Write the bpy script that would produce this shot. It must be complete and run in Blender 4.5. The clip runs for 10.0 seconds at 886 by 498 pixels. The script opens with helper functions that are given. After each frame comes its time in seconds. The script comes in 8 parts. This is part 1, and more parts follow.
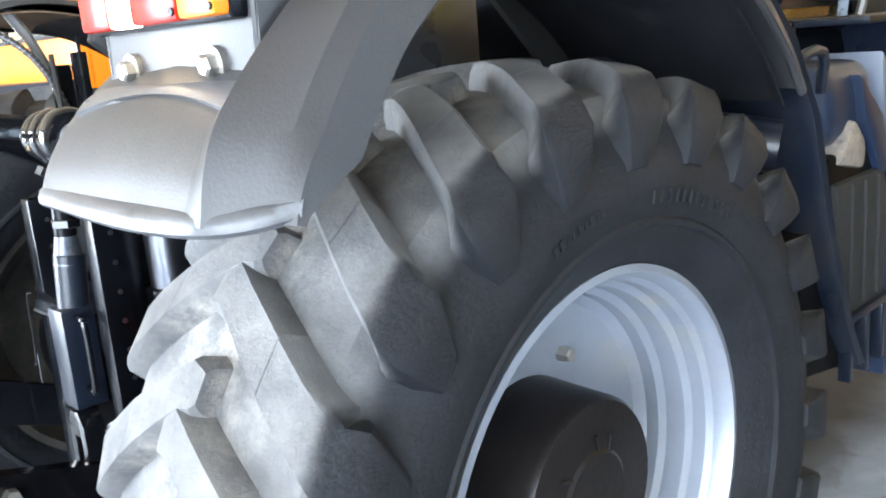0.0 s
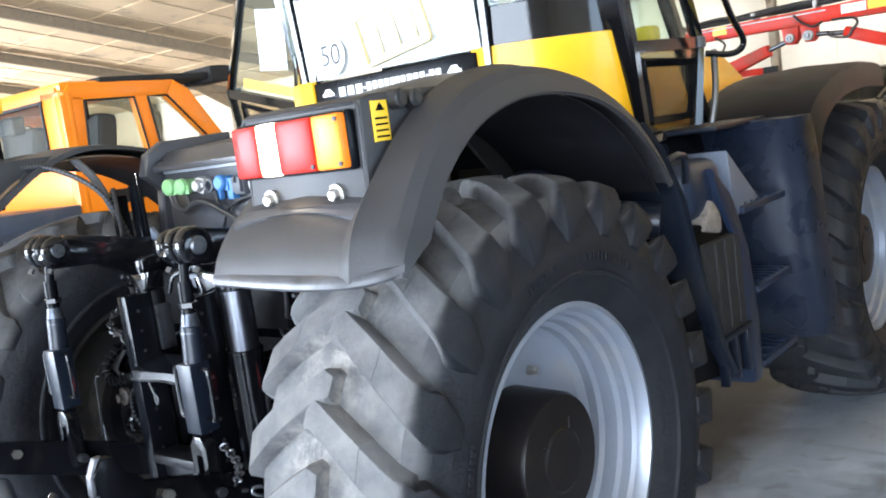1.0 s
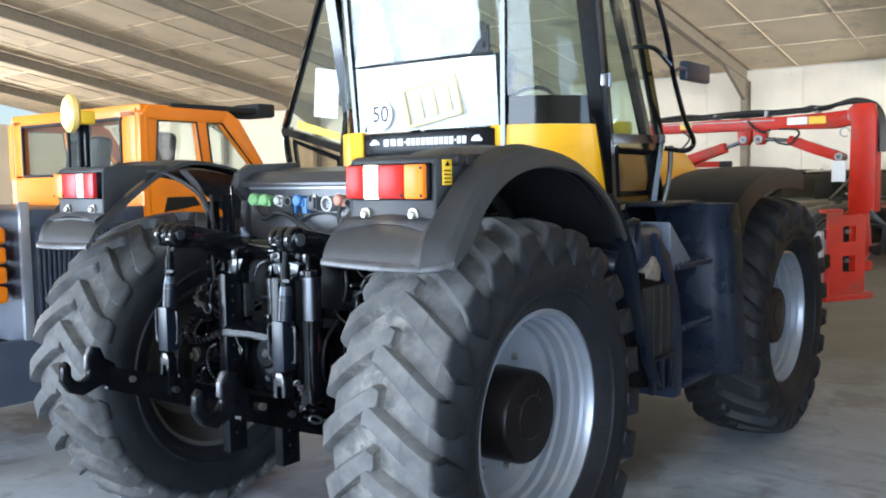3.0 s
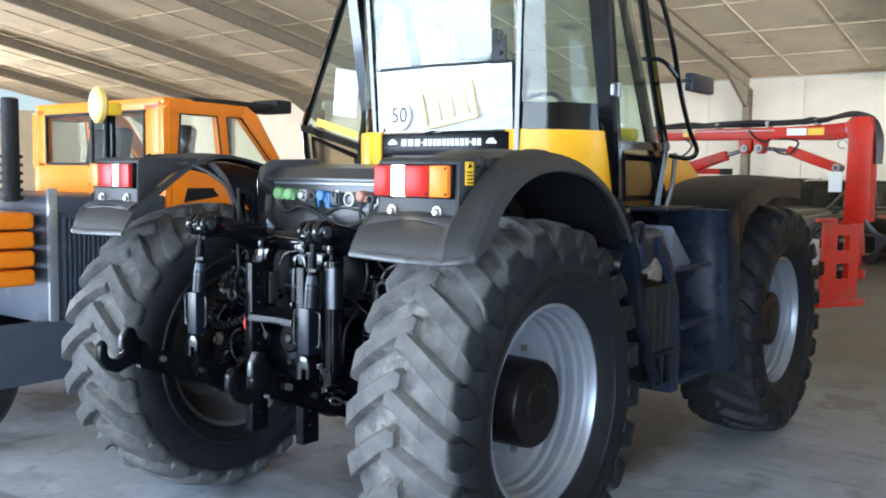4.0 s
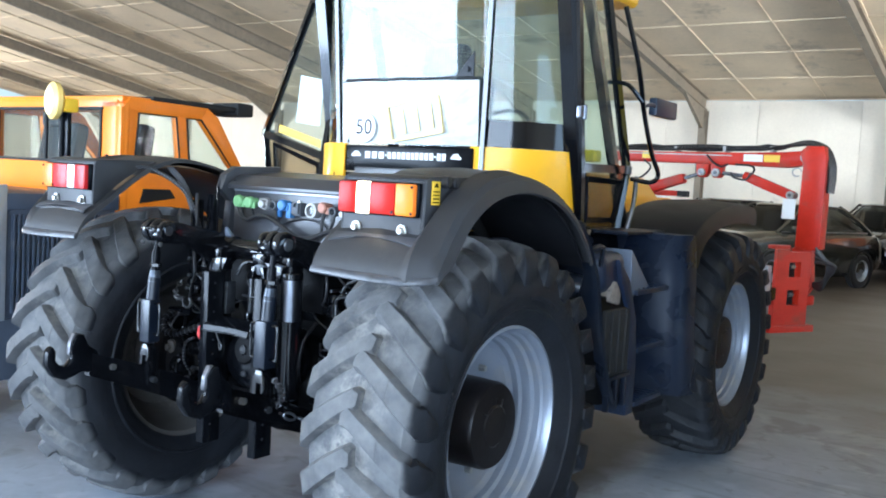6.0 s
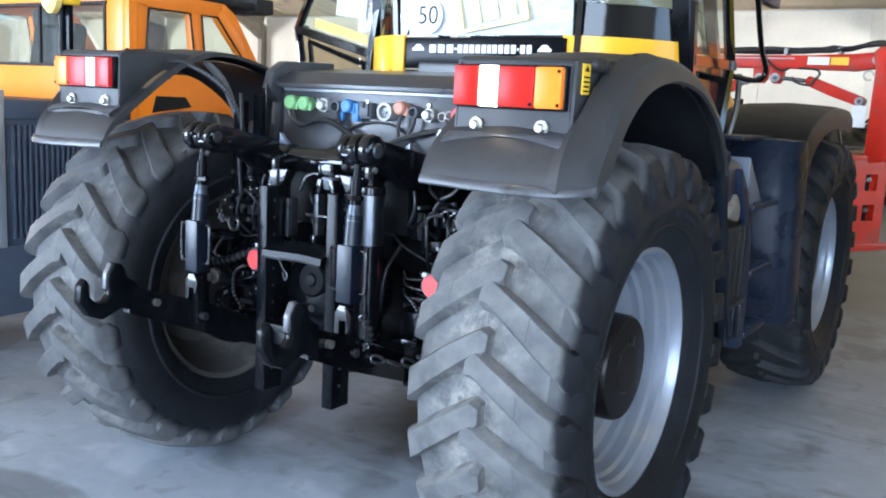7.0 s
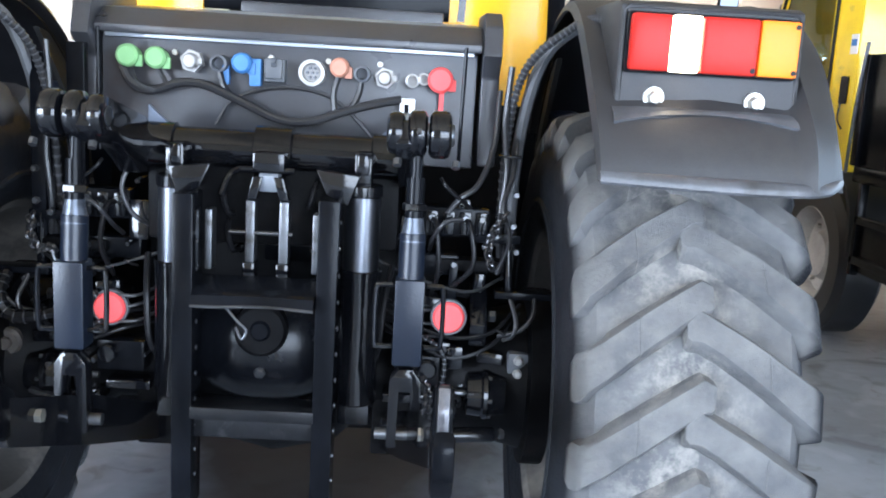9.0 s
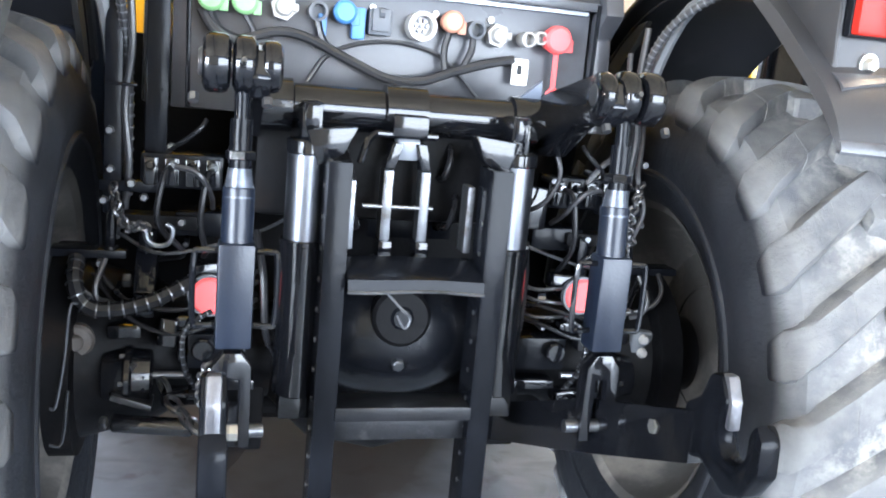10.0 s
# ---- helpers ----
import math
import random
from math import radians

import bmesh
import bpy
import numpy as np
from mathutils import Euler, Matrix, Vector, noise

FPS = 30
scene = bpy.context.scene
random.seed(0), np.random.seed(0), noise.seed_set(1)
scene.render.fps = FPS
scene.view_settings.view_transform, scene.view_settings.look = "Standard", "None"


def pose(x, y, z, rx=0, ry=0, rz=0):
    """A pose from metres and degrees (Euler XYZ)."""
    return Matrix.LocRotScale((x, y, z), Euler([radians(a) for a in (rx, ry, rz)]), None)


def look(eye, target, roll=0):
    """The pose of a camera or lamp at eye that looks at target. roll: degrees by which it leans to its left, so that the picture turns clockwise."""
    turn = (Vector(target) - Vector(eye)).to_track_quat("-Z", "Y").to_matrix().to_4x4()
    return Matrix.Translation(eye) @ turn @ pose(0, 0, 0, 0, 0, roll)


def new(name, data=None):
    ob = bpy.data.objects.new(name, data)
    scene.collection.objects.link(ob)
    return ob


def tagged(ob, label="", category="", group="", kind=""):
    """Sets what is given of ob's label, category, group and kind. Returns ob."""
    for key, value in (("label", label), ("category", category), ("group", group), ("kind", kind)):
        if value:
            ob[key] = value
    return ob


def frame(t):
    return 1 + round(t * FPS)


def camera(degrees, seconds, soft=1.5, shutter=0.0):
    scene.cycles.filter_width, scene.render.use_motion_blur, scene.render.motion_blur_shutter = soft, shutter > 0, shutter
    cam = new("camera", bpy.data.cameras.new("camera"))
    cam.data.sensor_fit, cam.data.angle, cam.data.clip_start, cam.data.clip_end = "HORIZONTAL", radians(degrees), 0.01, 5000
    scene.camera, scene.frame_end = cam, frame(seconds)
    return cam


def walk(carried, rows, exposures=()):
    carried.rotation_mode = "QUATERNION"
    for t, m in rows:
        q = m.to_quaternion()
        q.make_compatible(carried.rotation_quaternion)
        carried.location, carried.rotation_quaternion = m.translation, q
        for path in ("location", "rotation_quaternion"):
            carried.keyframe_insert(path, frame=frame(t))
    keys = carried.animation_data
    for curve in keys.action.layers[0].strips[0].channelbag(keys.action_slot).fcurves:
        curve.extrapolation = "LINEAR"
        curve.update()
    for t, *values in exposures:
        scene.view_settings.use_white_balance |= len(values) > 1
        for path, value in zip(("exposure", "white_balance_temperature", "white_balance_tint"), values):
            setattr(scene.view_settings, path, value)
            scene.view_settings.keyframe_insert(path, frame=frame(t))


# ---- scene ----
cam = camera(52.4, 10.0, 1.9)
PATH = [
    (0, (1.934, -1.052, 1.514), (0.528, 0.297, 1.061), -4.8),
    (0.5, (2.121, -1.415, 1.568), (0.840, 0.080, 1.216), -7.6),
    (1, (2.324, -1.757, 1.608), (1.048, -0.24, 1.345), -7.9),
    (1.5, (2.435, -2.07, 1.613), (1.178, -0.532, 1.385), -5.4),
    (2, (2.572, -2.358, 1.65), (1.34, -0.792, 1.489), -2.5),
    (2.5, (2.75, -2.546, 1.623), (1.527, -0.971, 1.464), -1.4),
    (4, (2.9, -2.928, 1.633), (1.688, -1.346, 1.47), 0.8),
    (4.5, (3.056, -2.982, 1.654), (1.854, -1.405, 1.389), 2.0),
    (5, (3.142, -3.035, 1.677), (1.996, -1.413, 1.438), 3.0),
    (5.2, (3.136, -3.05, 1.7), (1.981, -1.425, 1.539), 3.3),
    (6.3, (2.669, -2.881, 1.637), (1.555, -1.227, 1.487), 3.7),
    (6.5, (2.53, -2.859, 1.594), (1.439, -1.197, 1.379), 4.0),
    (7, (2.116, -2.645, 1.557), (1.04, -0.989, 1.24), 2.9),
    (7.5, (1.623, -2.544, 1.547), (0.893, -0.711, 1.225), 3.3),
    (8, (1.201, -2.444, 1.524), (0.743, -0.523, 1.211), 3.0),
    (8.5, (0.779, -2.336, 1.526), (0.496, -0.381, 1.21), 3.3),
    (9, (0.368, -2.302, 1.508), (0.417, -0.335, 1.149), 3.4),
    (9.5, (-0.041, -2.168, 1.472), (0.237, -0.225, 1.089), 3.8),
    (10, (-0.4, -2.011, 1.431), (0.108, -0.117, 1.036), 5.2),
]
EXPOSURES = [(0.0, 1.5, 6250, 12), (0.5, 1.15, 6100, 14), (1.0, 0.8, 6100, 14), (1.5, 0.4, 5950, 14), (2.5, 0.25, 5850, 12), (4.0, 0.15, 5800, 10), (4.5, 0.43, 5550, 10), (5.0, 0.2, 5750, 10), (6.5, 0.3, 5300, 10), (7.0, 0.3, 5500, 12), (7.5, 0.32, 5800, 14), (8.0, 0.38, 5950, 14), (8.5, 0.36, 6200, 16), (9.0, 0.55, 5850, 14), (9.5, 1.12, 5900, 14), (10.0, 1.38, 6200, 14)]
walk(cam, [(t, look(eye, target, roll)) for t, eye, target, roll in PATH], EXPOSURES)

# ---- light and exposure ----
world = bpy.data.worlds.new("sky")
scene.world = world
world.use_nodes = True
wn, wl = world.node_tree.nodes, world.node_tree.links
sky = wn.new("ShaderNodeTexSky")
sky.sky_type, sky.sun_disc = "NISHITA", False
sky.sun_elevation, sky.sun_rotation = radians(48), radians(200)
wl.new(sky.outputs[0], wn["Background"].inputs[0])
wn["Background"].inputs[1].default_value = 0.15

sun = new("sun", bpy.data.lights.new("sun", "SUN"))
sun.data.energy, sun.data.angle, sun.data.color = 3.0, radians(0.5), (1.0, 0.95, 0.88)
sun.matrix_world = look((-8, -22, 26), (0, 0, 0))


def area_lamp(name, eye, target, w, h, power, colour, spread=180):
    lamp = new(name, bpy.data.lights.new(name, "AREA"))
    lamp.data.shape, lamp.data.size, lamp.data.size_y = "RECTANGLE", w, h
    lamp.data.energy, lamp.data.color, lamp.data.spread = power, colour, radians(spread)
    lamp.matrix_world = look(eye, target)
    return lamp


# daylight in the two open gates behind the walker, their places assumed
area_lamp("gate_daylight", (-8.7, -8.9, 2.2), (-6.2, 0.0, 1.6), 7.0, 4.2, 2350, (0.80, 0.91, 1.0))
area_lamp("gate_daylight", (4.55, -8.9, 2.2), (3.4, 0.0, 1.6), 8.1, 4.2, 1150, (0.80, 0.91, 1.0))
# added fill, no source known: two from the east, one from the far end
area_lamp("side_gate_daylight", (14.8, 4.0, 2.2), (0.0, 3.0, 1.8), 8.6, 4.2, 520, (0.64, 0.83, 1.0))
area_lamp("side_gate_daylight", (14.8, 16.5, 2.3), (0.0, 20.0, 3.2), 10.0, 4.2, 2400, (1.0, 0.95, 0.86), 108)
area_lamp("end_gate_daylight", (-41.8, 8.0, 2.2), (0.0, 10.0, 3.0), 14.0, 4.2, 8000, (1.0, 0.95, 0.87))

# ---- materials ----
def mat(name, colour, rough=0.5, metal=0.0, var=0.25, scale=6.0, fine=60.0, bump=0.1, dirt=None, dirt_amt=0.0, dirt_scale=3.0, coat=0.0, rand=0.0, spec=0.5):
    """A surface with large and fine variation, bump and optional dirt."""
    m = bpy.data.materials.new(name)
    m.use_nodes = True
    n, l = m.node_tree.nodes, m.node_tree.links
    b = n["Principled BSDF"]
    tc = n.new("ShaderNodeTexCoord")
    big = n.new("ShaderNodeTexNoise")
    big.inputs["Scale"].default_value, big.inputs["Detail"].default_value = scale, 6
    small = n.new("ShaderNodeTexNoise")
    small.inputs["Scale"].default_value, small.inputs["Detail"].default_value = fine, 4
    for t in (big, small):
        l.new(tc.outputs["Object"], t.inputs["Vector"])
    ramp = n.new("ShaderNodeMapRange")
    ramp.inputs["From Min"].default_value, ramp.inputs["From Max"].default_value = 0.3, 0.7
    ramp.inputs["To Min"].default_value, ramp.inputs["To Max"].default_value = 1 - var, 1 + var
    add = n.new("ShaderNodeMath")
    add.operation = "MULTIPLY_ADD"
    l.new(small.outputs["Fac"], add.inputs[0])
    add.inputs[1].default_value = 0.35
    l.new(big.outputs["Fac"], add.inputs[2])
    sub = n.new("ShaderNodeMath")
    sub.operation = "SUBTRACT"
    l.new(add.outputs[0], sub.inputs[0])
    sub.inputs[1].default_value = 0.175
    l.new(sub.outputs[0], ramp.inputs["Value"])
    mul = n.new("ShaderNodeVectorMath")
    mul.operation = "SCALE"
    mul.inputs[0].default_value = colour
    l.new(ramp.outputs[0], mul.inputs["Scale"])
    out = mul.outputs[0]
    if rand:
        info = n.new("ShaderNodeObjectInfo")
        rr = n.new("ShaderNodeMapRange")
        rr.inputs["To Min"].default_value, rr.inputs["To Max"].default_value = 1 - rand, 1 + rand
        l.new(info.outputs["Random"], rr.inputs["Value"])
        m2 = n.new("ShaderNodeVectorMath")
        m2.operation = "SCALE"
        l.new(out, m2.inputs[0])
        l.new(rr.outputs[0], m2.inputs["Scale"])
        out = m2.outputs[0]
    if dirt:
        dn = n.new("ShaderNodeTexNoise")
        dn.inputs["Scale"].default_value, dn.inputs["Detail"].default_value, dn.inputs["Roughness"].default_value = dirt_scale, 9, 0.68
        l.new(tc.outputs["Object"], dn.inputs["Vector"])
        dr = n.new("ShaderNodeMapRange")
        dr.inputs["From Min"].default_value, dr.inputs["From Max"].default_value = 0.62 - 0.3 * dirt_amt, 0.78 - 0.3 * dirt_amt
        l.new(dn.outputs["Fac"], dr.inputs["Value"])
        mix = n.new("ShaderNodeMix")
        mix.data_type = "RGBA"
        l.new(dr.outputs[0], mix.inputs["Factor"])
        l.new(out, mix.inputs["A"])
        mix.inputs["B"].default_value = (*dirt, 1)
        out = mix.outputs["Result"]
    l.new(out, b.inputs["Base Color"])
    rv = n.new("ShaderNodeMapRange")
    rv.inputs["To Min"].default_value, rv.inputs["To Max"].default_value = max(0.03, rough * 0.75), min(1, rough * 1.25)
    l.new(big.outputs["Fac"], rv.inputs["Value"])
    l.new(rv.outputs[0], b.inputs["Roughness"])
    b.inputs["Metallic"].default_value = metal
    b.inputs["Coat Weight"].default_value = coat
    b.inputs["Specular IOR Level"].default_value = spec
    if bump:
        bp = n.new("ShaderNodeBump")
        bp.inputs["Strength"].default_value, bp.inputs["Distance"].default_value = bump, 0.004
        l.new(small.outputs["Fac"], bp.inputs["Height"])
        l.new(bp.outputs[0], b.inputs["Normal"])
    return m


def glass(name, tint, rough=0.02, facing=0.05, dirt=0.0):
    """A thin pane: tinted, with a reflection that grows towards grazing angles."""
    m = bpy.data.materials.new(name)
    m.use_nodes = True
    n, l = m.node_tree.nodes, m.node_tree.links
    n.remove(n["Principled BSDF"])
    tr, gl, mx, lw = n.new("ShaderNodeBsdfTransparent"), n.new("ShaderNodeBsdfGlossy"), n.new("ShaderNodeMixShader"), n.new("ShaderNodeLayerWeight")
    tr.inputs["Color"].default_value = (*tint, 1)
    gl.inputs["Roughness"].default_value = rough
    lw.inputs["Blend"].default_value = 0.5
    pw, ma = n.new("ShaderNodeMath"), n.new("ShaderNodeMath")
    pw.operation, ma.operation = "POWER", "MULTIPLY_ADD"
    l.new(lw.outputs["Facing"], pw.inputs[0])
    pw.inputs[1].default_value = 5.0
    l.new(pw.outputs[0], ma.inputs[0])
    ma.inputs[1].default_value, ma.inputs[2].default_value = 0.5 * (1 - facing), facing * 0.5
    l.new(ma.outputs[0], mx.inputs[0])
    l.new(tr.outputs[0], mx.inputs[1])
    l.new(gl.outputs[0], mx.inputs[2])
    last = mx.outputs[0]
    if dirt:
        df, m2, nz = n.new("ShaderNodeBsdfDiffuse"), n.new("ShaderNodeMixShader"), n.new("ShaderNodeTexNoise")
        df.inputs["Color"].default_value = (0.62, 0.64, 0.62, 1)
        nz.inputs["Scale"].default_value, nz.inputs["Detail"].default_value = 5, 6
        r = n.new("ShaderNodeMapRange")
        r.inputs["To Min"].default_value, r.inputs["To Max"].default_value = dirt * 0.4, dirt * 1.6
        l.new(nz.outputs["Fac"], r.inputs["Value"])
        l.new(r.outputs[0], m2.inputs[0])
        l.new(last, m2.inputs[1])
        l.new(df.outputs[0], m2.inputs[2])
        last = m2.outputs[0]
    l.new(last, n["Material Output"].inputs[0])
    return m


def glow(name, colour, strength, base=(0.8, 0.8, 0.8)):
    m = bpy.data.materials.new(name)
    m.use_nodes = True
    b = m.node_tree.nodes["Principled BSDF"]
    b.inputs["Base Color"].default_value = (*base, 1)
    b.inputs["Emission Color"].default_value = (*colour, 1)
    b.inputs["Emission Strength"].default_value = strength
    b.inputs["Roughness"].default_value = 0.25
    b.inputs["Specular IOR Level"].default_value = 0.12
    return m


BLACK = mat("black_gloss_paint", (0.004, 0.0043, 0.0055), 0.085, var=0.3, bump=0.05, dirt=(0.012, 0.011, 0.010), dirt_amt=0.12, dirt_scale=9, spec=0.42)
BLACK2 = mat("black_satin_steel", (0.004, 0.0045, 0.006), 0.19, var=0.35, bump=0.10, dirt=(0.010, 0.009, 0.008), dirt_amt=0.10, dirt_scale=7, spec=0.09)
GREASE = mat("dark_greasy_iron", (0.004, 0.004, 0.0045), 0.45, var=0.4, bump=0.3, dirt=(0.012, 0.008, 0.006), dirt_amt=0.15, spec=0.05)
PLASTIC = mat("grained_black_plastic", (0.026, 0.026, 0.028), 0.48, var=0.16, fine=260, bump=0.12, dirt=(0.038, 0.037, 0.037), dirt_amt=0.22, dirt_scale=4, spec=0.40)
INNER = mat("dull_black_liner", (0.007, 0.007, 0.007), 0.75, var=0.3, bump=0.1)
BLUEDARK = mat("black_blue_plastic", (0.0065, 0.0095, 0.017), 0.30, var=0.15, fine=180, bump=0.10, dirt=(0.018, 0.019, 0.022), dirt_amt=0.18, spec=0.32)
BLUEPANEL = mat("blue_black_moulded_plastic", (0.010, 0.0145, 0.027), 0.28, var=0.18, fine=180, bump=0.10, dirt=(0.030, 0.033, 0.040), dirt_amt=0.2, spec=0.5)
BLUEGREY = mat("dark_blue_grey_plastic", (0.0105, 0.018, 0.039), 0.34, var=0.18, fine=180, bump=0.10, dirt=(0.030, 0.034, 0.042), dirt_amt=0.18, spec=0.35)
YELLOW = mat("yellow_gloss_paint", (0.92, 0.47, 0.010), 0.32, var=0.04, bump=0.02, coat=0.15, spec=0.3)
LEMON = mat("lemon_yellow_paint", (0.86, 0.60, 0.012), 0.3, var=0.08, bump=0.03, dirt=(0.3, 0.25, 0.1), dirt_amt=0.1, coat=0.3)
ORANGE = mat("orange_gloss_paint", (0.86, 0.225, 0.006), 0.38, var=0.05, bump=0.02, coat=0.1, spec=0.3)
ORANGE2 = mat("faded_orange_panel", (0.82, 0.20, 0.06), 0.45, var=0.08, bump=0.05)
RED = mat("red_gloss_paint", (0.52, 0.024, 0.009), 0.36, var=0.14, bump=0.03, dirt=(0.22, 0.06, 0.04), dirt_amt=0.25, coat=0.0, spec=0.2)
SILVER = mat("silver_wheel_paint", (0.275, 0.30, 0.35), 0.34, metal=0.45, var=0.07, fine=120, bump=0.05, dirt=(0.33, 0.325, 0.32), dirt_amt=0.22, dirt_scale=5)
CHROME = mat("polished_steel_rod", (0.17, 0.18, 0.205), 0.32, metal=1.0, var=0.08, bump=0.02)
STEEL = mat("worn_bare_steel", (0.12, 0.125, 0.135), 0.34, metal=0.9, var=0.25, bump=0.15, dirt=(0.05, 0.045, 0.04), dirt_amt=0.3, dirt_scale=20)
ZINC = mat("zinc_plated_bolt", (0.42, 0.41, 0.38), 0.35, metal=0.9, var=0.2, bump=0.1)
HOSE = mat("black_rubber_hose", (0.018, 0.018, 0.020), 0.38, var=0.2, bump=0.1)
GREYP = mat("light_grey_casting", (0.36, 0.35, 0.34), 0.5, metal=0.3, var=0.2, bump=0.1)
CAP_GREEN = mat("green_plastic_cap", (0.20, 0.40, 0.17), 0.5, var=0.08)
CAP_BLUE = mat("blue_plastic_cap", (0.05, 0.17, 0.40), 0.5, var=0.1)
CAP_BROWN = mat("salmon_plastic_cap", (0.40, 0.18, 0.12), 0.55, var=0.12)
CAP_RED = mat("red_plastic_cap", (0.78, 0.075, 0.075), 0.5, var=0.05)
CAP_GREY = mat("grey_socket_plastic", (0.07, 0.075, 0.085), 0.5, var=0.1)
WHITE = mat("white_label", (0.78, 0.78, 0.76), 0.5, var=0.04, bump=0.0)
PAPER = mat("pale_blue_paper", (0.56, 0.66, 0.66), 0.6, var=0.04, bump=0.0)
STICKER = mat("yellow_sticker", (0.80, 0.50, 0.02), 0.4, var=0.05, bump=0.0)
LENS_RED = mat("red_lamp_lens", (0.48, 0.012, 0.012), 0.3, var=0.1, fine=300, bump=0.1, spec=0.22)
LENS_RED_LIT = glow("glowing_red_lens", (1.0, 0.07, 0.015), 0.13, (0.34, 0.012, 0.010))
LENS_AMBER = mat("amber_lamp_lens", (0.85, 0.20, 0.008), 0.3, var=0.1, fine=300, bump=0.1, spec=0.22)
HEADLAMP = mat("silvered_headlamp_glass", (0.50, 0.51, 0.53), 0.12, metal=0.35, var=0.5, scale=22, fine=80, bump=0.2, coat=0.6)
LENS_WHITE = mat("clear_lamp_lens", (0.62, 0.62, 0.62), 0.15, var=0.08, fine=300, bump=0.1, coat=0.6)
LAMP_ON = glow("lit_reverse_lens", (1.0, 0.78, 0.46), 14.0)
GLASS = glass("cab_glass", (0.90, 0.955, 0.92), 0.01, 0.05, 0.02)
GLASS_LOW = glass("bronze_tinted_glass", (0.66, 0.60, 0.48), 0.01, 0.05, 0.02)
GLASS_CLEAR = glass("clear_truck_glass", (0.92, 0.95, 0.93), 0.01, 0.04, 0.03)
GLASS_REAR = glass("rear_window_glass", (0.86, 0.92, 0.90), 0.02, 0.055, 0.02)
# lower rear pane whitened to carry its bright reflection
WHITE_SHEET = glass("white_reflection_sheet", (0.5, 0.52, 0.5), 0.25, 0.10, 0.78)
GLASS_DARK = glass("dark_car_glass", (0.30, 0.32, 0.31), 0.02, 0.08)
SEAT = mat("dark_seat_fabric", (0.035, 0.036, 0.042), 0.85, var=0.2, bump=0.3)
CARBLACK = mat("black_car_paint", (0.005, 0.005, 0.006), 0.10, var=0.1, bump=0.0, coat=0.4, spec=0.4)
CARGREEN = mat("dark_bronze_car_paint", (0.020, 0.020, 0.015), 0.2, var=0.1, bump=0.0, coat=0.8)
MIRROR = mat("silvered_mirror", (0.82, 0.83, 0.84), 0.03, metal=1.0, var=0.02, bump=0.0)
CARGREY = mat("pale_grey_car_paint", (0.35, 0.36, 0.38), 0.25, metal=0.4, var=0.05, bump=0.0, coat=0.8)
BEDGREY = mat("slate_grey_bed_paint", (0.055, 0.068, 0.095), 0.4, var=0.12, bump=0.08, dirt=(0.12, 0.12, 0.12), dirt_amt=0.2)
EDGE = mat("pale_aluminium_edge", (0.40, 0.43, 0.48), 0.35, metal=0.6, var=0.1)
BEAM = mat("tan_grey_steel_beam", (0.24, 0.20, 0.145), 0.6, var=0.15, bump=0.08, dirt=(0.12, 0.10, 0.08), dirt_amt=0.2)
WALL = mat("cream_wall_panel", (0.80, 0.735, 0.61), 0.65, var=0.07, scale=0.8, fine=14, bump=0.06, dirt=(0.48, 0.43, 0.34), dirt_amt=0.12, dirt_scale=0.6)
CEIL = mat("tan_roof_panel", (0.70, 0.575, 0.40), 0.7, var=0.10, scale=0.7, fine=10, bump=0.06, dirt=(0.36, 0.30, 0.22), dirt_amt=0.25, dirt_scale=0.8)
OUTSIDE = mat("pale_yard_gravel", (0.42, 0.40, 0.37), 0.9, var=0.2, scale=2, fine=40, bump=0.3)


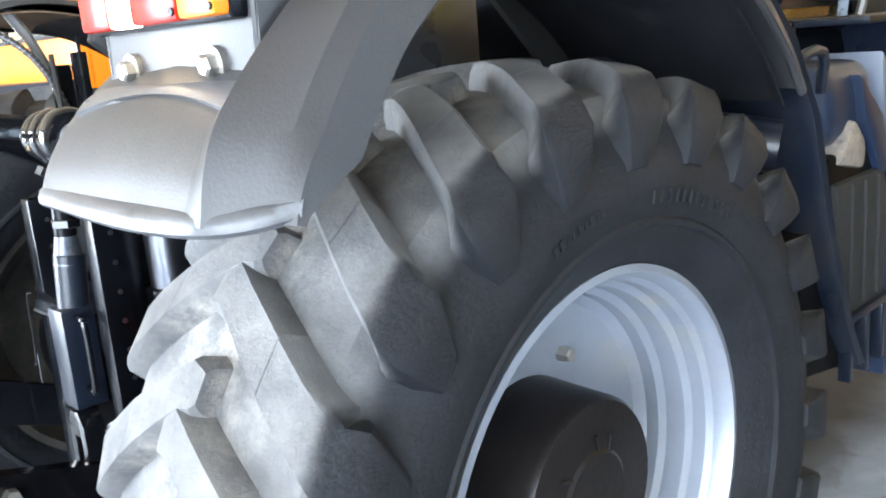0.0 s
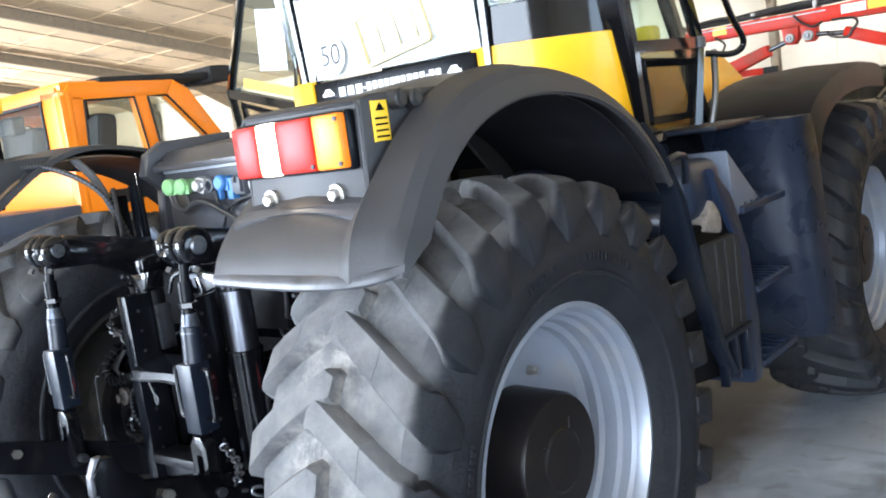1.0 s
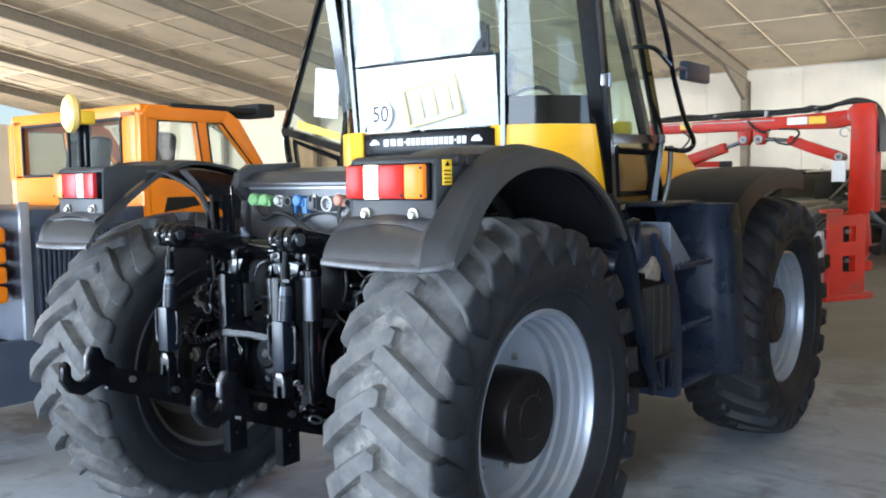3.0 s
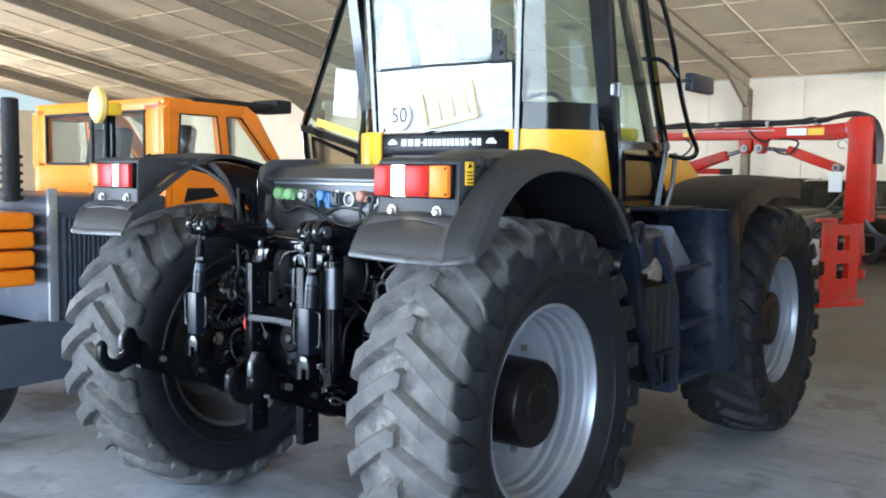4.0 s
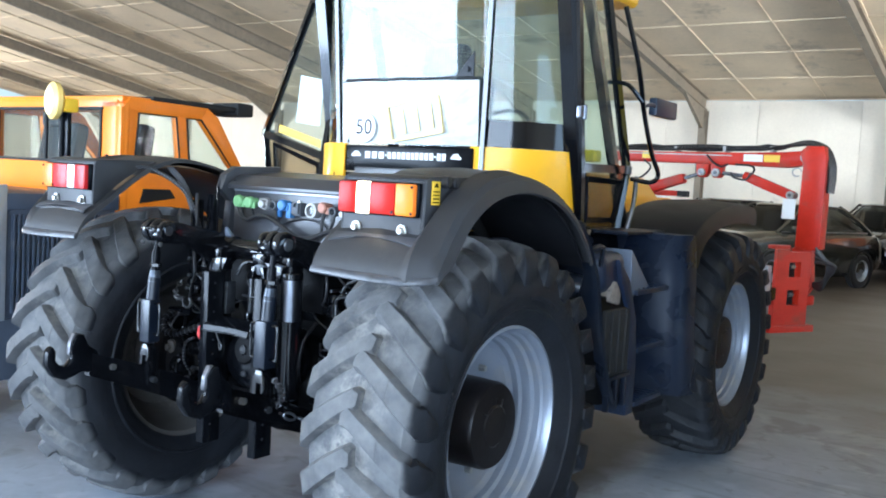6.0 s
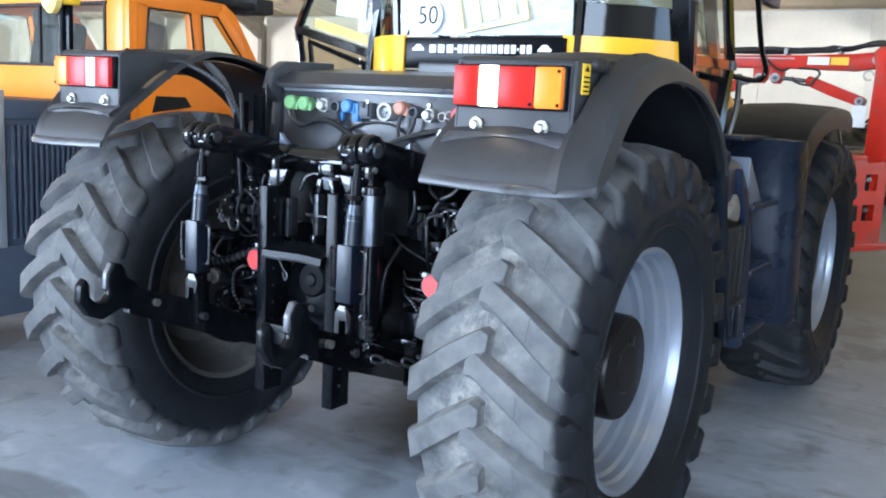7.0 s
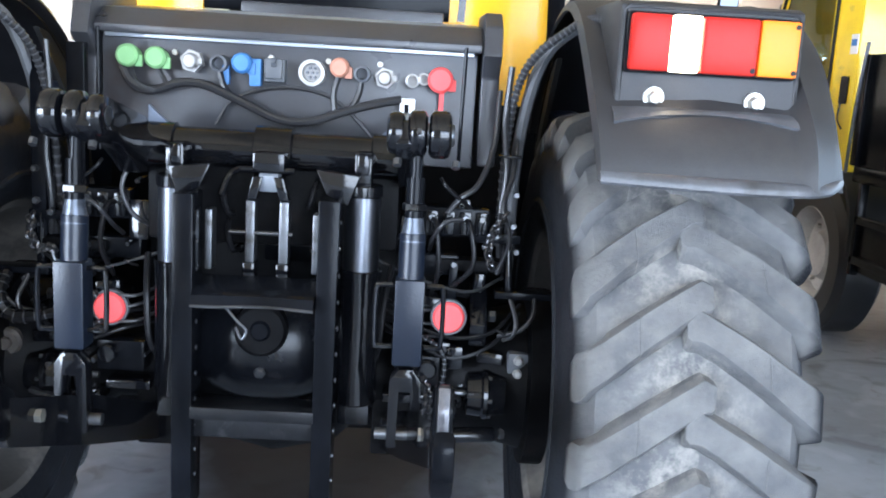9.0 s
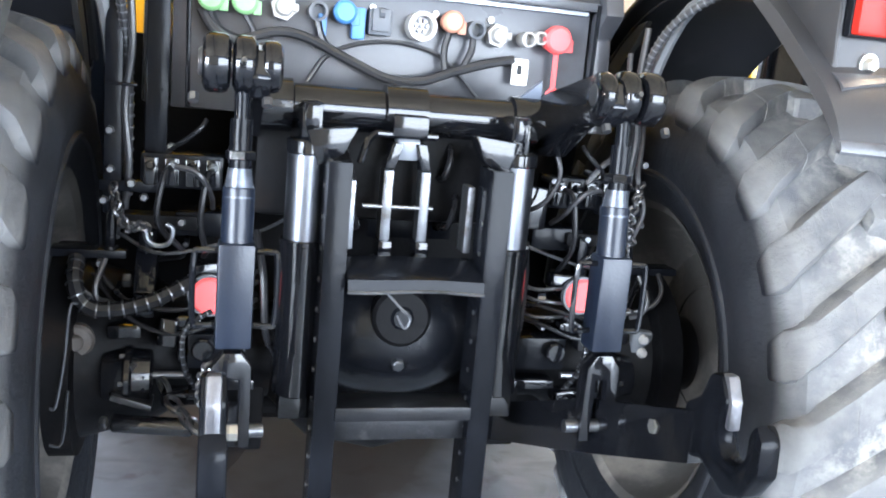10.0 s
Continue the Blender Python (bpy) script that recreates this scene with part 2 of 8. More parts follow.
def tyre_material(name, dust, shift):
    """Black rubber, with dry grey soil on the running face, which wears off towards the shoulder."""
    m = mat(name, (0.0112, 0.0122, 0.0150), 0.5, var=0.25, scale=9, fine=90, bump=0.22, spec=0.2)
    n, l = m.node_tree.nodes, m.node_tree.links
    b = n["Principled BSDF"]
    base = b.inputs["Base Color"].links[0].from_socket
    tc, sep, ab = n.new("ShaderNodeTexCoord"), n.new("ShaderNodeSeparateXYZ"), n.new("ShaderNodeMath")
    ab.operation = "ABSOLUTE"
    l.new(tc.outputs["Object"], sep.inputs[0])
    off, wob, wsc = n.new("ShaderNodeMath"), n.new("ShaderNodeTexNoise"), n.new("ShaderNodeMath")
    wob.inputs["Scale"].default_value, wob.inputs["Detail"].default_value = 9, 7
    l.new(tc.outputs["Object"], wob.inputs["Vector"])
    off.inputs[1].default_value = shift
    l.new(sep.outputs["X"], off.inputs[0])
    l.new(off.outputs[0], ab.inputs[0])
    wsc.operation = "MULTIPLY_ADD"
    l.new(wob.outputs["Fac"], wsc.inputs[0])
    wsc.inputs[1].default_value = 0.05
    l.new(ab.outputs[0], wsc.inputs[2])
    edge = n.new("ShaderNodeMapRange")
    edge.interpolation_type = "SMOOTHSTEP"
    edge.inputs["From Min"].default_value, edge.inputs["From Max"].default_value = 0.306, 0.276
    l.new(wsc.outputs[0], edge.inputs["Value"])
    sq = n.new("ShaderNodeVectorMath")
    sq.operation = "LENGTH"
    flat = n.new("ShaderNodeVectorMath")
    flat.operation = "MULTIPLY"
    flat.inputs[1].default_value = (0, 1, 1)
    l.new(tc.outputs["Object"], flat.inputs[0])
    l.new(flat.outputs[0], sq.inputs[0])
    rad = n.new("ShaderNodeMapRange")
    rad.inputs["From Min"].default_value, rad.inputs["From Max"].default_value = 0.622, 0.655
    l.new(sq.outputs["Value"], rad.inputs["Value"])
    nz = n.new("ShaderNodeTexNoise")
    nz.inputs["Scale"].default_value, nz.inputs["Detail"].default_value, nz.inputs["Roughness"].default_value = 6, 9, 0.62
    l.new(tc.outputs["Object"], nz.inputs["Vector"])
    patch = n.new("ShaderNodeMapRange")
    patch.inputs["From Min"].default_value, patch.inputs["From Max"].default_value = 0.28, 0.60
    patch.inputs["To Min"].default_value, patch.inputs["To Max"].default_value = 0.72, 1.0
    l.new(nz.outputs["Fac"], patch.inputs["Value"])
    p1, p2, p3 = (n.new("ShaderNodeMath") for _ in range(3))
    for p in (p1, p2, p3):
        p.operation = "MULTIPLY"
    l.new(edge.outputs[0], p1.inputs[0])
    l.new(rad.outputs[0], p1.inputs[1])
    l.new(p1.outputs[0], p2.inputs[0])
    l.new(patch.outputs[0], p2.inputs[1])
    l.new(p2.outputs[0], p3.inputs[0])
    p3.inputs[1].default_value = dust
    soil = n.new("ShaderNodeTexNoise")
    soil.inputs["Scale"].default_value, soil.inputs["Detail"].default_value = 11, 8
    l.new(tc.outputs["Object"], soil.inputs["Vector"])
    cr = n.new("ShaderNodeValToRGB")
    cr.color_ramp.elements[0].position, cr.color_ramp.elements[0].color = 0.36, (0.094, 0.096, 0.101, 1)
    cr.color_ramp.elements[1].position, cr.color_ramp.elements[1].color = 0.64, (0.158, 0.157, 0.156, 1)
    l.new(soil.outputs["Fac"], cr.inputs[0])
    mix = n.new("ShaderNodeMix")
    mix.data_type = "RGBA"
    l.new(p3.outputs[0], mix.inputs["Factor"])
    l.new(base, mix.inputs["A"])
    crust, near, low, k1, k2 = n.new("ShaderNodeTexNoise"), n.new("ShaderNodeMapRange"), n.new("ShaderNodeMapRange"), n.new("ShaderNodeMath"), n.new("ShaderNodeMath")
    crust.inputs["Scale"].default_value, crust.inputs["Detail"].default_value, crust.inputs["Roughness"].default_value = 21, 12, 0.74
    l.new(tc.outputs["Object"], crust.inputs["Vector"])
    thr = n.new("ShaderNodeMapRange")
    thr.inputs["From Min"].default_value, thr.inputs["From Max"].default_value = 0.45, 0.62
    l.new(crust.outputs["Fac"], thr.inputs["Value"])
    near.inputs["From Min"].default_value, near.inputs["From Max"].default_value = 0.19, 0.03
    l.new(ab.outputs[0], near.inputs["Value"])
    low.inputs["From Min"].default_value, low.inputs["From Max"].default_value = 0.739, 0.712
    l.new(sq.outputs["Value"], low.inputs["Value"])
    k1.operation = k2.operation = "MULTIPLY"
    l.new(near.outputs[0], k1.inputs[0])
    l.new(low.outputs[0], k1.inputs[1])
    l.new(k1.outputs[0], k2.inputs[0])
    l.new(thr.outputs[0], k2.inputs[1])
    mud = n.new("ShaderNodeMix")
    mud.data_type = "RGBA"
    l.new(k2.outputs[0], mud.inputs["Factor"])
    l.new(cr.outputs[0], mud.inputs["A"])
    mud.inputs["B"].default_value = (0.285, 0.272, 0.25, 1)
    l.new(mud.outputs["Result"], mix.inputs["B"])
    l.new(mix.outputs["Result"], b.inputs["Base Color"])
    bp = b.inputs["Normal"].links[0].from_node
    cake = n.new("ShaderNodeBump")
    cake.inputs["Strength"].default_value, cake.inputs["Distance"].default_value = 0.55, 0.012
    l.new(crust.outputs["Fac"], cake.inputs["Height"])
    l.new(bp.outputs[0], cake.inputs["Normal"])
    l.new(cake.outputs[0], b.inputs["Normal"])
    return m


TYRE = tyre_material("dusty_tyre_rubber", 0.95, 0.012)
TYRE_LEFT = tyre_material("dusty_tyre_rubber_left", 0.68, 0.005)
TYRE2 = tyre_material("faintly_dusty_tyre_rubber", 0.11, 0.0)


def concrete():
    """Blue-grey power-floated concrete with broad brown stains, pale scuffs and dark tyre marks."""
    m = mat("stained_concrete", (0.345, 0.385, 0.445), 0.44, var=0.16, scale=1.1, fine=13, bump=0.05, spec=0.4)
    n, l = m.node_tree.nodes, m.node_tree.links
    b = n["Principled BSDF"]
    out = b.inputs["Base Color"].links[0].from_socket
    tc = n.new("ShaderNodeTexCoord")
    layers = (((0.42, 0.42, 1), 0, 1.0, 6, 0.3, 0.52, 0.70, 0.35, (0.17, 0.165, 0.16)),
              ((1.0, 1.0, 1), 20, 1.6, 12, 0.7, 0.57, 0.66, 0.60, (0.11, 0.115, 0.12)),
              ((1.0, 1.0, 1), 50, 3.4, 12, 0.4, 0.54, 0.66, 0.55, (0.50, 0.54, 0.60)),
              ((1.0, 1.0, 1), 70, 7.0, 10, 0.5, 0.58, 0.68, 0.45, (0.17, 0.165, 0.165)),
              ((0.5, 2.2, 1), 28, 1.2, 7, 0.8, 0.60, 0.72, 0.50, (0.06, 0.056, 0.055)))
    for scl, rot, freq, det, dis, lo, hi, amt, colour in layers:
        mp, nz, mr, mix = n.new("ShaderNodeMapping"), n.new("ShaderNodeTexNoise"), n.new("ShaderNodeMapRange"), n.new("ShaderNodeMix")
        mp.inputs["Scale"].default_value = scl
        mp.inputs["Rotation"].default_value = (0, 0, radians(rot))
        mp.inputs["Location"].default_value = (rot * 0.37, rot * 0.11, 0)
        nz.inputs["Scale"].default_value, nz.inputs["Detail"].default_value, nz.inputs["Distortion"].default_value = freq, det, dis
        l.new(tc.outputs["Object"], mp.inputs[0])
        l.new(mp.outputs[0], nz.inputs["Vector"])
        l.new(nz.outputs["Fac"], mr.inputs["Value"])
        mr.inputs["From Min"].default_value, mr.inputs["From Max"].default_value, mr.inputs["To Max"].default_value = lo, hi, amt
        mix.data_type = "RGBA"
        l.new(mr.outputs[0], mix.inputs["Factor"])
        l.new(out, mix.inputs["A"])
        mix.inputs["B"].default_value = (*colour, 1)
        out = mix.outputs["Result"]
    # the floor colour turns darker brown deeper in the hall, with a ragged edge
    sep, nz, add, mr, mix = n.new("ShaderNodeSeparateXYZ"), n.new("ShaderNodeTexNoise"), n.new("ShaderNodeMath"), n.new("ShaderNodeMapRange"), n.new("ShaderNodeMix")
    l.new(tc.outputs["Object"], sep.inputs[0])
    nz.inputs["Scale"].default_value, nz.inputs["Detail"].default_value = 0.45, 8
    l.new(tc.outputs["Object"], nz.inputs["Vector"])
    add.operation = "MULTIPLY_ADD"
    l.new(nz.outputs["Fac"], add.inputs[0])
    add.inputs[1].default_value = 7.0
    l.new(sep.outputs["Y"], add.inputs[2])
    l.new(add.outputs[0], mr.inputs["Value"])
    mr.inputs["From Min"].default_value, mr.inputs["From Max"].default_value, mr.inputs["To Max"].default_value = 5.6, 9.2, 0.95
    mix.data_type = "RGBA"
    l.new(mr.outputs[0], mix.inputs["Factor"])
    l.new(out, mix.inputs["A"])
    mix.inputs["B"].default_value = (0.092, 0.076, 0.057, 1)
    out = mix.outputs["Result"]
    # dark brown patch: the shade under the tractor painted in, with a ragged edge
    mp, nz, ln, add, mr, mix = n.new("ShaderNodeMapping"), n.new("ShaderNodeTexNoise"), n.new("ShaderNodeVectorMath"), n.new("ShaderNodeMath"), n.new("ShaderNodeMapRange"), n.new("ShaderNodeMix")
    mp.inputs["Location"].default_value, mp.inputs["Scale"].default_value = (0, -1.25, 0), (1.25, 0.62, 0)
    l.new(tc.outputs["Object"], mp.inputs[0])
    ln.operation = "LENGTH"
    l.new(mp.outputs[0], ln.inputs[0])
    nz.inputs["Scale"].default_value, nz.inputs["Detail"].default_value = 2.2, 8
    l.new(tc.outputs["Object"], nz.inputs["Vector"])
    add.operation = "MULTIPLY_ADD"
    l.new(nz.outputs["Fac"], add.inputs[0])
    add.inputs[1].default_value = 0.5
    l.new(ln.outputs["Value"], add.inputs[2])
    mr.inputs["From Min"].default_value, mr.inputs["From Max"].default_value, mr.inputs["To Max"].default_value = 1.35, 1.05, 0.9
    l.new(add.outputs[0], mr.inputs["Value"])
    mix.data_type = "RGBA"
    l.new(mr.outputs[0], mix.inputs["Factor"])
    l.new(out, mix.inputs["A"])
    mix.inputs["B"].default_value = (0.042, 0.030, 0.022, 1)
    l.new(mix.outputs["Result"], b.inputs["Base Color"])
    return m


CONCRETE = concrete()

# ---- mesh helpers ----
def box(bm, c, s, bev=0.0, rot=None, seg=2):
    m = Matrix.Translation(c)
    if rot:
        m = m @ Euler([radians(a) for a in rot]).to_matrix().to_4x4()
    r = bmesh.ops.create_cube(bm, size=1.0, matrix=m @ Matrix.Diagonal((*s, 1)))
    if bev:
        es = {e for v in r["verts"] for e in v.link_edges}
        bmesh.ops.bevel(bm, geom=list(es), offset=bev, segments=seg, profile=0.6, affect="EDGES")


def prism(bm, pts, axis, a, b, bev=0.0):
    """A polygon drawn across an axis ('x': points are (y, z); 'y': (x, z); 'z': (x, y)), pulled from a to b."""
    def at(p, w):
        return {"x": (w, p[0], p[1]), "y": (p[0], w, p[1]), "z": (p[0], p[1], w)}[axis]
    lo, hi = [bm.verts.new(at(p, a)) for p in pts], [bm.verts.new(at(p, b)) for p in pts]
    fs = [bm.faces.new(lo), bm.faces.new(hi[::-1])]
    k = len(pts)
    for i in range(k):
        fs.append(bm.faces.new((lo[i], hi[i], hi[(i + 1) % k], lo[(i + 1) % k])))
    bmesh.ops.recalc_face_normals(bm, faces=fs)
    if bev:
        es = {e for f in fs for e in f.edges}
        bmesh.ops.bevel(bm, geom=list(es), offset=bev, segments=2, profile=0.6, affect="EDGES")


def cyl(bm, p0, p1, r0, r1=None, seg=20, chamfer=0.0):
    r1 = r0 if r1 is None else r1
    p0, p1 = Vector(p0), Vector(p1)
    d = (p1 - p0)
    n = d.normalized()
    u = n.orthogonal().normalized()
    v = n.cross(u)
    rings = [(0.0, r0), (d.length, r1)]
    if chamfer:
        rings = [(0.0, r0 - chamfer), (chamfer, r0), (d.length - chamfer, r1), (d.length, r1 - chamfer)]
    vs = [[bm.verts.new(p0 + n * h + (u * math.cos(2 * math.pi * i / seg) + v * math.sin(2 * math.pi * i / seg)) * r) for i in range(seg)] for h, r in rings]
    for a, b in zip(vs, vs[1:]):
        for i in range(seg):
            bm.faces.new((a[i], a[(i + 1) % seg], b[(i + 1) % seg], b[i]))
    bm.faces.new(vs[0][::-1])
    bm.faces.new(vs[-1])


def smooth_path(pts, k=5):
    pts = [Vector(p) for p in pts]
    ext = [2 * pts[0] - pts[1]] + pts + [2 * pts[-1] - pts[-2]]
    out = []
    for i in range(1, len(ext) - 2):
        a, b, c, d = ext[i - 1:i + 3]
        for j in range(k):
            t = j / k
            out.append(0.5 * (2 * b + (c - a) * t + (2 * a - 5 * b + 4 * c - d) * t * t + (3 * b - a - 3 * c + d) * t ** 3))
    return out + [pts[-1]]


def tube(bm, pts, r, seg=8, k=5):
    path = smooth_path(pts, k) if k else [Vector(p) for p in pts]
    prev, rings = None, []
    for i, p in enumerate(path):
        d = (path[min(i + 1, len(path) - 1)] - path[max(i - 1, 0)]).normalized()
        u = d.orthogonal().normalized() if prev is None else (prev - d * prev.dot(d)).normalized()
        prev = u
        v = d.cross(u)
        rings.append([bm.verts.new(p + (u * math.cos(2 * math.pi * j / seg) + v * math.sin(2 * math.pi * j / seg)) * r) for j in range(seg)])
    for a, b in zip(rings, rings[1:]):
        for j in range(seg):
            bm.faces.new((a[j], a[(j + 1) % seg], b[(j + 1) % seg], b[j]))
    bm.faces.new(rings[0][::-1])
    bm.faces.new(rings[-1])


def lathe(bm, prof, seg=48, c=(0, 0, 0)):
    """A profile of (x, radius) turned round the x axis."""
    rings = []
    for x, r in prof:
        if r < 1e-4:
            rings.append([bm.verts.new((c[0] + x, c[1], c[2]))])
        else:
            rings.append([bm.verts.new((c[0] + x, c[1] + r * math.cos(2 * math.pi * i / seg), c[2] + r * math.sin(2 * math.pi * i / seg))) for i in range(seg)])
    fs = []
    for a, b in zip(rings, rings[1:]):
        for i in range(seg):
            j = (i + 1) % seg
            if len(a) == 1 and len(b) > 1:
                fs.append(bm.faces.new((a[0], b[j], b[i])))
            elif len(b) == 1 and len(a) > 1:
                fs.append(bm.faces.new((a[i], a[j], b[0])))
            elif len(a) > 1:
                fs.append(bm.faces.new((a[i], a[j], b[j], b[i])))
    bmesh.ops.recalc_face_normals(bm, faces=fs)


def sheet(bm, rows, thick):
    """A grid of points (rows of equal length) as a plate with thickness along its own normals."""
    vs = [[bm.verts.new(p) for p in r] for r in rows]
    fs = []
    for a, b in zip(vs, vs[1:]):
        for i in range(len(a) - 1):
            fs.append(bm.faces.new((a[i], a[i + 1], b[i + 1], b[i])))
    bmesh.ops.recalc_face_normals(bm, faces=fs)
    bmesh.ops.solidify(bm, geom=fs, thickness=thick)


def mesh_of(name, bm, material, angle=35):
    bmesh.ops.recalc_face_normals(bm, faces=bm.faces)
    me = bpy.data.meshes.new(name)
    bm.to_mesh(me)
    bm.free()
    me.materials.append(material)
    me.shade_smooth()
    me.set_sharp_from_angle(angle=radians(angle))
    return me


def part(name, bm, material, parent, label="", angle=35):
    ob = new(name, mesh_of(name, bm, material, angle))
    ob.parent = parent
    if label:
        tagged(ob, label)
    return ob


def thing(name, at, rz, label, category, group=""):
    ob = new(name)
    ob.matrix_world = pose(*at, 0, 0, rz)
    ob.empty_display_size = 0.2
    return tagged(ob, label, category, group)


def quick(fn, *a, **k):
    bm = bmesh.new()
    fn(bm, *a, **k)
    return bm


def structure(name, bm, material, label=""):
    ob = new(name, mesh_of(name, bm, material))
    return tagged(ob, label, kind="structure")

# ---- the hall ----
EAVE, WALL_Y, SLOPE, RIDGE_Y, SOUTH_Y, WEST_X, EAST_X = 4.75, 24.6, math.tan(radians(10)), 6.0, -9.0, -42.0, 15.0
RIDGE_Z = EAVE + (WALL_Y - RIDGE_Y) * SLOPE


def roof_z(y):
    return EAVE + (WALL_Y - y) * SLOPE if y > RIDGE_Y else RIDGE_Z - (RIDGE_Y - y) * SLOPE


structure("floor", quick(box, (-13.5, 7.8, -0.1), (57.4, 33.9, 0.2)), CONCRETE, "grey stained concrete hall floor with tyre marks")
structure("ground", quick(box, (0, 0, -0.36), (400, 400, 0.3)), OUTSIDE, "pale gravel yard outside the hall")

# walls: the long wall behind the vehicles, two assumed gable walls and the open gate side
bm = bmesh.new()
box(bm, (-13.5, WALL_Y + 0.1, EAVE / 2 - 0.05), (57, 0.2, EAVE - 0.1))
structure("wall_north", bm, WALL, "cream sandwich-panel wall of the hall")
PANEL_W = 2.85
wall_n = bpy.data.objects["wall_north"]
panel_mesh = mesh_of("wall_panel", quick(box, (0, 0, 0), (PANEL_W - 0.014, 0.03, EAVE - 0.12), 0.004), WALL)
for i in range(20):
    o = new("wall_panel", panel_mesh)
    o.parent = wall_n
    o.matrix_basis = pose(-42 + PANEL_W * (i + 0.5), WALL_Y - 0.012, EAVE / 2 - 0.06)


def gable(name, x, gate):
    bm = bmesh.new()
    y0, y1 = gate
    prism(bm, [(SOUTH_Y, 0), (y0, 0), (y0, 4.4), (SOUTH_Y, roof_z(SOUTH_Y) - 0.05)], "x", x - 0.1, x + 0.1)
    prism(bm, [(y1, 0), (WALL_Y, 0), (WALL_Y, EAVE - 0.05), (y1, min(4.4, roof_z(y1) - 0.05))], "x", x - 0.1, x + 0.1)
    prism(bm, [(y0, 4.4), (y1, 4.4), (y1, roof_z(y1) - 0.05), (RIDGE_Y, RIDGE_Z - 0.05), (y0, roof_z(y0) - 0.05)], "x", x - 0.1, x + 0.1)
    return structure(name, bm, WALL, "cream end wall with an assumed gate opening")


gable("wall_east", EAST_X + 0.1, (-0.5, 8.5))
gable("wall_west", WEST_X - 0.1, (-1.0, 11.0))
# out of view; openings set to suit the two gate lamps
bm = bmesh.new()
zs = roof_z(SOUTH_Y) - 0.05
for x0, x1 in ((-42, -12.3), (-5.1, 0.4), (8.7, 15)):
    box(bm, ((x0 + x1) / 2, SOUTH_Y - 0.1, zs / 2), (x1 - x0, 0.2, zs))
structure("wall_south", bm, WALL, "cream wall beside the wide open gates")

# roof in two planes with corrugated insulation panels and light joints
for nm, ya, yb in (("ceiling", WALL_Y + 0.2, RIDGE_Y), ("ceiling_rear", SOUTH_Y - 0.2, RIDGE_Y)):
    bm = bmesh.new()
    n = 9
    za = roof_z(ya)
    prism(bm, [(ya, za), (yb, RIDGE_Z), (yb, RIDGE_Z + 0.12), (ya, za + 0.12)], "x", -42.2, 15.2)
    for i in range(n):
        f = i / n
        y, z = ya + (yb - ya) * f, za + (RIDGE_Z - za) * f
        box(bm, (-13.5, y, z - 0.012), (57.2, 0.045, 0.03), rot=(-math.degrees(math.atan(SLOPE)) if ya > yb else math.degrees(math.atan(SLOPE)), 0, 0))
    x = -41.5
    while x < 15:
        tilt = -math.degrees(math.atan(SLOPE)) if ya > yb else math.degrees(math.atan(SLOPE))
        box(bm, (x, (ya + yb) / 2, (za + RIDGE_Z) / 2 - 0.012), (0.04, abs(ya - yb) / math.cos(math.atan(SLOPE)), 0.03), rot=(tilt, 0, 0))
        x += 2.02
    structure(nm, bm, CEIL, "tan insulated roof panels with joints")

# steel frames: a post at the wall, a haunch and a sloping rafter each
def ibeam(bm, p0, p1, w, h, t=0.016):
    p0, p1 = Vector(p0), Vector(p1)
    d = p1 - p0
    rx = math.degrees(math.atan2(d.z, d.y))
    c = (p0 + p1) / 2
    m = Euler((radians(rx), 0, 0)).to_matrix()
    for off, s in (((0, 0, h / 2), (w, d.length, t)), ((0, 0, -h / 2), (w, d.length, t)), ((0, 0, 0), (t, d.length, h))):
        box(bm, c + m @ Vector(off), s, rot=(rx, 0, 0))


FRAMES_X = [-36.8, -30.75, -24.7, -18.65, -12.6, -6.55, -1.2, 4.5, 10.5]
for x in FRAMES_X:
    bm = bmesh.new()
    ibeam(bm, (x, WALL_Y - 0.1, roof_z(WALL_Y) - 0.22), (x, RIDGE_Y, RIDGE_Z - 0.22), 0.18, 0.34)
    ibeam(bm, (x, SOUTH_Y + 0.1, roof_z(SOUTH_Y) - 0.22), (x, RIDGE_Y, RIDGE_Z - 0.22), 0.18, 0.34)
    prism(bm, [(WALL_Y - 0.16, EAVE - 0.95), (WALL_Y - 0.38, EAVE - 0.95), (WALL_Y - 2.1, roof_z(WALL_Y - 2.1) - 0.4), (WALL_Y - 0.16, EAVE - 0.36)], "x", x - 0.05, x + 0.05)
    tagged(structure("rafter", bm, BEAM, "grey steel roof rafter with a haunch"), group="roof frames")
    bm = bmesh.new()
    for dy in (-0.02, -0.30):
        box(bm, (x, WALL_Y + dy - 0.02, (EAVE - 0.4) / 2), (0.2, 0.018, EAVE - 0.4))
    box(bm, (x, WALL_Y - 0.18, (EAVE - 0.4) / 2), (0.014, 0.27, EAVE - 0.4))
    tagged(structure("column", bm, BEAM, "grey steel hall column on the concrete floor"), group="hall columns")

# white strip that stands in for the bright daylight gap over the wall panels
bm = bmesh.new()
box(bm, (-13.5, WALL_Y + 0.02, EAVE - 0.30), (57, 0.05, 0.08))
structure("eaves_trim", bm, WHITE, "white strip standing in for the daylight gap along the eaves")

# ---- the tractor ----
HUB_Z, REAR_Y, FRONT_Y, WHEEL_X = 0.738, 0.07, 2.95, 0.92
tractor = thing("tractor", (0, 0, 0), 0, "large black and yellow farm tractor with four equal wheels", "tractor")
R_TOP, R_BASE = 0.736, 0.694


def tread_r(x, top):
    k = (abs(x) / 0.26) ** 2.4
    return (R_TOP - 0.036 * k) if top else (R_BASE - 0.036 * k)


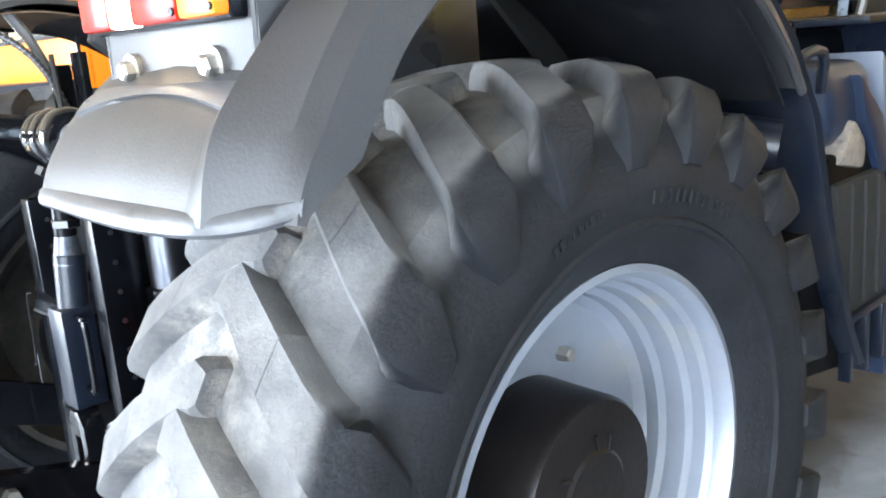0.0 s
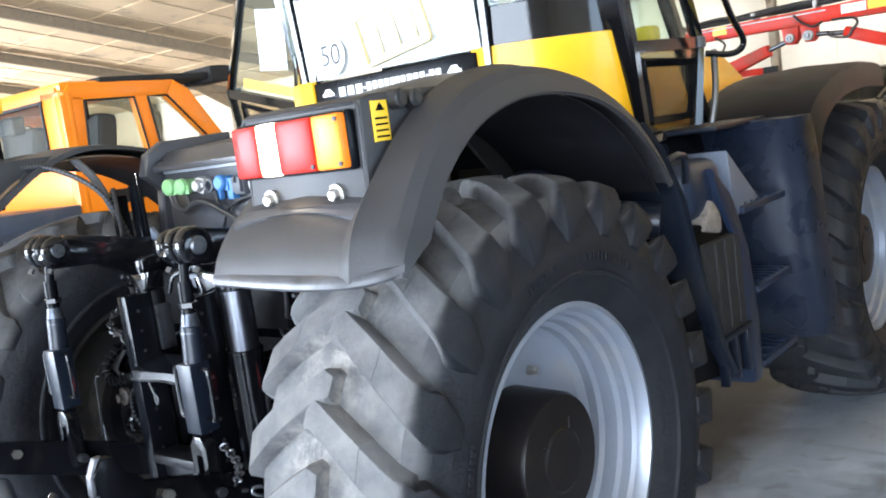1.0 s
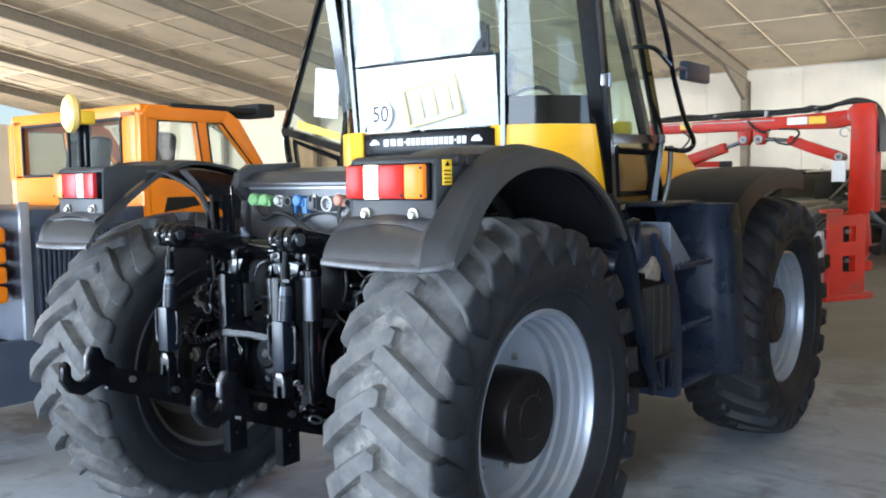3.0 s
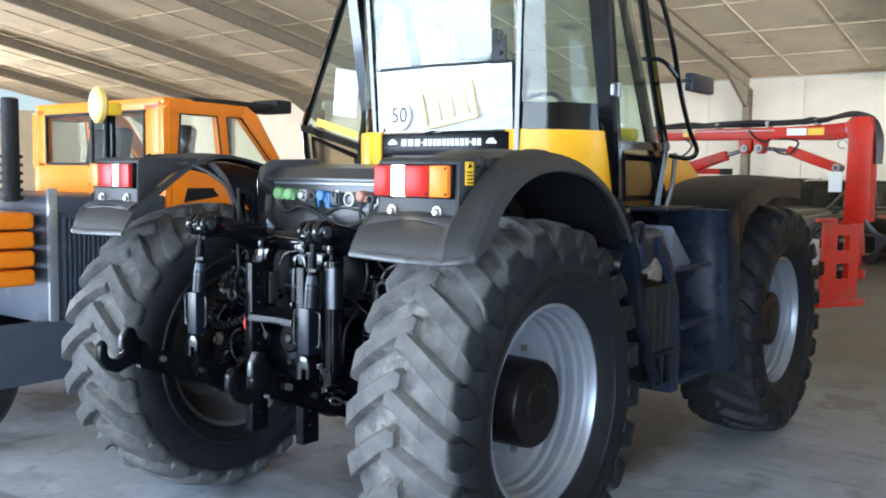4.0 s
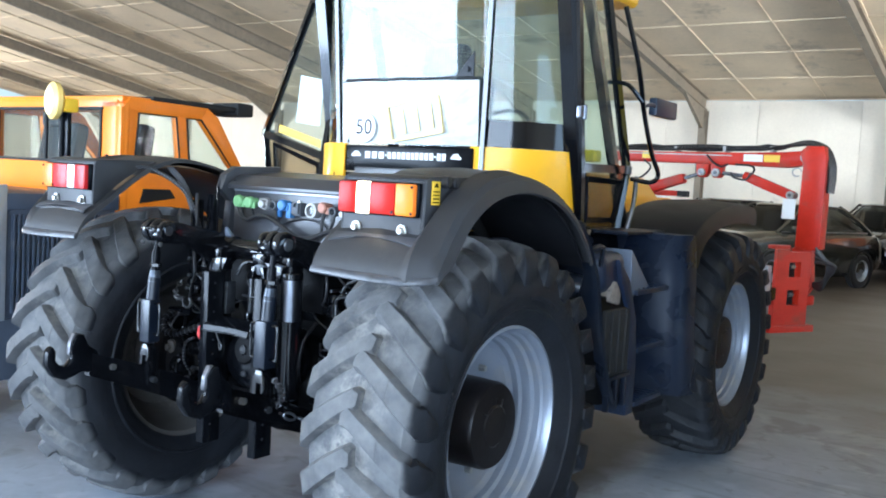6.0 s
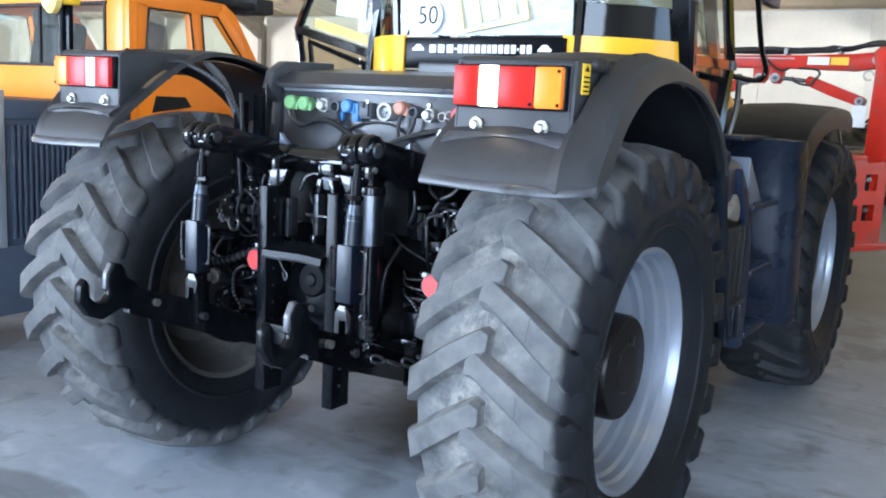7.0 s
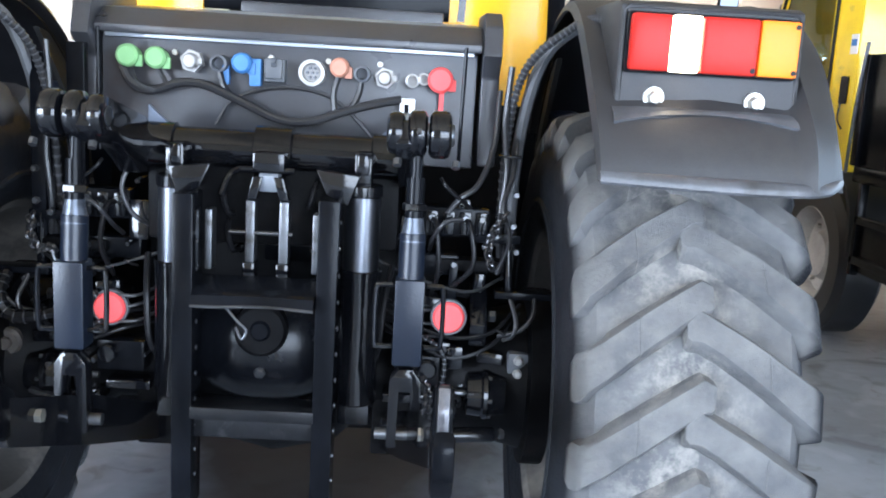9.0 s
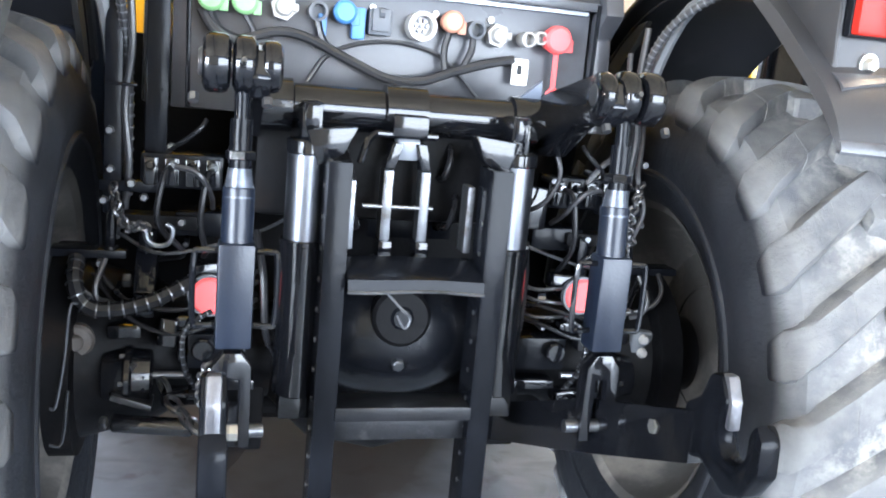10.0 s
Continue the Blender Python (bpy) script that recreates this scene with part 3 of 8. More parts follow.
def lug_mesh(side, width, material, out):
    """One raised tread bar, from past the middle of the tread out over the shoulder and down the sidewall."""
    bm = bmesh.new()
    rings = []
    rnd = random.Random(7 + side)

    def ring(phi, *half):
        j = [rnd.uniform(-0.0018, 0.0018) for _ in range(2)]
        pts = [(r, phi + j[0] / r - w / 2 / r, x) for r, w, x in half] + [(r, phi + j[1] / r + w / 2 / r, x) for r, w, x in half[::-1]]
        rings.append([bm.verts.new((side * x * width + out, -r * math.cos(p), r * math.sin(p))) for r, p, x in pts])

    for u, wide, notch in ((0.0, 0.050, 0.006), (0.03, 0.064, 0.002), (0.10, 0.070, 0), (0.25, 0.074, 0), (0.42, 0.078, 0), (0.575, 0.081, 0), (0.582, 0.081, 0.0012), (0.589, 0.081, 0), (0.8, 0.086, 0), (0.95, 0.089, 0.001), (1.0, 0.090, 0.004)):
        x = -0.030 + 0.286 * u
        top = tread_r(x, True) - notch
        base = tread_r(x, False) - 0.02
        if u == 1.0:
            base = 0.635
        bend = 0.014 * math.sin(u * math.pi)
        ring(-(0.262 * u ** 0.92) + bend - (0.03 * (0.1 - u) * 10 if u < 0.1 else 0.0), (base, wide + 0.030, min(x, 0.222)), (top - 0.010, wide + 0.006, x), (top, wide - 0.010, x - (0.006 if u == 1.0 else 0)))
    ring(-0.268, (0.628, 0.124, 0.226), (0.657, 0.100, 0.266), (0.661, 0.084, 0.270))
    ring(-0.284, (0.600, 0.096, 0.244), (0.612, 0.072, 0.270), (0.614, 0.058, 0.273))
    ring(-0.300, (0.566, 0.058, 0.256), (0.571, 0.042, 0.266), (0.572, 0.034, 0.268))
    for a, b in zip(rings, rings[1:]):
        for i in range(5):
            bm.faces.new((a[i], a[i + 1], b[i + 1], b[i]))
    bm.faces.new(rings[0])
    bm.faces.new(rings[-1][::-1])
    return mesh_of("tread_bar", bm, material, 30)


# the tread sits a little outside the middle of its rim, its inner half narrower than the outer one
SHIFT = 0.014
LUGS = {w: {s: lug_mesh(s, 1.0 if s == w else 0.90, TYRE if w > 0 else TYRE_LEFT, SHIFT * w) for s in (-1, 1)} for w in (-1, 1)}
LUGS_CLEAN = {w: {s: lug_mesh(s, 1.0 if s == w else 0.90, TYRE2, SHIFT * w) for s in (-1, 1)} for w in (-1, 1)}


def carcass(side):
    prof = [(0.195, 0.392), (0.215, 0.41), (0.238, 0.45), (0.248, 0.470), (0.256, 0.474), (0.257, 0.482), (0.252, 0.487), (0.260, 0.52), (0.264, 0.55), (0.260, 0.575), (0.254, 0.595), (0.238, 0.625), (0.220, 0.652)]
    mid = [(x / 100, tread_r(x / 100, False)) for x in range(20, -21, -4)]
    bm = bmesh.new()
    lathe(bm, [(x + SHIFT * side * min(1.0, max(0.0, (r - 0.42) / 0.08)), r) for x, r in prof + mid + [(-x, r) for x, r in prof[::-1]]], 96)
    return bm


def rim_mesh(s):
    prof = [(0.190, 0.388), (0.200, 0.404), (0.212, 0.405), (0.214, 0.392), (0.200, 0.384), (0.176, 0.380), (0.164, 0.371), (0.138, 0.368), (0.127, 0.356), (0.088, 0.352),
            (0.077, 0.339), (0.052, 0.335), (0.032, 0.318), (0.018, 0.28), (0.012, 0.22), (0.012, 0.0)]
    bm = bmesh.new()
    lathe(bm, [(s * x, r) for x, r in prof], 72)
    return mesh_of("rim", bm, SILVER, 25)


def inner_rim_mesh(s):
    bm = bmesh.new()
    lathe(bm, [(s * x, r) for x, r in ((0.004, 0.0), (0.004, 0.28), (-0.06, 0.33), (-0.17, 0.37), (-0.2, 0.384), (-0.214, 0.405), (-0.19, 0.388))], 72)
    return mesh_of("rim_back", bm, DUSTRIM, 25)


DUSTRIM = mat("dusty_dark_rim_back", (0.06, 0.055, 0.05), 0.7, var=0.3, bump=0.1, dirt=(0.16, 0.14, 0.12), dirt_amt=0.3)


DRUM = mat("brown_black_drum", (0.0075, 0.006, 0.006), 0.34, var=0.35, bump=0.15, dirt=(0.014, 0.011, 0.009), dirt_amt=0.2, dirt_scale=8, spec=0.22)


def hub_mesh(s):
    bm = bmesh.new()
    lathe(bm, [(s * x, r) for x, r in ((0.0, 0.180), (0.02, 0.178), (0.150, 0.174), (0.163, 0.166), (0.167, 0.085), (0.172, 0.078), (0.173, 0.0))], 40)
    return mesh_of("hub_drum", bm, DRUM, 30)


DRUM_RIB = {s: mesh_of("drum_rib", quick(tube, [(s * 0.168, (0.05 + 0.03 * k) * math.cos(0.1 * k), (0.05 + 0.03 * k) * math.sin(0.1 * k)) for k in range(3)], 0.003, 6, 3), DRUM, 30) for s in (-1, 1)}
CARC = {w: mesh_of("tyre", carcass(w), TYRE if w > 0 else TYRE_LEFT, 30) for w in (-1, 1)}
CARC_CLEAN = {w: mesh_of("tyre", carcass(w), TYRE2, 30) for w in (-1, 1)}
RIMS, HUBS, BACKS = {s: rim_mesh(s) for s in (-1, 1)}, {s: hub_mesh(s) for s in (-1, 1)}, {s: inner_rim_mesh(s) for s in (-1, 1)}
NUT = mesh_of("wheel_bolt", quick(cyl, (0, 0, 0), (0.03, 0, 0), 0.016, 0.014, 6, 0.003), ZINC)
VALVE = mesh_of("valve", quick(cyl, (0, 0, 0), (0.05, 0, 0), 0.006, 0.005, 8), ZINC)


def letters_mesh(s):
    """Raised maker's lettering on the sidewall as plain bars."""
    bm = bmesh.new()
    rnd = random.Random(4)
    for a0, n, r, h in ((1.05, 12, 0.520, 0.020), (4.1, 10, 0.520, 0.020), (1.75, 9, 0.53, 0.014), (2.7, 10, 0.525, 0.014)):
        for i in range(n):
            a = a0 + i * h * 1.05 / r
            w = h * rnd.choice((0.3, 0.6, 0.7))
            m = Matrix.Translation((s * (0.262 + SHIFT), r * math.cos(a), r * math.sin(a))) @ Euler((a, 0, 0)).to_matrix().to_4x4()
            bmesh.ops.create_cube(bm, size=1, matrix=m @ Matrix.Diagonal((0.005, h, w, 1)))
    return mesh_of("sidewall_lettering", bm, TYRE, 30)


LETTERS = {s: letters_mesh(s) for s in (-1, 1)}


def wheel(name, x, y, s, spin, dusty=True):
    w = new(name, (CARC if dusty else CARC_CLEAN)[s])
    w.parent = tractor
    w.matrix_basis = pose(x, y, HUB_Z)
    tagged(w, "big farm tyre with raised dusty tread bars" if dusty else "big farm tyre with dark raised tread bars")
    for nm, me in (("rim", RIMS[s]), ("hub_drum", HUBS[s]), ("rim_back", BACKS[s])):
        o = new(nm, me)
        o.parent = w
    tagged(w.children[0], "silver painted deep steel rim")
    tagged(w.children[1], "black hub reduction drum")
    for i in range(8):
        a = 2 * math.pi * (i + 0.3) / 8
        o = new("wheel_bolt", NUT)
        o.parent = w
        o.matrix_basis = pose(0.010 * s, 0.225 * math.cos(a), 0.225 * math.sin(a), 0, 0, 0 if s > 0 else 180)
    # raised curved marks on the drum
    for a in (52, 75, 132):
        o = new("drum_rib", DRUM_RIB[s])
        o.parent = w
        o.matrix_basis = pose(0, 0, 0, a, 0, 0)
    o = new("valve", VALVE)
    o.parent = w
    o.matrix_basis = pose(0.03 * s, 0.30 * math.cos(2.0), 0.30 * math.sin(2.0), 0, 0, 0 if s > 0 else 180)
    o = tagged(new("sidewall_lettering", LETTERS[s]), kind="stuff")
    o.parent = w
    n = 23
    for i in range(n):
        for side in (-1, 1):
            o = new("tread_bar", (LUGS if dusty else LUGS_CLEAN)[s][side])
            o.parent = w
            o.matrix_basis = pose(0, 0, 0, -(spin + 360 / n * (i + (0.5 if side == s else -0.19))), 0, 0)
    return w


wheel("rear_wheel", WHEEL_X, REAR_Y, 1, 4.8)
wheel("rear_wheel", -WHEEL_X, REAR_Y, -1, 9)
wheel("front_wheel", WHEEL_X, FRONT_Y, 1, 7, False)
wheel("front_wheel", -WHEEL_X, FRONT_Y, -1, 2, False)

# mudguards over the rear wheels
OUTER = [(-0.60, 1.345), (-0.585, 1.40), (-0.555, 1.455), (-0.47, 1.545), (-0.36, 1.638), (-0.23, 1.70), (-0.06, 1.725), (0.11, 1.71), (0.29, 1.66), (0.45, 1.57), (0.57, 1.46), (0.64, 1.37)]
MIDDLE = [(-0.60, 1.345), (-0.578, 1.40), (-0.535, 1.455), (-0.44, 1.53), (-0.33, 1.61), (-0.21, 1.68), (-0.06, 1.722), (0.11, 1.71), (0.29, 1.66), (0.45, 1.57), (0.57, 1.46), (0.64, 1.37)]


GRIP = mat("grey_handle_plastic", (0.075, 0.078, 0.085), 0.45, var=0.15)
GUARD_DARK = mat("dark_grained_plastic", (0.007, 0.0072, 0.0085), 0.42, var=0.16, fine=220, bump=0.12, dirt=(0.020, 0.020, 0.021), dirt_amt=0.2, dirt_scale=4, spec=0.15)
# plastic of lip and ledge made paler to carry their sheen
SHEEN_PLASTIC = mat("sheen_grey_plastic", (0.062, 0.064, 0.071), 0.38, var=0.3, scale=14, fine=160, bump=0.12, dirt=(0.03, 0.03, 0.032), dirt_amt=0.3, dirt_scale=10, spec=0.45)
LINER = mat("brown_liner", (0.145, 0.092, 0.052), 0.8, var=0.35, scale=9, bump=0.15)


def mudguard(s):
    bm = bmesh.new()
    outer = smooth_path([(0, y, z) for y, z in OUTER], 4)
    inner = smooth_path([(0, y, z) for y, z in MIDDLE], 4)
    rows = []
    cen = Vector((0, 0.02, 1.0))
    for p, m in zip(outer, inner):
        d = (p - cen).normalized()
        row = []
        k = min(1.0, 0.12 + 0.88 * max(0.0, p.z - 1.35) / 0.10) if p.y < 0 else 1.0
        k *= float(np.interp(p.y, (-0.4, -0.25, 0.0, 0.38, 0.58), (0.92, 0.85, 0.68, 0.36, 0.22)))
        for x, drop, f in ((0.70, 0.03, 1), (0.705, 0.006, 1), (0.74, 0.0, 1), (0.92, -0.010, 1), (1.080, 0.0, 1), (1.090, 0.0, 0.85), (1.102, -0.003, 0.45), (1.114, -0.004, 0.1), (1.124, 0.003, 0), (1.160, 0.012, 0), (1.176, 0.018, 0), (1.188, 0.040, 0), (1.192, 0.098, 0)):
            q = p * (1 - f) + m * f - d * drop * k
            cut = 0.060 * min(1.0, max(0.0, (x - 1.112) / 0.07)) * max(0.0, 1 - (p.z - 1.345) / 0.24) if p.y < 0 else 0.0
            row.append((s * x, q.y + cut, q.z))
        rows.append(row)
    sheet(bm, rows, -0.008 * s)
    g = part("mudguard", bm, PLASTIC, tractor, "grained black plastic rear mudguard", 24)
    # dull liner under the guard, its rear part brown
    for nm, pick, m in (("liner", outer[29:], GUARD_DARK), ("dusty_liner", outer[6:30], LINER)):
        bm = bmesh.new()
        rows = []
        for p in pick:
            d = (p - cen).normalized()
            rows.append([(s * x, (p - d * q).y, (p - d * q).z) for x, q in ((0.715, 0.045), (0.80, 0.032), (1.0, 0.030), (1.14, 0.038), (1.172, 0.055))])
        sheet(bm, rows, 0.004 * s)
        part(nm, bm, m, g)
    bm = bmesh.new()
    prism(bm, [(0.27, 1.60), (0.36, 1.585), (0.50, 1.49), (0.62, 1.37), (0.68, 1.10), (0.56, 1.08), (0.50, 1.38)], "x", s * 0.72, s * 0.735)
    part("inner_wall", bm, INNER, g, "dull black inner wall of the mudguard")
    part("arch_shelf", quick(box, (s * 0.79, 0.93, 1.385), (0.12, 0.92, 0.13), 0.045, None, 4), BLUEPANEL, g, "black rounded shelf inside the wheel arch")
    # folded lip at the lower rear edge
    bm = bmesh.new()
    low = smooth_path([(s * 0.70, -0.600, 1.341), (s * 0.94, -0.614, 1.335), (s * 1.085, -0.606, 1.335), (s * 1.150, -0.575, 1.338), (s * 1.192, -0.528, 1.348)], 5)
    rows = []
    for out, up in ((-0.004, 0.029), (0.005, 0.026), (0.010, 0.021), (0.011, 0.012), (0.009, 0.004), (0.003, -0.001), (-0.006, 0.002)):
        rows.append([(p.x + s * out * 0.5 * max(0.0, (abs(p.x) - 1.05) / 0.14), p.y - out + up * 0.30, p.z + up) for p in low])
    sheet(bm, rows, 0.003)
    part("edge_lip", bm, SHEEN_PLASTIC, g, "rounded lower lip, paler for its sheen")
    bm = bmesh.new()
    tube(bm, [(s * 1.191, p.y + 0.0, p.z - 0.0) for p in [q - (q - cen).normalized() * 0.098 * float(np.interp(q.y, (-0.4, -0.25, 0.0, 0.38, 0.58), (0.92, 0.85, 0.68, 0.36, 0.22))) for q in outer[8:]]], 0.006, 6, 0)
    part("rolled_edge", bm, PLASTIC, g)
    # raised box that carries the tail lamp
    bm = bmesh.new()
    prism(bm, [(-0.498, 1.472), (-0.488, 1.685), (-0.46, 1.695), (-0.30, 1.700), (-0.14, 1.700), (-0.34, 1.60), (-0.44, 1.50)], "x", s * 0.735, s * 1.10, 0.006)
    part("lamp_bracket", bm, PLASTIC, g)
    bm = bmesh.new()
    tube(bm, [(s * 1.105, -0.48, 1.46), (s * 1.12, -0.36, 1.60), (s * 1.12, -0.16, 1.715)], 0.012, 8, 4)
    prism(bm, [(s * 0.725, 1.462), (s * 0.735, 1.474), (s * 1.10, 1.468), (s * 1.11, 1.445), (s * 1.02, 1.452), (s * 0.92, 1.455), (s * 0.80, 1.452)], "y", -0.538, -0.49, 0.004)
    tagged(part("moulded_rib", bm, PLASTIC, g), "raised moulded rib")
    bm = bmesh.new()
    back = sorted((p.z, p.y) for p in inner if p.y < -0.3)
    rows = []
    for k, out in ((0.0, 0.004), (0.25, 0.016), (0.5, 0.020), (0.8, 0.018), (1.0, 0.006)):
        row = []
        for i in range(13):
            u = abs(i / 6 - 1)
            zz = 1.492 - k * (0.016 + 0.026 * u * u)
            row.append((s * (0.728 + 0.384 * i / 12), float(np.interp(zz, [q[0] for q in back], [q[1] for q in back])) - out - 0.012 * (1 - u * u), zz))
        rows.append(row)
    sheet(bm, rows, 0.004)
    part("moulded_ledge", bm, SHEEN_PLASTIC, g, "grey moulded ledge, paler for its sheen")
    # raised rim round the lamp
    bm = bmesh.new()
    rim = [(0.742, 1.490), (0.742, 1.674), (0.750, 1.682), (1.084, 1.682), (1.092, 1.674), (1.092, 1.494), (1.084, 1.486), (0.750, 1.482), (0.742, 1.490)]
    tube(bm, [(s * x, -0.494 + (z - 1.48) * 0.03, z) for x, z in rim], 0.005, 6, 0)
    part("bracket_rim", bm, PLASTIC, g)
    for x in (0.811, 1.012):
        bm = bmesh.new()
        cyl(bm, (s * x, -0.49, 1.508), (s * x, -0.518, 1.506), 0.015, 0.013, 6, 0.003)
        cyl(bm, (s * x, -0.49, 1.508), (s * x, -0.503, 1.507), 0.021, seg=16)
        part("bolt", bm, ZINC, g, "zinc-plated hexagon bolt")
    if s > 0:
        part("warning_sticker", quick(box, (1.1025, -0.440, 1.640), (0.004, 0.046, 0.080), 0.001), STICKER, g, "yellow warning sticker")
        bm = bmesh.new()
        prism(bm, [(-0.453, 1.660), (-0.427, 1.660), (-0.44, 1.676)], "x", 1.1045, 1.1055)
        for k in range(4):
            box(bm, (1.105, -0.44, 1.645 - 0.012 * k), (0.001, 0.036, 0.004))
        part("sticker_bars", bm, BLACK2, g)
        bm = bmesh.new()
        cyl(bm, (1.10, -0.376, 1.610), (1.116, -0.376, 1.610), 0.015, 0.012, 16, 0.004)
        part("yellow_button", bm, STICKER, g)
        for y, z in ((-0.392, 1.680), (-0.345, 1.678)):
            bm = bmesh.new()
            cyl(bm, (1.095, y, z), (1.125, y, z), 0.022, 0.02, 16, 0.004)
            cyl(bm, (1.124, y, z), (1.128, y, z), 0.012, seg=12)
            part("push_switch", bm, HOSE, g)
    # stay and cable loom under the guard
    bm = bmesh.new()
    tube(bm, [(s * 0.60, 0.05, 1.0), (s * 0.60, 0.0, 1.35), (s * 0.64, -0.06, 1.58), (s * 0.74, -0.08, 1.68)], 0.015, 8, 4)
    part("guard_stay", bm, GRIP, g, "grey painted steel stay")
    loom = [(s * 0.57, 0.03, 1.1), (s * 0.57, -0.02, 1.38), (s * 0.60, -0.09, 1.56), (s * 0.70, -0.2, 1.66), (s * 0.76, -0.3, 1.67)]
    lo = part("cable_loom", quick(tube, loom, 0.009, 10, 6), HOSE, g, "ribbed black cable conduit")
    bm = bmesh.new()
    path = smooth_path(loom, 24)
    for a, b in zip(path[::2], path[1::2]):
        cyl(bm, a, a + (b - a) * 0.45, 0.0112, seg=10)
    tagged(part("conduit_winding", bm, GRIP, lo), kind="stuff")
    return g


for s in (1, -1):
    mudguard(s)


def tail_lamp(s, lit):
    """A four-part tail lamp; the inner white field is the reverse light."""
    bm = bmesh.new()
    box(bm, (s * 0.914, -0.500, 1.612), (0.338, 0.03, 0.118), 0.008)
    lamp = part("tail_lamp", bm, BLACK2, tractor, "red and amber tail lamp with reverse light on" if lit else "red and amber tail lamp, unlit")
    lens = [("red_lens", 0.750, 0.828, LENS_RED_LIT if lit else LENS_RED), ("reverse_lens", 0.830, 0.886, LAMP_ON if lit else LENS_WHITE), ("red_lens", 0.888, 0.998, LENS_RED_LIT if lit else LENS_RED), ("amber_lens", 1.000, 1.078, LENS_AMBER)]
    for nm, a, b, m in lens:
        bm = bmesh.new()
        box(bm, (s * (a + b) / 2, -0.518, 1.612), (b - a, 0.03, 0.108), 0.007)
        part(nm, bm, m, lamp)
    for x, z in ((1.07, 1.655), (1.07, 1.568), (0.99, 1.568)):
        bm = bmesh.new()
        cyl(bm, (s * x, -0.532, z), (s * x, -0.535, z), 0.005, seg=10)
        part("lens_screw", bm, BLACK2, lamp)


tail_lamp(1, True)
tail_lamp(-1, False)

# side guards, tank, steps and front mudguards
def side_body(s):
    bm = bmesh.new()
    rows = []
    for y, z, x0 in ((0.60, 1.545, 1.13), (0.68, 1.46, 1.14), (0.78, 1.30, 1.145), (0.85, 1.05, 1.15), (0.96, 0.80, 1.15), (1.07, 0.66, 1.14)):
        rows.append([(s * 0.68, y + 0.04, z), (s * 0.9, y + 0.02, z), (s * (x0 - 0.03), y, z), (s * (x0 - 0.004), y + 0.012, z), (s * x0, y + 0.035, z)])
    sheet(bm, rows, 0.02)
    part("wheel_arch_guard", bm, BLUEDARK, tractor, "dark moulded guard behind the rear wheel")
    bm = bmesh.new()
    tube(bm, [(s * 0.80, 0.70, 1.27), (s * 1.00, 0.64, 1.27), (s * 1.12, 0.68, 1.25)], 0.055, 12, 4)
    part("breather_pipe", bm, BLUEDARK, tractor)
    bm = bmesh.new()
    box(bm, (s * 0.97, 1.10, 1.29), (0.25, 0.30, 0.20), 0.07, None, 4)
    part("tank_neck", bm, BLUEGREY, tractor)
    bm = bmesh.new()
    tube(bm, [(s * 1.09, 0.80, 1.33), (s * 1.10, 0.81, 1.41), (s * 1.10, 0.93, 1.42), (s * 1.09, 0.95, 1.33)], 0.012, 8, 3)
    part("grab_handle", bm, BLUEDARK, tractor, "black tubular grab handle")
    bm = bmesh.new()
    prism(bm, [(0.80, 0.70), (1.26, 0.62), (1.29, 1.05), (1.22, 1.20), (0.98, 1.18), (0.84, 1.0)], "x", s * 0.70, s * 1.10, 0.012)
    part("fuel_tank", bm, GREASE, tractor)
    bm = bmesh.new()
    box(bm, (s * 1.09, 1.13, 0.955), (0.06, 0.30, 0.33), 0.012)
    bat = part("battery_cover", bm, INNER, tractor, "dull black cover over the battery box")
    for k in range(3):
        part("cover_rib", quick(box, (s * 1.123, 1.05 + 0.08 * k, 0.96), (0.012, 0.012, 0.3), 0.004), INNER, bat)
    bm = bmesh.new()
    for k in range(3):
        box(bm, (s * 1.115, 1.05 + 0.10 * k, 0.70), (0.03, 0.022, 0.15), 0.004)
    box(bm, (s * 1.115, 1.16, 0.785), (0.035, 0.26, 0.02), 0.004)
    part("lower_grille", bm, BLUEDARK, tractor)
    bm = bmesh.new()
    prism(bm, [(1.00, 1.16), (1.09, 1.26), (1.16, 1.20), (1.15, 1.13)], "x", s * 0.97, s * 1.115, 0.02)
    part("sand_coloured_cap", bm, CAP_SAND, tractor, "sun-faded beige filler cap cover")
    # curved fin beside the steps
    bm = bmesh.new()
    fin = [(1.10, 1.36), (1.24, 1.25), (1.35, 1.05), (1.39, 0.80), (1.38, 0.56), (1.29, 0.56), (1.27, 1.06), (1.14, 1.24)]
    prism(bm, fin, "x", s * 0.72, s * 1.12, 0.01)
    part("step_side", bm, BLUEGREY, tractor, "dark blue-grey moulded step side")
    for k, (z, y0) in enumerate(((1.18, 1.34), (0.88, 1.40), (0.60, 1.40))):
        bm = bmesh.new()
        box(bm, (s * 0.98, (y0 + 1.77) / 2, z), (0.28, 1.77 - y0, 0.025), 0.006)
        st = part("cab_step", bm, BLUEGREY, tractor)
        for j in range(6):
            part("tread_strip", quick(box, (s * 0.98, y0 + 0.06 + j * (1.71 - y0) / 6, z + 0.016), (0.25, 0.014, 0.012)), BLUEGREY, st)
    bm = bmesh.new()
    box(bm, (s * 0.80, 1.56, 0.90), (0.04, 0.44, 0.80), 0.01)
    part("step_back", bm, BLUEGREY, tractor)
    bm = bmesh.new()
    prism(bm, [(1.28, 1.40), (1.54, 1.20), (1.30, 1.16)], "x", s * 0.86, s * 1.10, 0.006)
    part("step_bracket", bm, EDGEBLUE, tractor)
    # panel in front of the steps, bent to the wheel
    bm = bmesh.new()
    rows = []
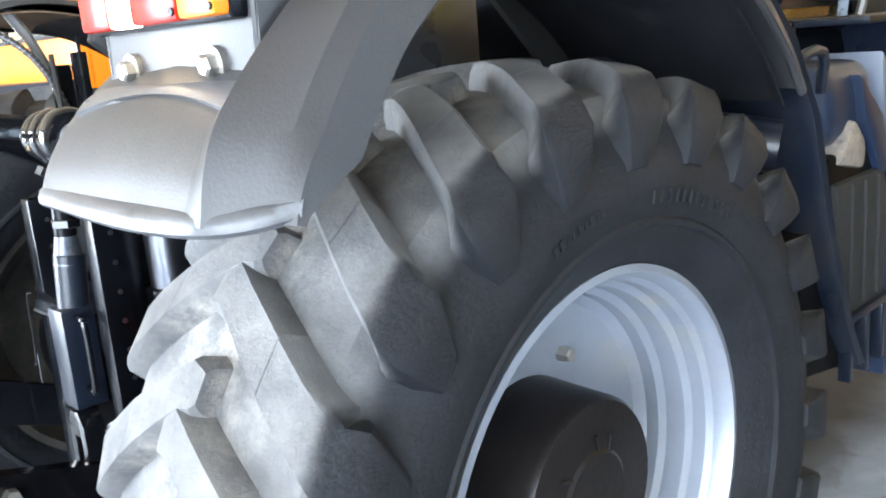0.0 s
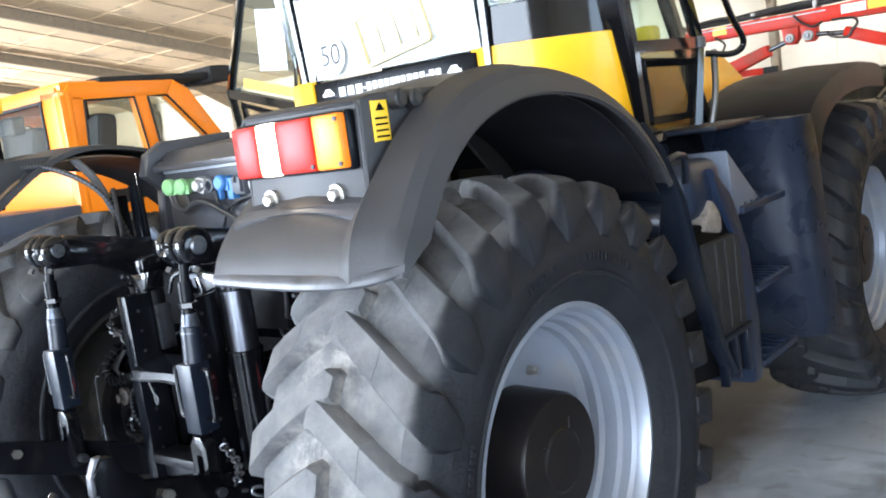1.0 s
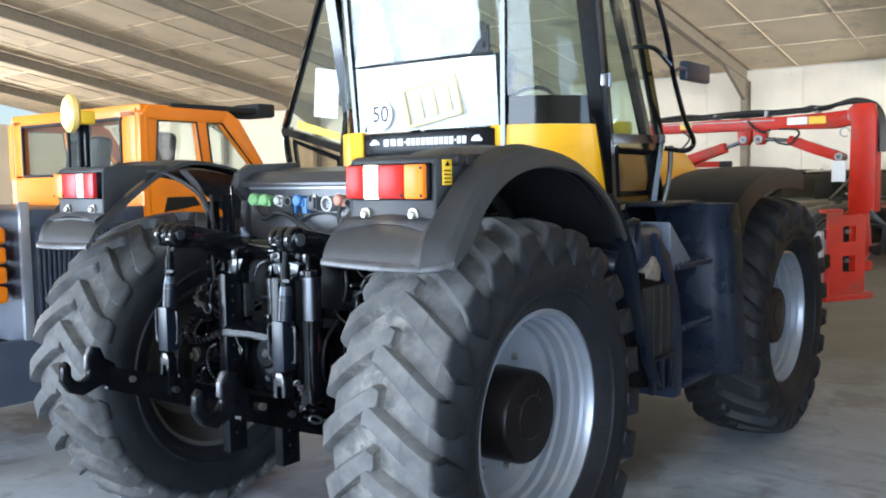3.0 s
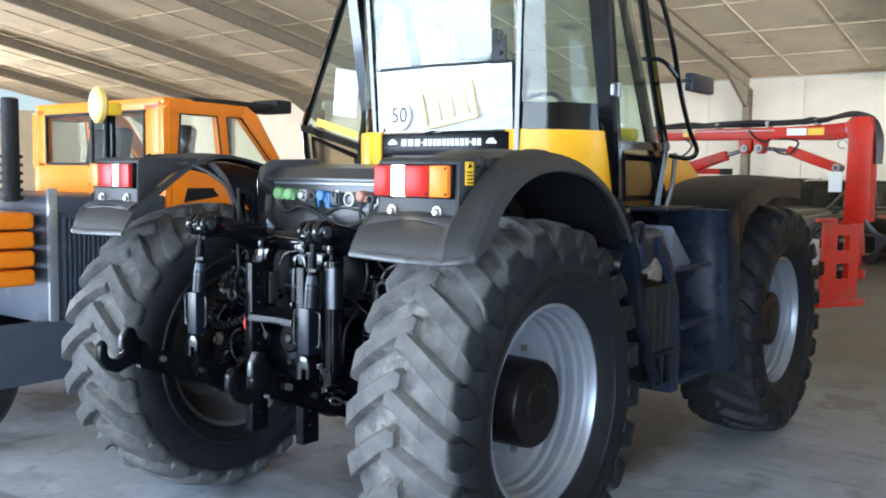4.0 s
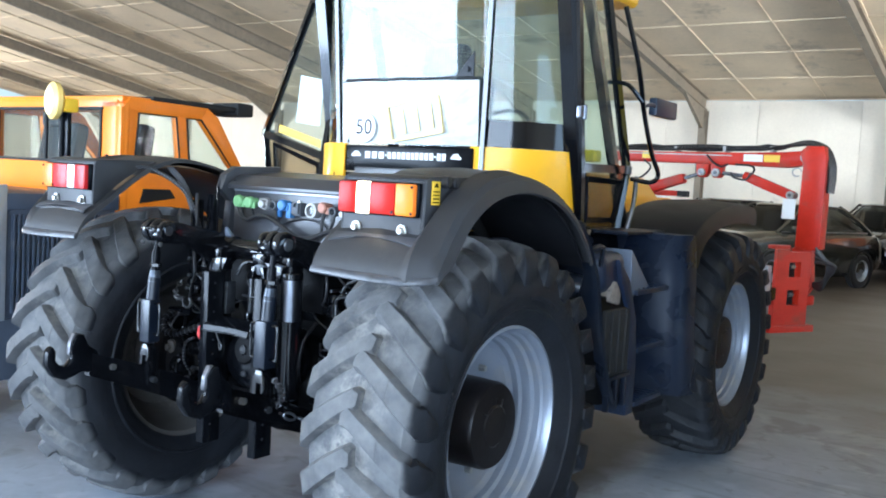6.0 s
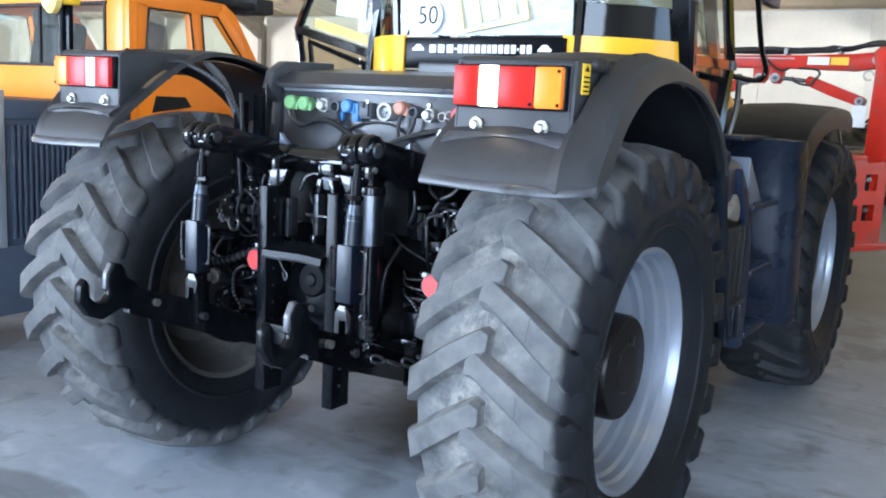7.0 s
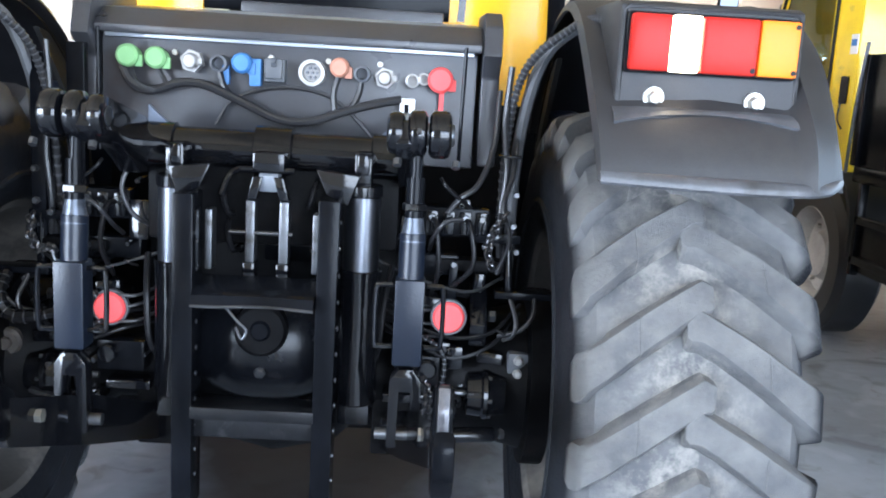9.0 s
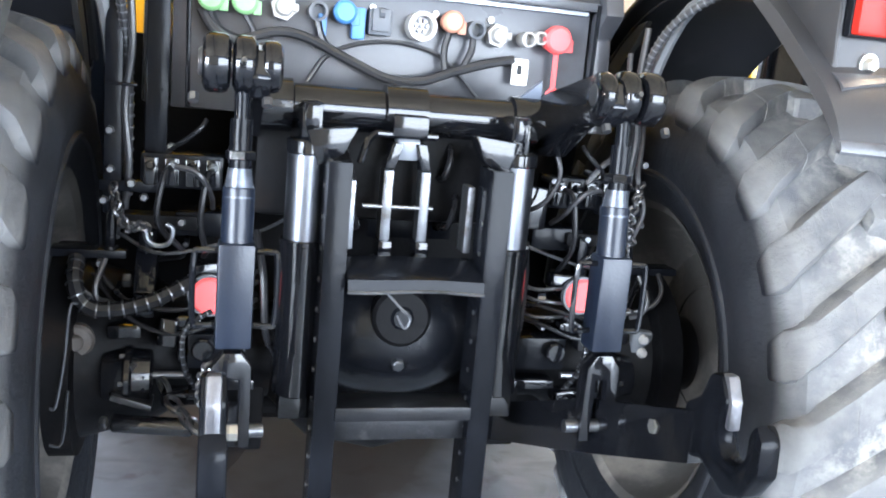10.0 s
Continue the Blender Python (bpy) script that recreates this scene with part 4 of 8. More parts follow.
    for z, dy in ((1.47, -0.08), (1.40, -0.04), (1.20, 0.0), (0.95, 0.02), (0.70, 0.08), (0.56, 0.16)):
        rows.append([(s * 0.70, 1.76 + dy, z), (s * 1.10, 1.76 + dy, z), (s * 1.16, 1.80 + dy, z), (s * 1.19, 1.86 + dy, z), (s * 1.195, 1.99 + dy, z)])
    sheet(bm, rows, 0.02)
    part("front_wheel_panel", bm, BLUEPANEL, tractor, "black moulded panel behind the front wheel")
    bm = bmesh.new()
    box(bm, (s * 0.87, 1.60, 1.475), (0.34, 0.50, 0.02), 0.006)
    part("footplate", bm, BLUEDARK, tractor)
    # front mudguard
    bm = bmesh.new()
    arch = smooth_path([(0, 1.90, 1.34), (0, 1.97, 1.46), (0, 2.14, 1.555), (0, 2.40, 1.62), (0, 2.70, 1.65), (0, 2.95, 1.652), (0, 3.10, 1.64)], 4)
    rows = []
    cen = Vector((0, 3.0, 0.8))
    for p in arch:
        d = (p - cen).normalized()
        rows.append([(s * x, (p - d * q).y, (p - d * q).z) for x, q in ((0.66, 0.04), (0.68, 0.0), (0.9, -0.012), (1.12, 0.0), (1.168, 0.012), (1.186, 0.05), (1.19, 0.125))])
    sheet(bm, rows, 0.012)
    fg = part("front_mudguard", bm, GUARD_DARK, tractor, "black plastic front mudguard")
    bm = bmesh.new()
    cyl(bm, (s * 1.10, 1.84, 1.43), (s * 1.10, 1.80, 1.43), 0.016, seg=10)
    part("rubber_stop", bm, HOSE, fg)


CAP_SAND = mat("beige_plastic", (0.20, 0.175, 0.15), 0.6, var=0.4, scale=14, dirt=(0.08, 0.075, 0.075), dirt_amt=0.4, dirt_scale=14)
EDGEBLUE = mat("pale_blue_grey_plastic", (0.10, 0.12, 0.16), 0.35, var=0.1)
for s in (1, -1):
    side_body(s)

# chassis, axles, bonnet
for s in (-1, 1):
    part("chassis_rail", quick(box, (s * 0.36, 2.12, 0.92), (0.10, 3.86, 0.26), 0.01), GREASE, tractor, "black steel chassis rail")
for y in (0.3, 1.2, 2.4, 3.6):
    part("chassis_crossmember", quick(box, (0, y, 0.92), (0.68, 0.12, 0.16), 0.01), GREASE, tractor)
for y in (REAR_Y, FRONT_Y):
    bm = bmesh.new()
    lathe(bm, [(-0.84, 0.0), (-0.84, 0.10), (-0.72, 0.11), (-0.715, 0.24), (-0.66, 0.24), (-0.655, 0.20), (-0.50, 0.16), (-0.42, 0.11), (-0.25, 0.11), (-0.16, 0.20), (0.0, 0.235), (0.16, 0.20), (0.25, 0.11), (0.42, 0.11), (0.50, 0.16), (0.655, 0.20), (0.66, 0.24), (0.715, 0.24), (0.72, 0.11), (0.84, 0.10), (0.84, 0.0)], 36, (0, y, HUB_Z))
    part("axle", bm, GREASE, tractor, "black axle casing with a round differential")
bm = bmesh.new()
prism(bm, [(-0.50, 1.20), (-0.50, 1.66), (-0.40, 1.79), (0.40, 1.79), (0.50, 1.66), (0.50, 1.20)], "y", 2.02, 3.11, 0.03)
bonnet = part("bonnet", bm, YELLOW, tractor, "glossy yellow engine bonnet")
part("bonnet_nose", quick(prism, [(-0.36, 1.10), (-0.36, 1.56), (-0.28, 1.66), (0.28, 1.66), (0.36, 1.56), (0.36, 1.10)], "y", 3.112, 4.0, 0.04), YELLOW, bonnet)
for s in (-1, 1):
    for k in range(5):
        part("bonnet_vent", quick(box, (s * 0.502, 2.45 + 0.1 * k, 1.42), (0.012, 0.04, 0.26), 0.003), BLACK2, bonnet)
bm = bmesh.new()
box(bm, (0, 3.0, 1.02), (0.66, 1.9, 0.36), 0.03)
part("engine", bm, GREASE, tractor, "dark engine block under the bonnet")
bm = bmesh.new()
box(bm, (0, 4.06, 0.95), (0.9, 0.14, 0.34), 0.02)
part("front_bumper", bm, BLACK2, tractor)

# cab
def post(bm, p, q, w):
    tube(bm, [p, q], w, 4, 0)


for s in (1, -1):
    bm = bmesh.new()
    post(bm, (s * 0.805, 1.272, 1.40), (s * 0.78, 0.995, 2.72), 0.050)
    part("door_post", bm, BLACK, tractor, "black cab post")
    bm = bmesh.new()
    post(bm, (s * 0.46, 0.85, 1.72), (s * 0.50, 0.80, 2.72), 0.018)
    part("window_post", bm, BLACK, tractor)
    bm = bmesh.new()
    post(bm, (s * 0.79, 1.93, 1.34), (s * 0.72, 1.36, 2.72), 0.034)
    part("front_post", bm, BLACK, tractor, "black sloping front cab post")
    # curved yellow corner panel with a black band over it
    def corner(z0, z1, off, thick):
        bm = bmesh.new()
        pts = smooth_path([(0.40, 0.83, 0), (0.52, 0.86, 0), (0.66, 0.96, 0), (0.77, 1.10, 0), (0.81, 1.225, 0)], 4)
        rows = [[(s * (p.x + off), p.y - off, z0 + (z1 - z0) * f + (0.006 if 0.01 < f < 0.99 else 0)) for p in pts] for f in (0, 0.05, 0.5, 0.95, 1)]
        sheet(bm, rows, thick * s)
        return bm
    part("corner_panel", corner(1.42, 1.865, 0.0, 0.02), YELLOW, tractor, "glossy yellow cab corner panel")
    part("corner_band", corner(1.868, 2.0, -0.012, 0.012), BLACK, tractor)
    bm = bmesh.new()
    pts = smooth_path([(0.475, 0.835, 0), (0.54, 0.865, 0), (0.66, 0.955, 0), (0.785, 1.17, 0)], 4)
    rows = [[(s * (p.x - 0.012 - 0.02 * f), p.y - 0.04 * f, 2.0 + 0.70 * f) for p in pts] for f in (0, 0.5, 1)]
    sheet(bm, rows, 0.005 * s)
    part("quarter_window", bm, GLASS_REAR, tractor, "curved tinted rear quarter window")
bm = bmesh.new()
box(bm, (0, 0.835, 1.785), (0.84, 0.03, 0.14), 0.006)
strip = part("rear_panel", bm, BLACK2, tractor, "black panel under the rear window with a white web address strip")
bm = bmesh.new()
box(bm, (0, 0.84, 1.58), (0.98, 0.03, 0.26), 0.006)
part("cab_rear_wall", bm, BLACK2, tractor)
# lettering of the dealer strip as plain white bars
bm = bmesh.new()
x = -0.268
for w in (3, 3, 3, 1, 2, 2, 2, 2, 2, 1.5, 2, 2, 2, 2, 1, 2, 2):
    ww = 0.0155 * w
    box(bm, (x + ww / 2, 0.818, 1.805), (ww * 0.72, 0.003, 0.036 if w > 1 else 0.009))
    x += ww
tagged(part("strip_lettering", bm, WHITE, strip), kind="stuff")
for s in (-1, 1):
    part("strip_emblem", quick(prism, [(s * 0.292, 1.797), (s * 0.355, 1.795), (s * 0.358, 1.806), (s * 0.345, 1.812), (s * 0.338, 1.824), (s * 0.315, 1.824), (s * 0.295, 1.806)], "y", 0.8165, 0.8195), WHITE, strip)
# rear window with its hinges and stickers
bm = bmesh.new()
sheet(bm, [[(x, 0.845 - 0.06 * f - 0.015 * (1 - (x / 0.45) ** 2), 1.862 + 0.86 * f) for x in (-0.445, -0.3, -0.15, 0, 0.15, 0.3, 0.445)] for f in (0, 0.2, 0.38, 0.7, 1)], 0.005)
rw = part("rear_window", bm, GLASS_REAR, tractor, "bright reflecting rear cab window")
bm = bmesh.new()
sheet(bm, [[(x, 0.838 - 0.06 * f - 0.015 * (1 - (x / 0.45) ** 2), 1.866 + 0.86 * f) for x in (-0.44, -0.3, -0.15, 0, 0.15, 0.3, 0.44)] for f in (0, 0.2, 0.375)], 0.002)
part("milky_foil", bm, WHITE_SHEET, rw, "milky sheet on the lower half of the pane, whitened for its reflection")
bm = bmesh.new()
tube(bm, [(-0.42, 0.818, 2.20), (-0.2, 0.803, 2.20), (0.2, 0.803, 2.20), (0.42, 0.818, 2.20)], 0.007, 6, 3)
part("window_rubber", bm, INNER, rw)
bm = bmesh.new()
prism(bm, [(0.30, 2.205), (0.41, 2.205), (0.41, 2.33)], "y", 0.805, 0.812)
cyl(bm, (0.375, 0.805, 2.24), (0.375, 0.795, 2.24), 0.012, seg=10)
part("window_hinge", bm, BLACK2, rw)
bm = bmesh.new()
cyl(bm, (-0.268, 0.806, 1.948), (-0.268, 0.8035, 1.948), 0.078, seg=32)
part("speed_sticker", bm, WHITE, rw, "round white speed limit sticker")
EMBLEM = mat("faded_yellow_foil", (0.72, 0.58, 0.28), 0.6, var=0.08, bump=0.0)
txt = bpy.data.curves.new("speed_number", "FONT")
txt.body, txt.size, txt.align_x, txt.align_y, txt.extrude = "50", 0.115, "CENTER", "CENTER", 0.0006
txt.materials.append(BLACK2)
num = new("speed_number", txt)
num.parent = rw
num.matrix_basis = pose(-0.268, 0.8025, 1.948, 90, 0, 0)
bm = bmesh.new()
def slant(x, z):
    return (x - 0.05 - 0.22 * (z - 2.0), z - 0.045 + 0.17 * x)
frame_out = [slant(-0.20 + 0.16, 1.93), slant(0.12 + 0.16, 1.93), slant(0.12 + 0.16, 2.11), slant(-0.20 + 0.16, 2.11)]
for a, b in zip(frame_out, frame_out[1:] + frame_out[:1]):
    tube(bm, [(a[0], 0.806, a[1]), (b[0], 0.806, b[1])], 0.010, 4, 0)
for k in range(3):
    x0 = 0.0 + 0.088 * k
    a, b, c, d = slant(x0, 1.955), slant(x0 + 0.055, 1.955), slant(x0 + 0.055, 2.085), slant(x0, 2.085)
    prism(bm, [a, b, c, d], "y", 0.805, 0.809)
part("emblem_sticker", bm, EMBLEM, rw, "slanted yellow emblem with three blocks")
# roof, sills and doors
bm = bmesh.new()
box(bm, (0, 1.30, 2.78), (1.56, 1.22, 0.14), 0.05, None, 3)
part("cab_roof", bm, YELLOW, tractor, "yellow cab roof")
bm = bmesh.new()
for s in (-1, 1):
    box(bm, (s * 0.78, 1.56, 1.415), (0.10, 0.80, 0.15), 0.01)
box(bm, (0, 1.5, 1.36), (1.5, 1.3, 0.05), 0.01)
part("cab_floor", bm, BLACK2, tractor)
bm = bmesh.new()
box(bm, (0, 1.97, 1.57), (1.44, 0.008, 0.36))
part("lower_front_pane", bm, GLASS, tractor, "tinted lower front pane of the cab")
bm = bmesh.new()
sheet(bm, [[(-0.74, 1.86, 1.76), (0, 1.95, 1.76), (0.74, 1.86, 1.76)], [(-0.68, 1.42, 2.70), (0, 1.50, 2.70), (0.68, 1.42, 2.70)]], 0.005)
part("windscreen", bm, GLASS, tractor, "tinted cab windscreen")


def door(m, rise):
    """A cab door of black frame, upper and lower panes; local y runs from hinge to latch, rise: how much the waist bar climbs."""
    w0, w1 = 0.335, 0.345 + rise
    root = new("cab_door", mesh_of("cab_door", quick(tube, [(0, 0.03, 0), (0, 0.0, w0), (0, -0.17, 1.26), (0, 0.16, 1.26), (0, 0.57, w1), (0, 0.47, 0), (0, 0.03, 0)], 0.026, 4, 0), BLACK, 35))
    root.parent = tractor
    root.matrix_basis = m
    part("waist_bar", quick(tube, [(0, 0.0, w0), (0, 0.57, w1)], 0.030, 4, 0), BLACK, root)
    part("upper_pane", quick(prism, [(0.0, w0), (0.57, w1), (0.16, 1.25), (-0.16, 1.25)], "x", -0.003, 0.003), GLASS, root)
    part("lower_pane", quick(prism, [(0.03, 0.02), (0.47, 0.02), (0.555, w1 - 0.02), (0.01, w0 - 0.02)], "x", -0.003, 0.003), GLASS_LOW, root)
    ring = [(0.07, 0.07), (0.42, 0.07), (0.48, w1 - 0.07), (0.05, w0 - 0.055), (0.07, 0.07)]
    part("pane_frame", quick(tube, [(0.006, *p) for p in ring], 0.020, 4, 0), BLACK2, root)
    part("latch", quick(box, (0.02, 0.545, w1), (0.03, 0.05, 0.045), 0.008), GRIP, root)
    return root


door_r = door(pose(0.835, 1.18, 1.46), 0.0)
tagged(door_r, "closed cab door with black frame and two panes")
bm = bmesh.new()
box(bm, (0.028, -0.09, 0.60), (0.03, 0.05, 0.06), 0.010, None, 3)
cyl(bm, (0.040, -0.075, 0.565), (0.040, -0.075, 0.635), 0.012, seg=12, chamfer=0.003)
part("hinge", bm, CHROME, door_r, "bright door hinge")
door_l = door(pose(-0.84, 1.13, 1.46, 0, 0, 84), 0.125)
tagged(door_l, "cab door swung wide open, black frame and panes")
part("paper_notice", quick(prism, [(0.045, 0.515), (0.265, 0.54), (0.235, 0.825), (0.02, 0.79)], "x", -0.009, -0.006), PAPER, door_l, "pale paper notice on the pane")
part("yellow_strip", quick(prism, [(0.03, 0.385), (0.43, 0.478), (0.42, 0.525), (0.03, 0.43)], "x", -0.009, -0.006), STICKER, door_l, "yellow strip sticker")
# mirror and its arm
bm = bmesh.new()
tube(bm, [(0.84, 1.80, 1.76), (0.94, 1.84, 1.745), (0.975, 1.865, 1.79), (0.97, 1.76, 1.90), (0.97, 1.62, 2.10), (0.97, 1.50, 2.34), (0.93, 1.38, 2.62)], 0.013, 8, 5)
tube(bm, [(0.97, 1.58, 2.16), (0.92, 1.50, 2.24), (0.80, 1.52, 2.26)], 0.012, 8, 4)
arm = part("mirror_arm", bm, BLACK, tractor, "black tubular mirror arm and grab rail")
bm = bmesh.new()
box(bm, (0.90, 2.06, 2.17), (0.05, 0.32, 0.10), 0.012)
tube(bm, [(0.965, 1.60, 2.13), (0.93, 1.80, 2.17), (0.90, 1.95, 2.17)], 0.010, 8, 3)
part("mirror_head", bm, BLUEGREY, arm)
bm = bmesh.new()
tube(bm, [(0.86, 1.72, 1.43), (0.875, 1.78, 1.60), (0.86, 1.84, 1.77)], 0.014, 8, 4)
part("grab_rail", bm, CHROME, tractor, "bright steel entry grab rail")
# seat and steering wheel inside
bm = bmesh.new()
box(bm, (0, 1.42, 1.66), (0.52, 0.50, 0.14), 0.05, None, 3)
box(bm, (0, 1.20, 1.98), (0.50, 0.14, 0.56), 0.05, (-8, 0, 0), 3)
box(bm, (0, 1.16, 2.34), (0.28, 0.09, 0.18), 0.04, (-8, 0, 0), 3)
box(bm, (0, 1.42, 1.49), (0.34, 0.36, 0.22), 0.02)
part("driver_seat", bm, SEAT, tractor, "dark fabric driver seat")
bm = bmesh.new()
ring = [(0.21 * math.cos(a * math.pi / 8), 1.72 + 0.13 * math.sin(a * math.pi / 8), 1.98 + 0.16 * math.sin(a * math.pi / 8)) for a in range(17)]
tube(bm, ring, 0.014, 8, 2)
tube(bm, [(0, 1.72, 1.98), (0, 1.86, 1.60)], 0.03, 8, 0)
part("steering_wheel", bm, HOSE, tractor)
bm = bmesh.new()
box(bm, (0.48, 1.70, 1.90), (0.12, 0.18, 0.13), 0.03)
part("control_console", bm, CAP_GREEN, tractor, "green console box beside the seat")
bm = bmesh.new()
box(bm, (0.58, 1.84, 1.88), (0.08, 0.10, 0.07), 0.02)
part("rag", bm, LEMON, tractor)
part("dashboard", quick(box, (-0.02, 1.90, 1.60), (1.06, 0.10, 0.40), 0.03, None, 3), INNER, tractor, "dark dashboard and front wall of the cab")

# ---- rear linkage of the tractor ----
WORN = mat("scuffed_latch_steel", (0.12, 0.12, 0.13), 0.36, metal=0.7, var=0.3, scale=40, bump=0.25)
SLEEVE = mat("blue_grey_worn_sleeve", (0.07, 0.08, 0.10), 0.32, metal=0.5, var=0.4, scale=30, bump=0.15, dirt=(0.02, 0.02, 0.024), dirt_amt=0.35, dirt_scale=25)
COVER = mat("dusty_black_casting", (0.004, 0.0045, 0.006), 0.24, var=0.3, bump=0.12, dirt=(0.010, 0.010, 0.011), dirt_amt=0.2, dirt_scale=12, spec=0.22)
CHAIN0 = mat("dull_pin_steel", (0.10, 0.10, 0.105), 0.35, metal=0.9, var=0.3, bump=0.1)
SCUFF = mat("scuffed_black_steel", (0.012, 0.0125, 0.014), 0.30, var=0.4, bump=0.15, spec=0.3, dirt=(0.07, 0.07, 0.07), dirt_amt=0.22, dirt_scale=18)
SCUFF_DARK = mat("faintly_scuffed_black_steel", (0.008, 0.0085, 0.010), 0.30, var=0.4, bump=0.15, spec=0.2, dirt=(0.035, 0.035, 0.036), dirt_amt=0.15, dirt_scale=18)
HOSE_GLOSS = mat("glossy_black_sheath", (0.008, 0.008, 0.009), 0.28, var=0.1, bump=0.0, spec=0.16)
CHAIN = mat("bright_chain_steel", (0.085, 0.085, 0.09), 0.32, metal=0.9, var=0.4, bump=0.15)
PANEL = mat("grey_black_panel", (0.040, 0.041, 0.046), 0.30, var=0.15, bump=0.06, dirt=(0.035, 0.026, 0.022), dirt_amt=0.3, spec=0.4)
bm = bmesh.new()
box(bm, (0, 0.40, 0.92), (0.62, 0.55, 0.72), 0.03)
part("gearbox", bm, GREASE, tractor, "dark gearbox casing")
# casing out of view, added to shade the floor and close the gap
part("transmission", quick(box, (0, 1.45, 0.62), (0.62, 1.9, 0.50), 0.06, None, 3), GREASE, tractor, "dark greasy transmission casing under the cab")
bm = bmesh.new()
box(bm, (0, 0.125, 1.44), (0.98, 0.02, 0.30), 0.004)
panel = part("coupling_panel", bm, PANEL, tractor, "grey-black panel with hydraulic and electric couplings")
bm = bmesh.new()
box(bm, (0, 0.108, 1.588), (0.96, 0.012, 0.012), 0.003)
part("panel_edge", bm, EDGE, panel, "bright worn upper edge")
bm = bmesh.new()
prism(bm, [(0.075, 1.592), (0.075, 1.612), (0.15, 1.660), (0.44, 1.685), (0.44, 1.592)], "x", -0.50, 0.50, 0.006)
part("panel_hood", bm, PANEL, tractor, "black hood over the coupling panel")
bm = bmesh.new()
box(bm, (0.07, 0.76, 1.695), (0.66, 0.06, 0.085), 0.008)
part("hood_step", bm, PANEL, tractor)
for s in (-1, 1):
    bm = bmesh.new()
    prism(bm, [(0.08, 1.30), (0.11, 1.53), (0.045, 1.585), (0.07, 1.66), (0.14, 1.70), (0.44, 1.71), (0.44, 1.30)], "x", s * 0.502, s * 0.55, 0.008)
    part("hood_bracket", bm, PANEL, tractor)


def coupler(x, z, colour, r, kind):
    bm = bmesh.new()
    y = 0.115
    if kind == "cap":
        cyl(bm, (x, y, z), (x, y - 0.035, z), r * 0.8, seg=16)
        cyl(bm, (x, y - 0.03, z), (x, y - 0.06, z), r, r * 0.95, 20, 0.006)
        box(bm, (x + r * 0.9, y - 0.04, z - 0.012), (0.02, 0.012, 0.03), 0.003)
        nm = "dust_cap"
    elif kind == "plug":
        cyl(bm, (x, y, z), (x, y - 0.03, z), r * 1.15, seg=6)
        cyl(bm, (x, y - 0.03, z), (x, y - 0.055, z), r * 0.8, r * 0.7, 16, 0.003)
        box(bm, (x + 0.016, y - 0.03, z), (0.03, 0.025, 0.018), 0.004)
        nm = "quick_coupling"
    elif kind == "hole":
        prof = [(0, r), (0.05, r), (0.052, r * 0.72), (0.02, r * 0.68), (0.02, 0.0)]
        rings = []
        for h, q in prof:
            q = max(q, 0.0005)
            rings.append([bm.verts.new((x + q * math.cos(a * math.pi / 10), y - h, z + q * math.sin(a * math.pi / 10))) for a in range(20)])
        for a, b in zip(rings, rings[1:]):
            for i in range(20):
                bm.faces.new((a[i], a[(i + 1) % 20], b[(i + 1) % 20], b[i]))
        nm = "open_coupling"
    else:
        box(bm, (x, y - 0.02, z), (r * 1.8, 0.04, r * 2.0), 0.006)
        box(bm, (x, y - 0.045, z + 0.004), (r * 1.4, 0.014, r * 1.7), 0.004)
        cyl(bm, (x - 0.006, y - 0.05, z + 0.02), (x + 0.006, y - 0.05, z + 0.02), 0.012, seg=8)
        nm = "trailer_socket"
    return part(nm, bm, colour, panel)


coupler(-0.410, 1.535, CAP_GREEN, 0.030, "cap")
coupler(-0.338, 1.533, CAP_GREEN, 0.029, "cap")
coupler(-0.252, 1.530, GREYP, 0.026, "plug")
coupler(-0.178, 1.528, CAP_GREY, 0.022, "hole")
coupler(-0.118, 1.532, CAP_BLUE, 0.027, "cap")
part("cap_strap", quick(box, (-0.085, 0.09, 1.51), (0.03, 0.03, 0.07), 0.004), CAP_BLUE, panel)
part("cap_strap", quick(box, (-0.165, 0.1, 1.50), (0.02, 0.02, 0.05), 0.004), CAP_BLUE, panel)
coupler(-0.035, 1.518, CAP_GREY, 0.030, "socket")
s7 = coupler(0.062, 1.518, GREYP, 0.034, "hole")
bm = bmesh.new()
for i in range(7):
    a = i * math.pi / 3
    q = 0.0 if i == 6 else 0.013
    cyl(bm, (0.062 + q * math.cos(a), 0.10, 1.518 + q * math.sin(a)), (0.062 + q * math.cos(a), 0.075, 1.518 + q * math.sin(a)), 0.0035, seg=6)
part("socket_pins", bm, CHROME, panel)
coupler(0.133, 1.535, CAP_BROWN, 0.026, "cap")
coupler(0.192, 1.522, CAP_GREY, 0.021, "hole")
coupler(0.250, 1.515, GREYP, 0.024, "plug")
coupler(0.322, 1.512, GREYP, 0.018, "hole")
coupler(0.395, 1.518, CAP_RED, 0.034, "cap")
coupler(0.352, 1.518, GREYP, 0.016, "hole")
bm = bmesh.new()
box(bm, (0.400, 0.085, 1.45), (0.012, 0.006, 0.11), 0.002)
ring = [(0.400 + 0.016 * math.cos(a * math.pi / 6), 0.08, 1.385 + 0.016 * math.sin(a * math.pi / 6)) for a in range(13)]
part("strap_ring", quick(tube, ring, 0.004, 6, 2), CAP_RED, panel)
part("cap_strap", bm, CAP_RED, panel, "red rubber strap of the cap")
bm = bmesh.new()
box(bm, (0.312, 0.085, 1.435), (0.040, 0.004, 0.062), 0.004)
tag = part("paper_tag", bm, WHITE, panel, "white tag with a dark symbol")
bm = bmesh.new()
box(bm, (0.310, 0.0825, 1.44), (0.012, 0.001, 0.022))
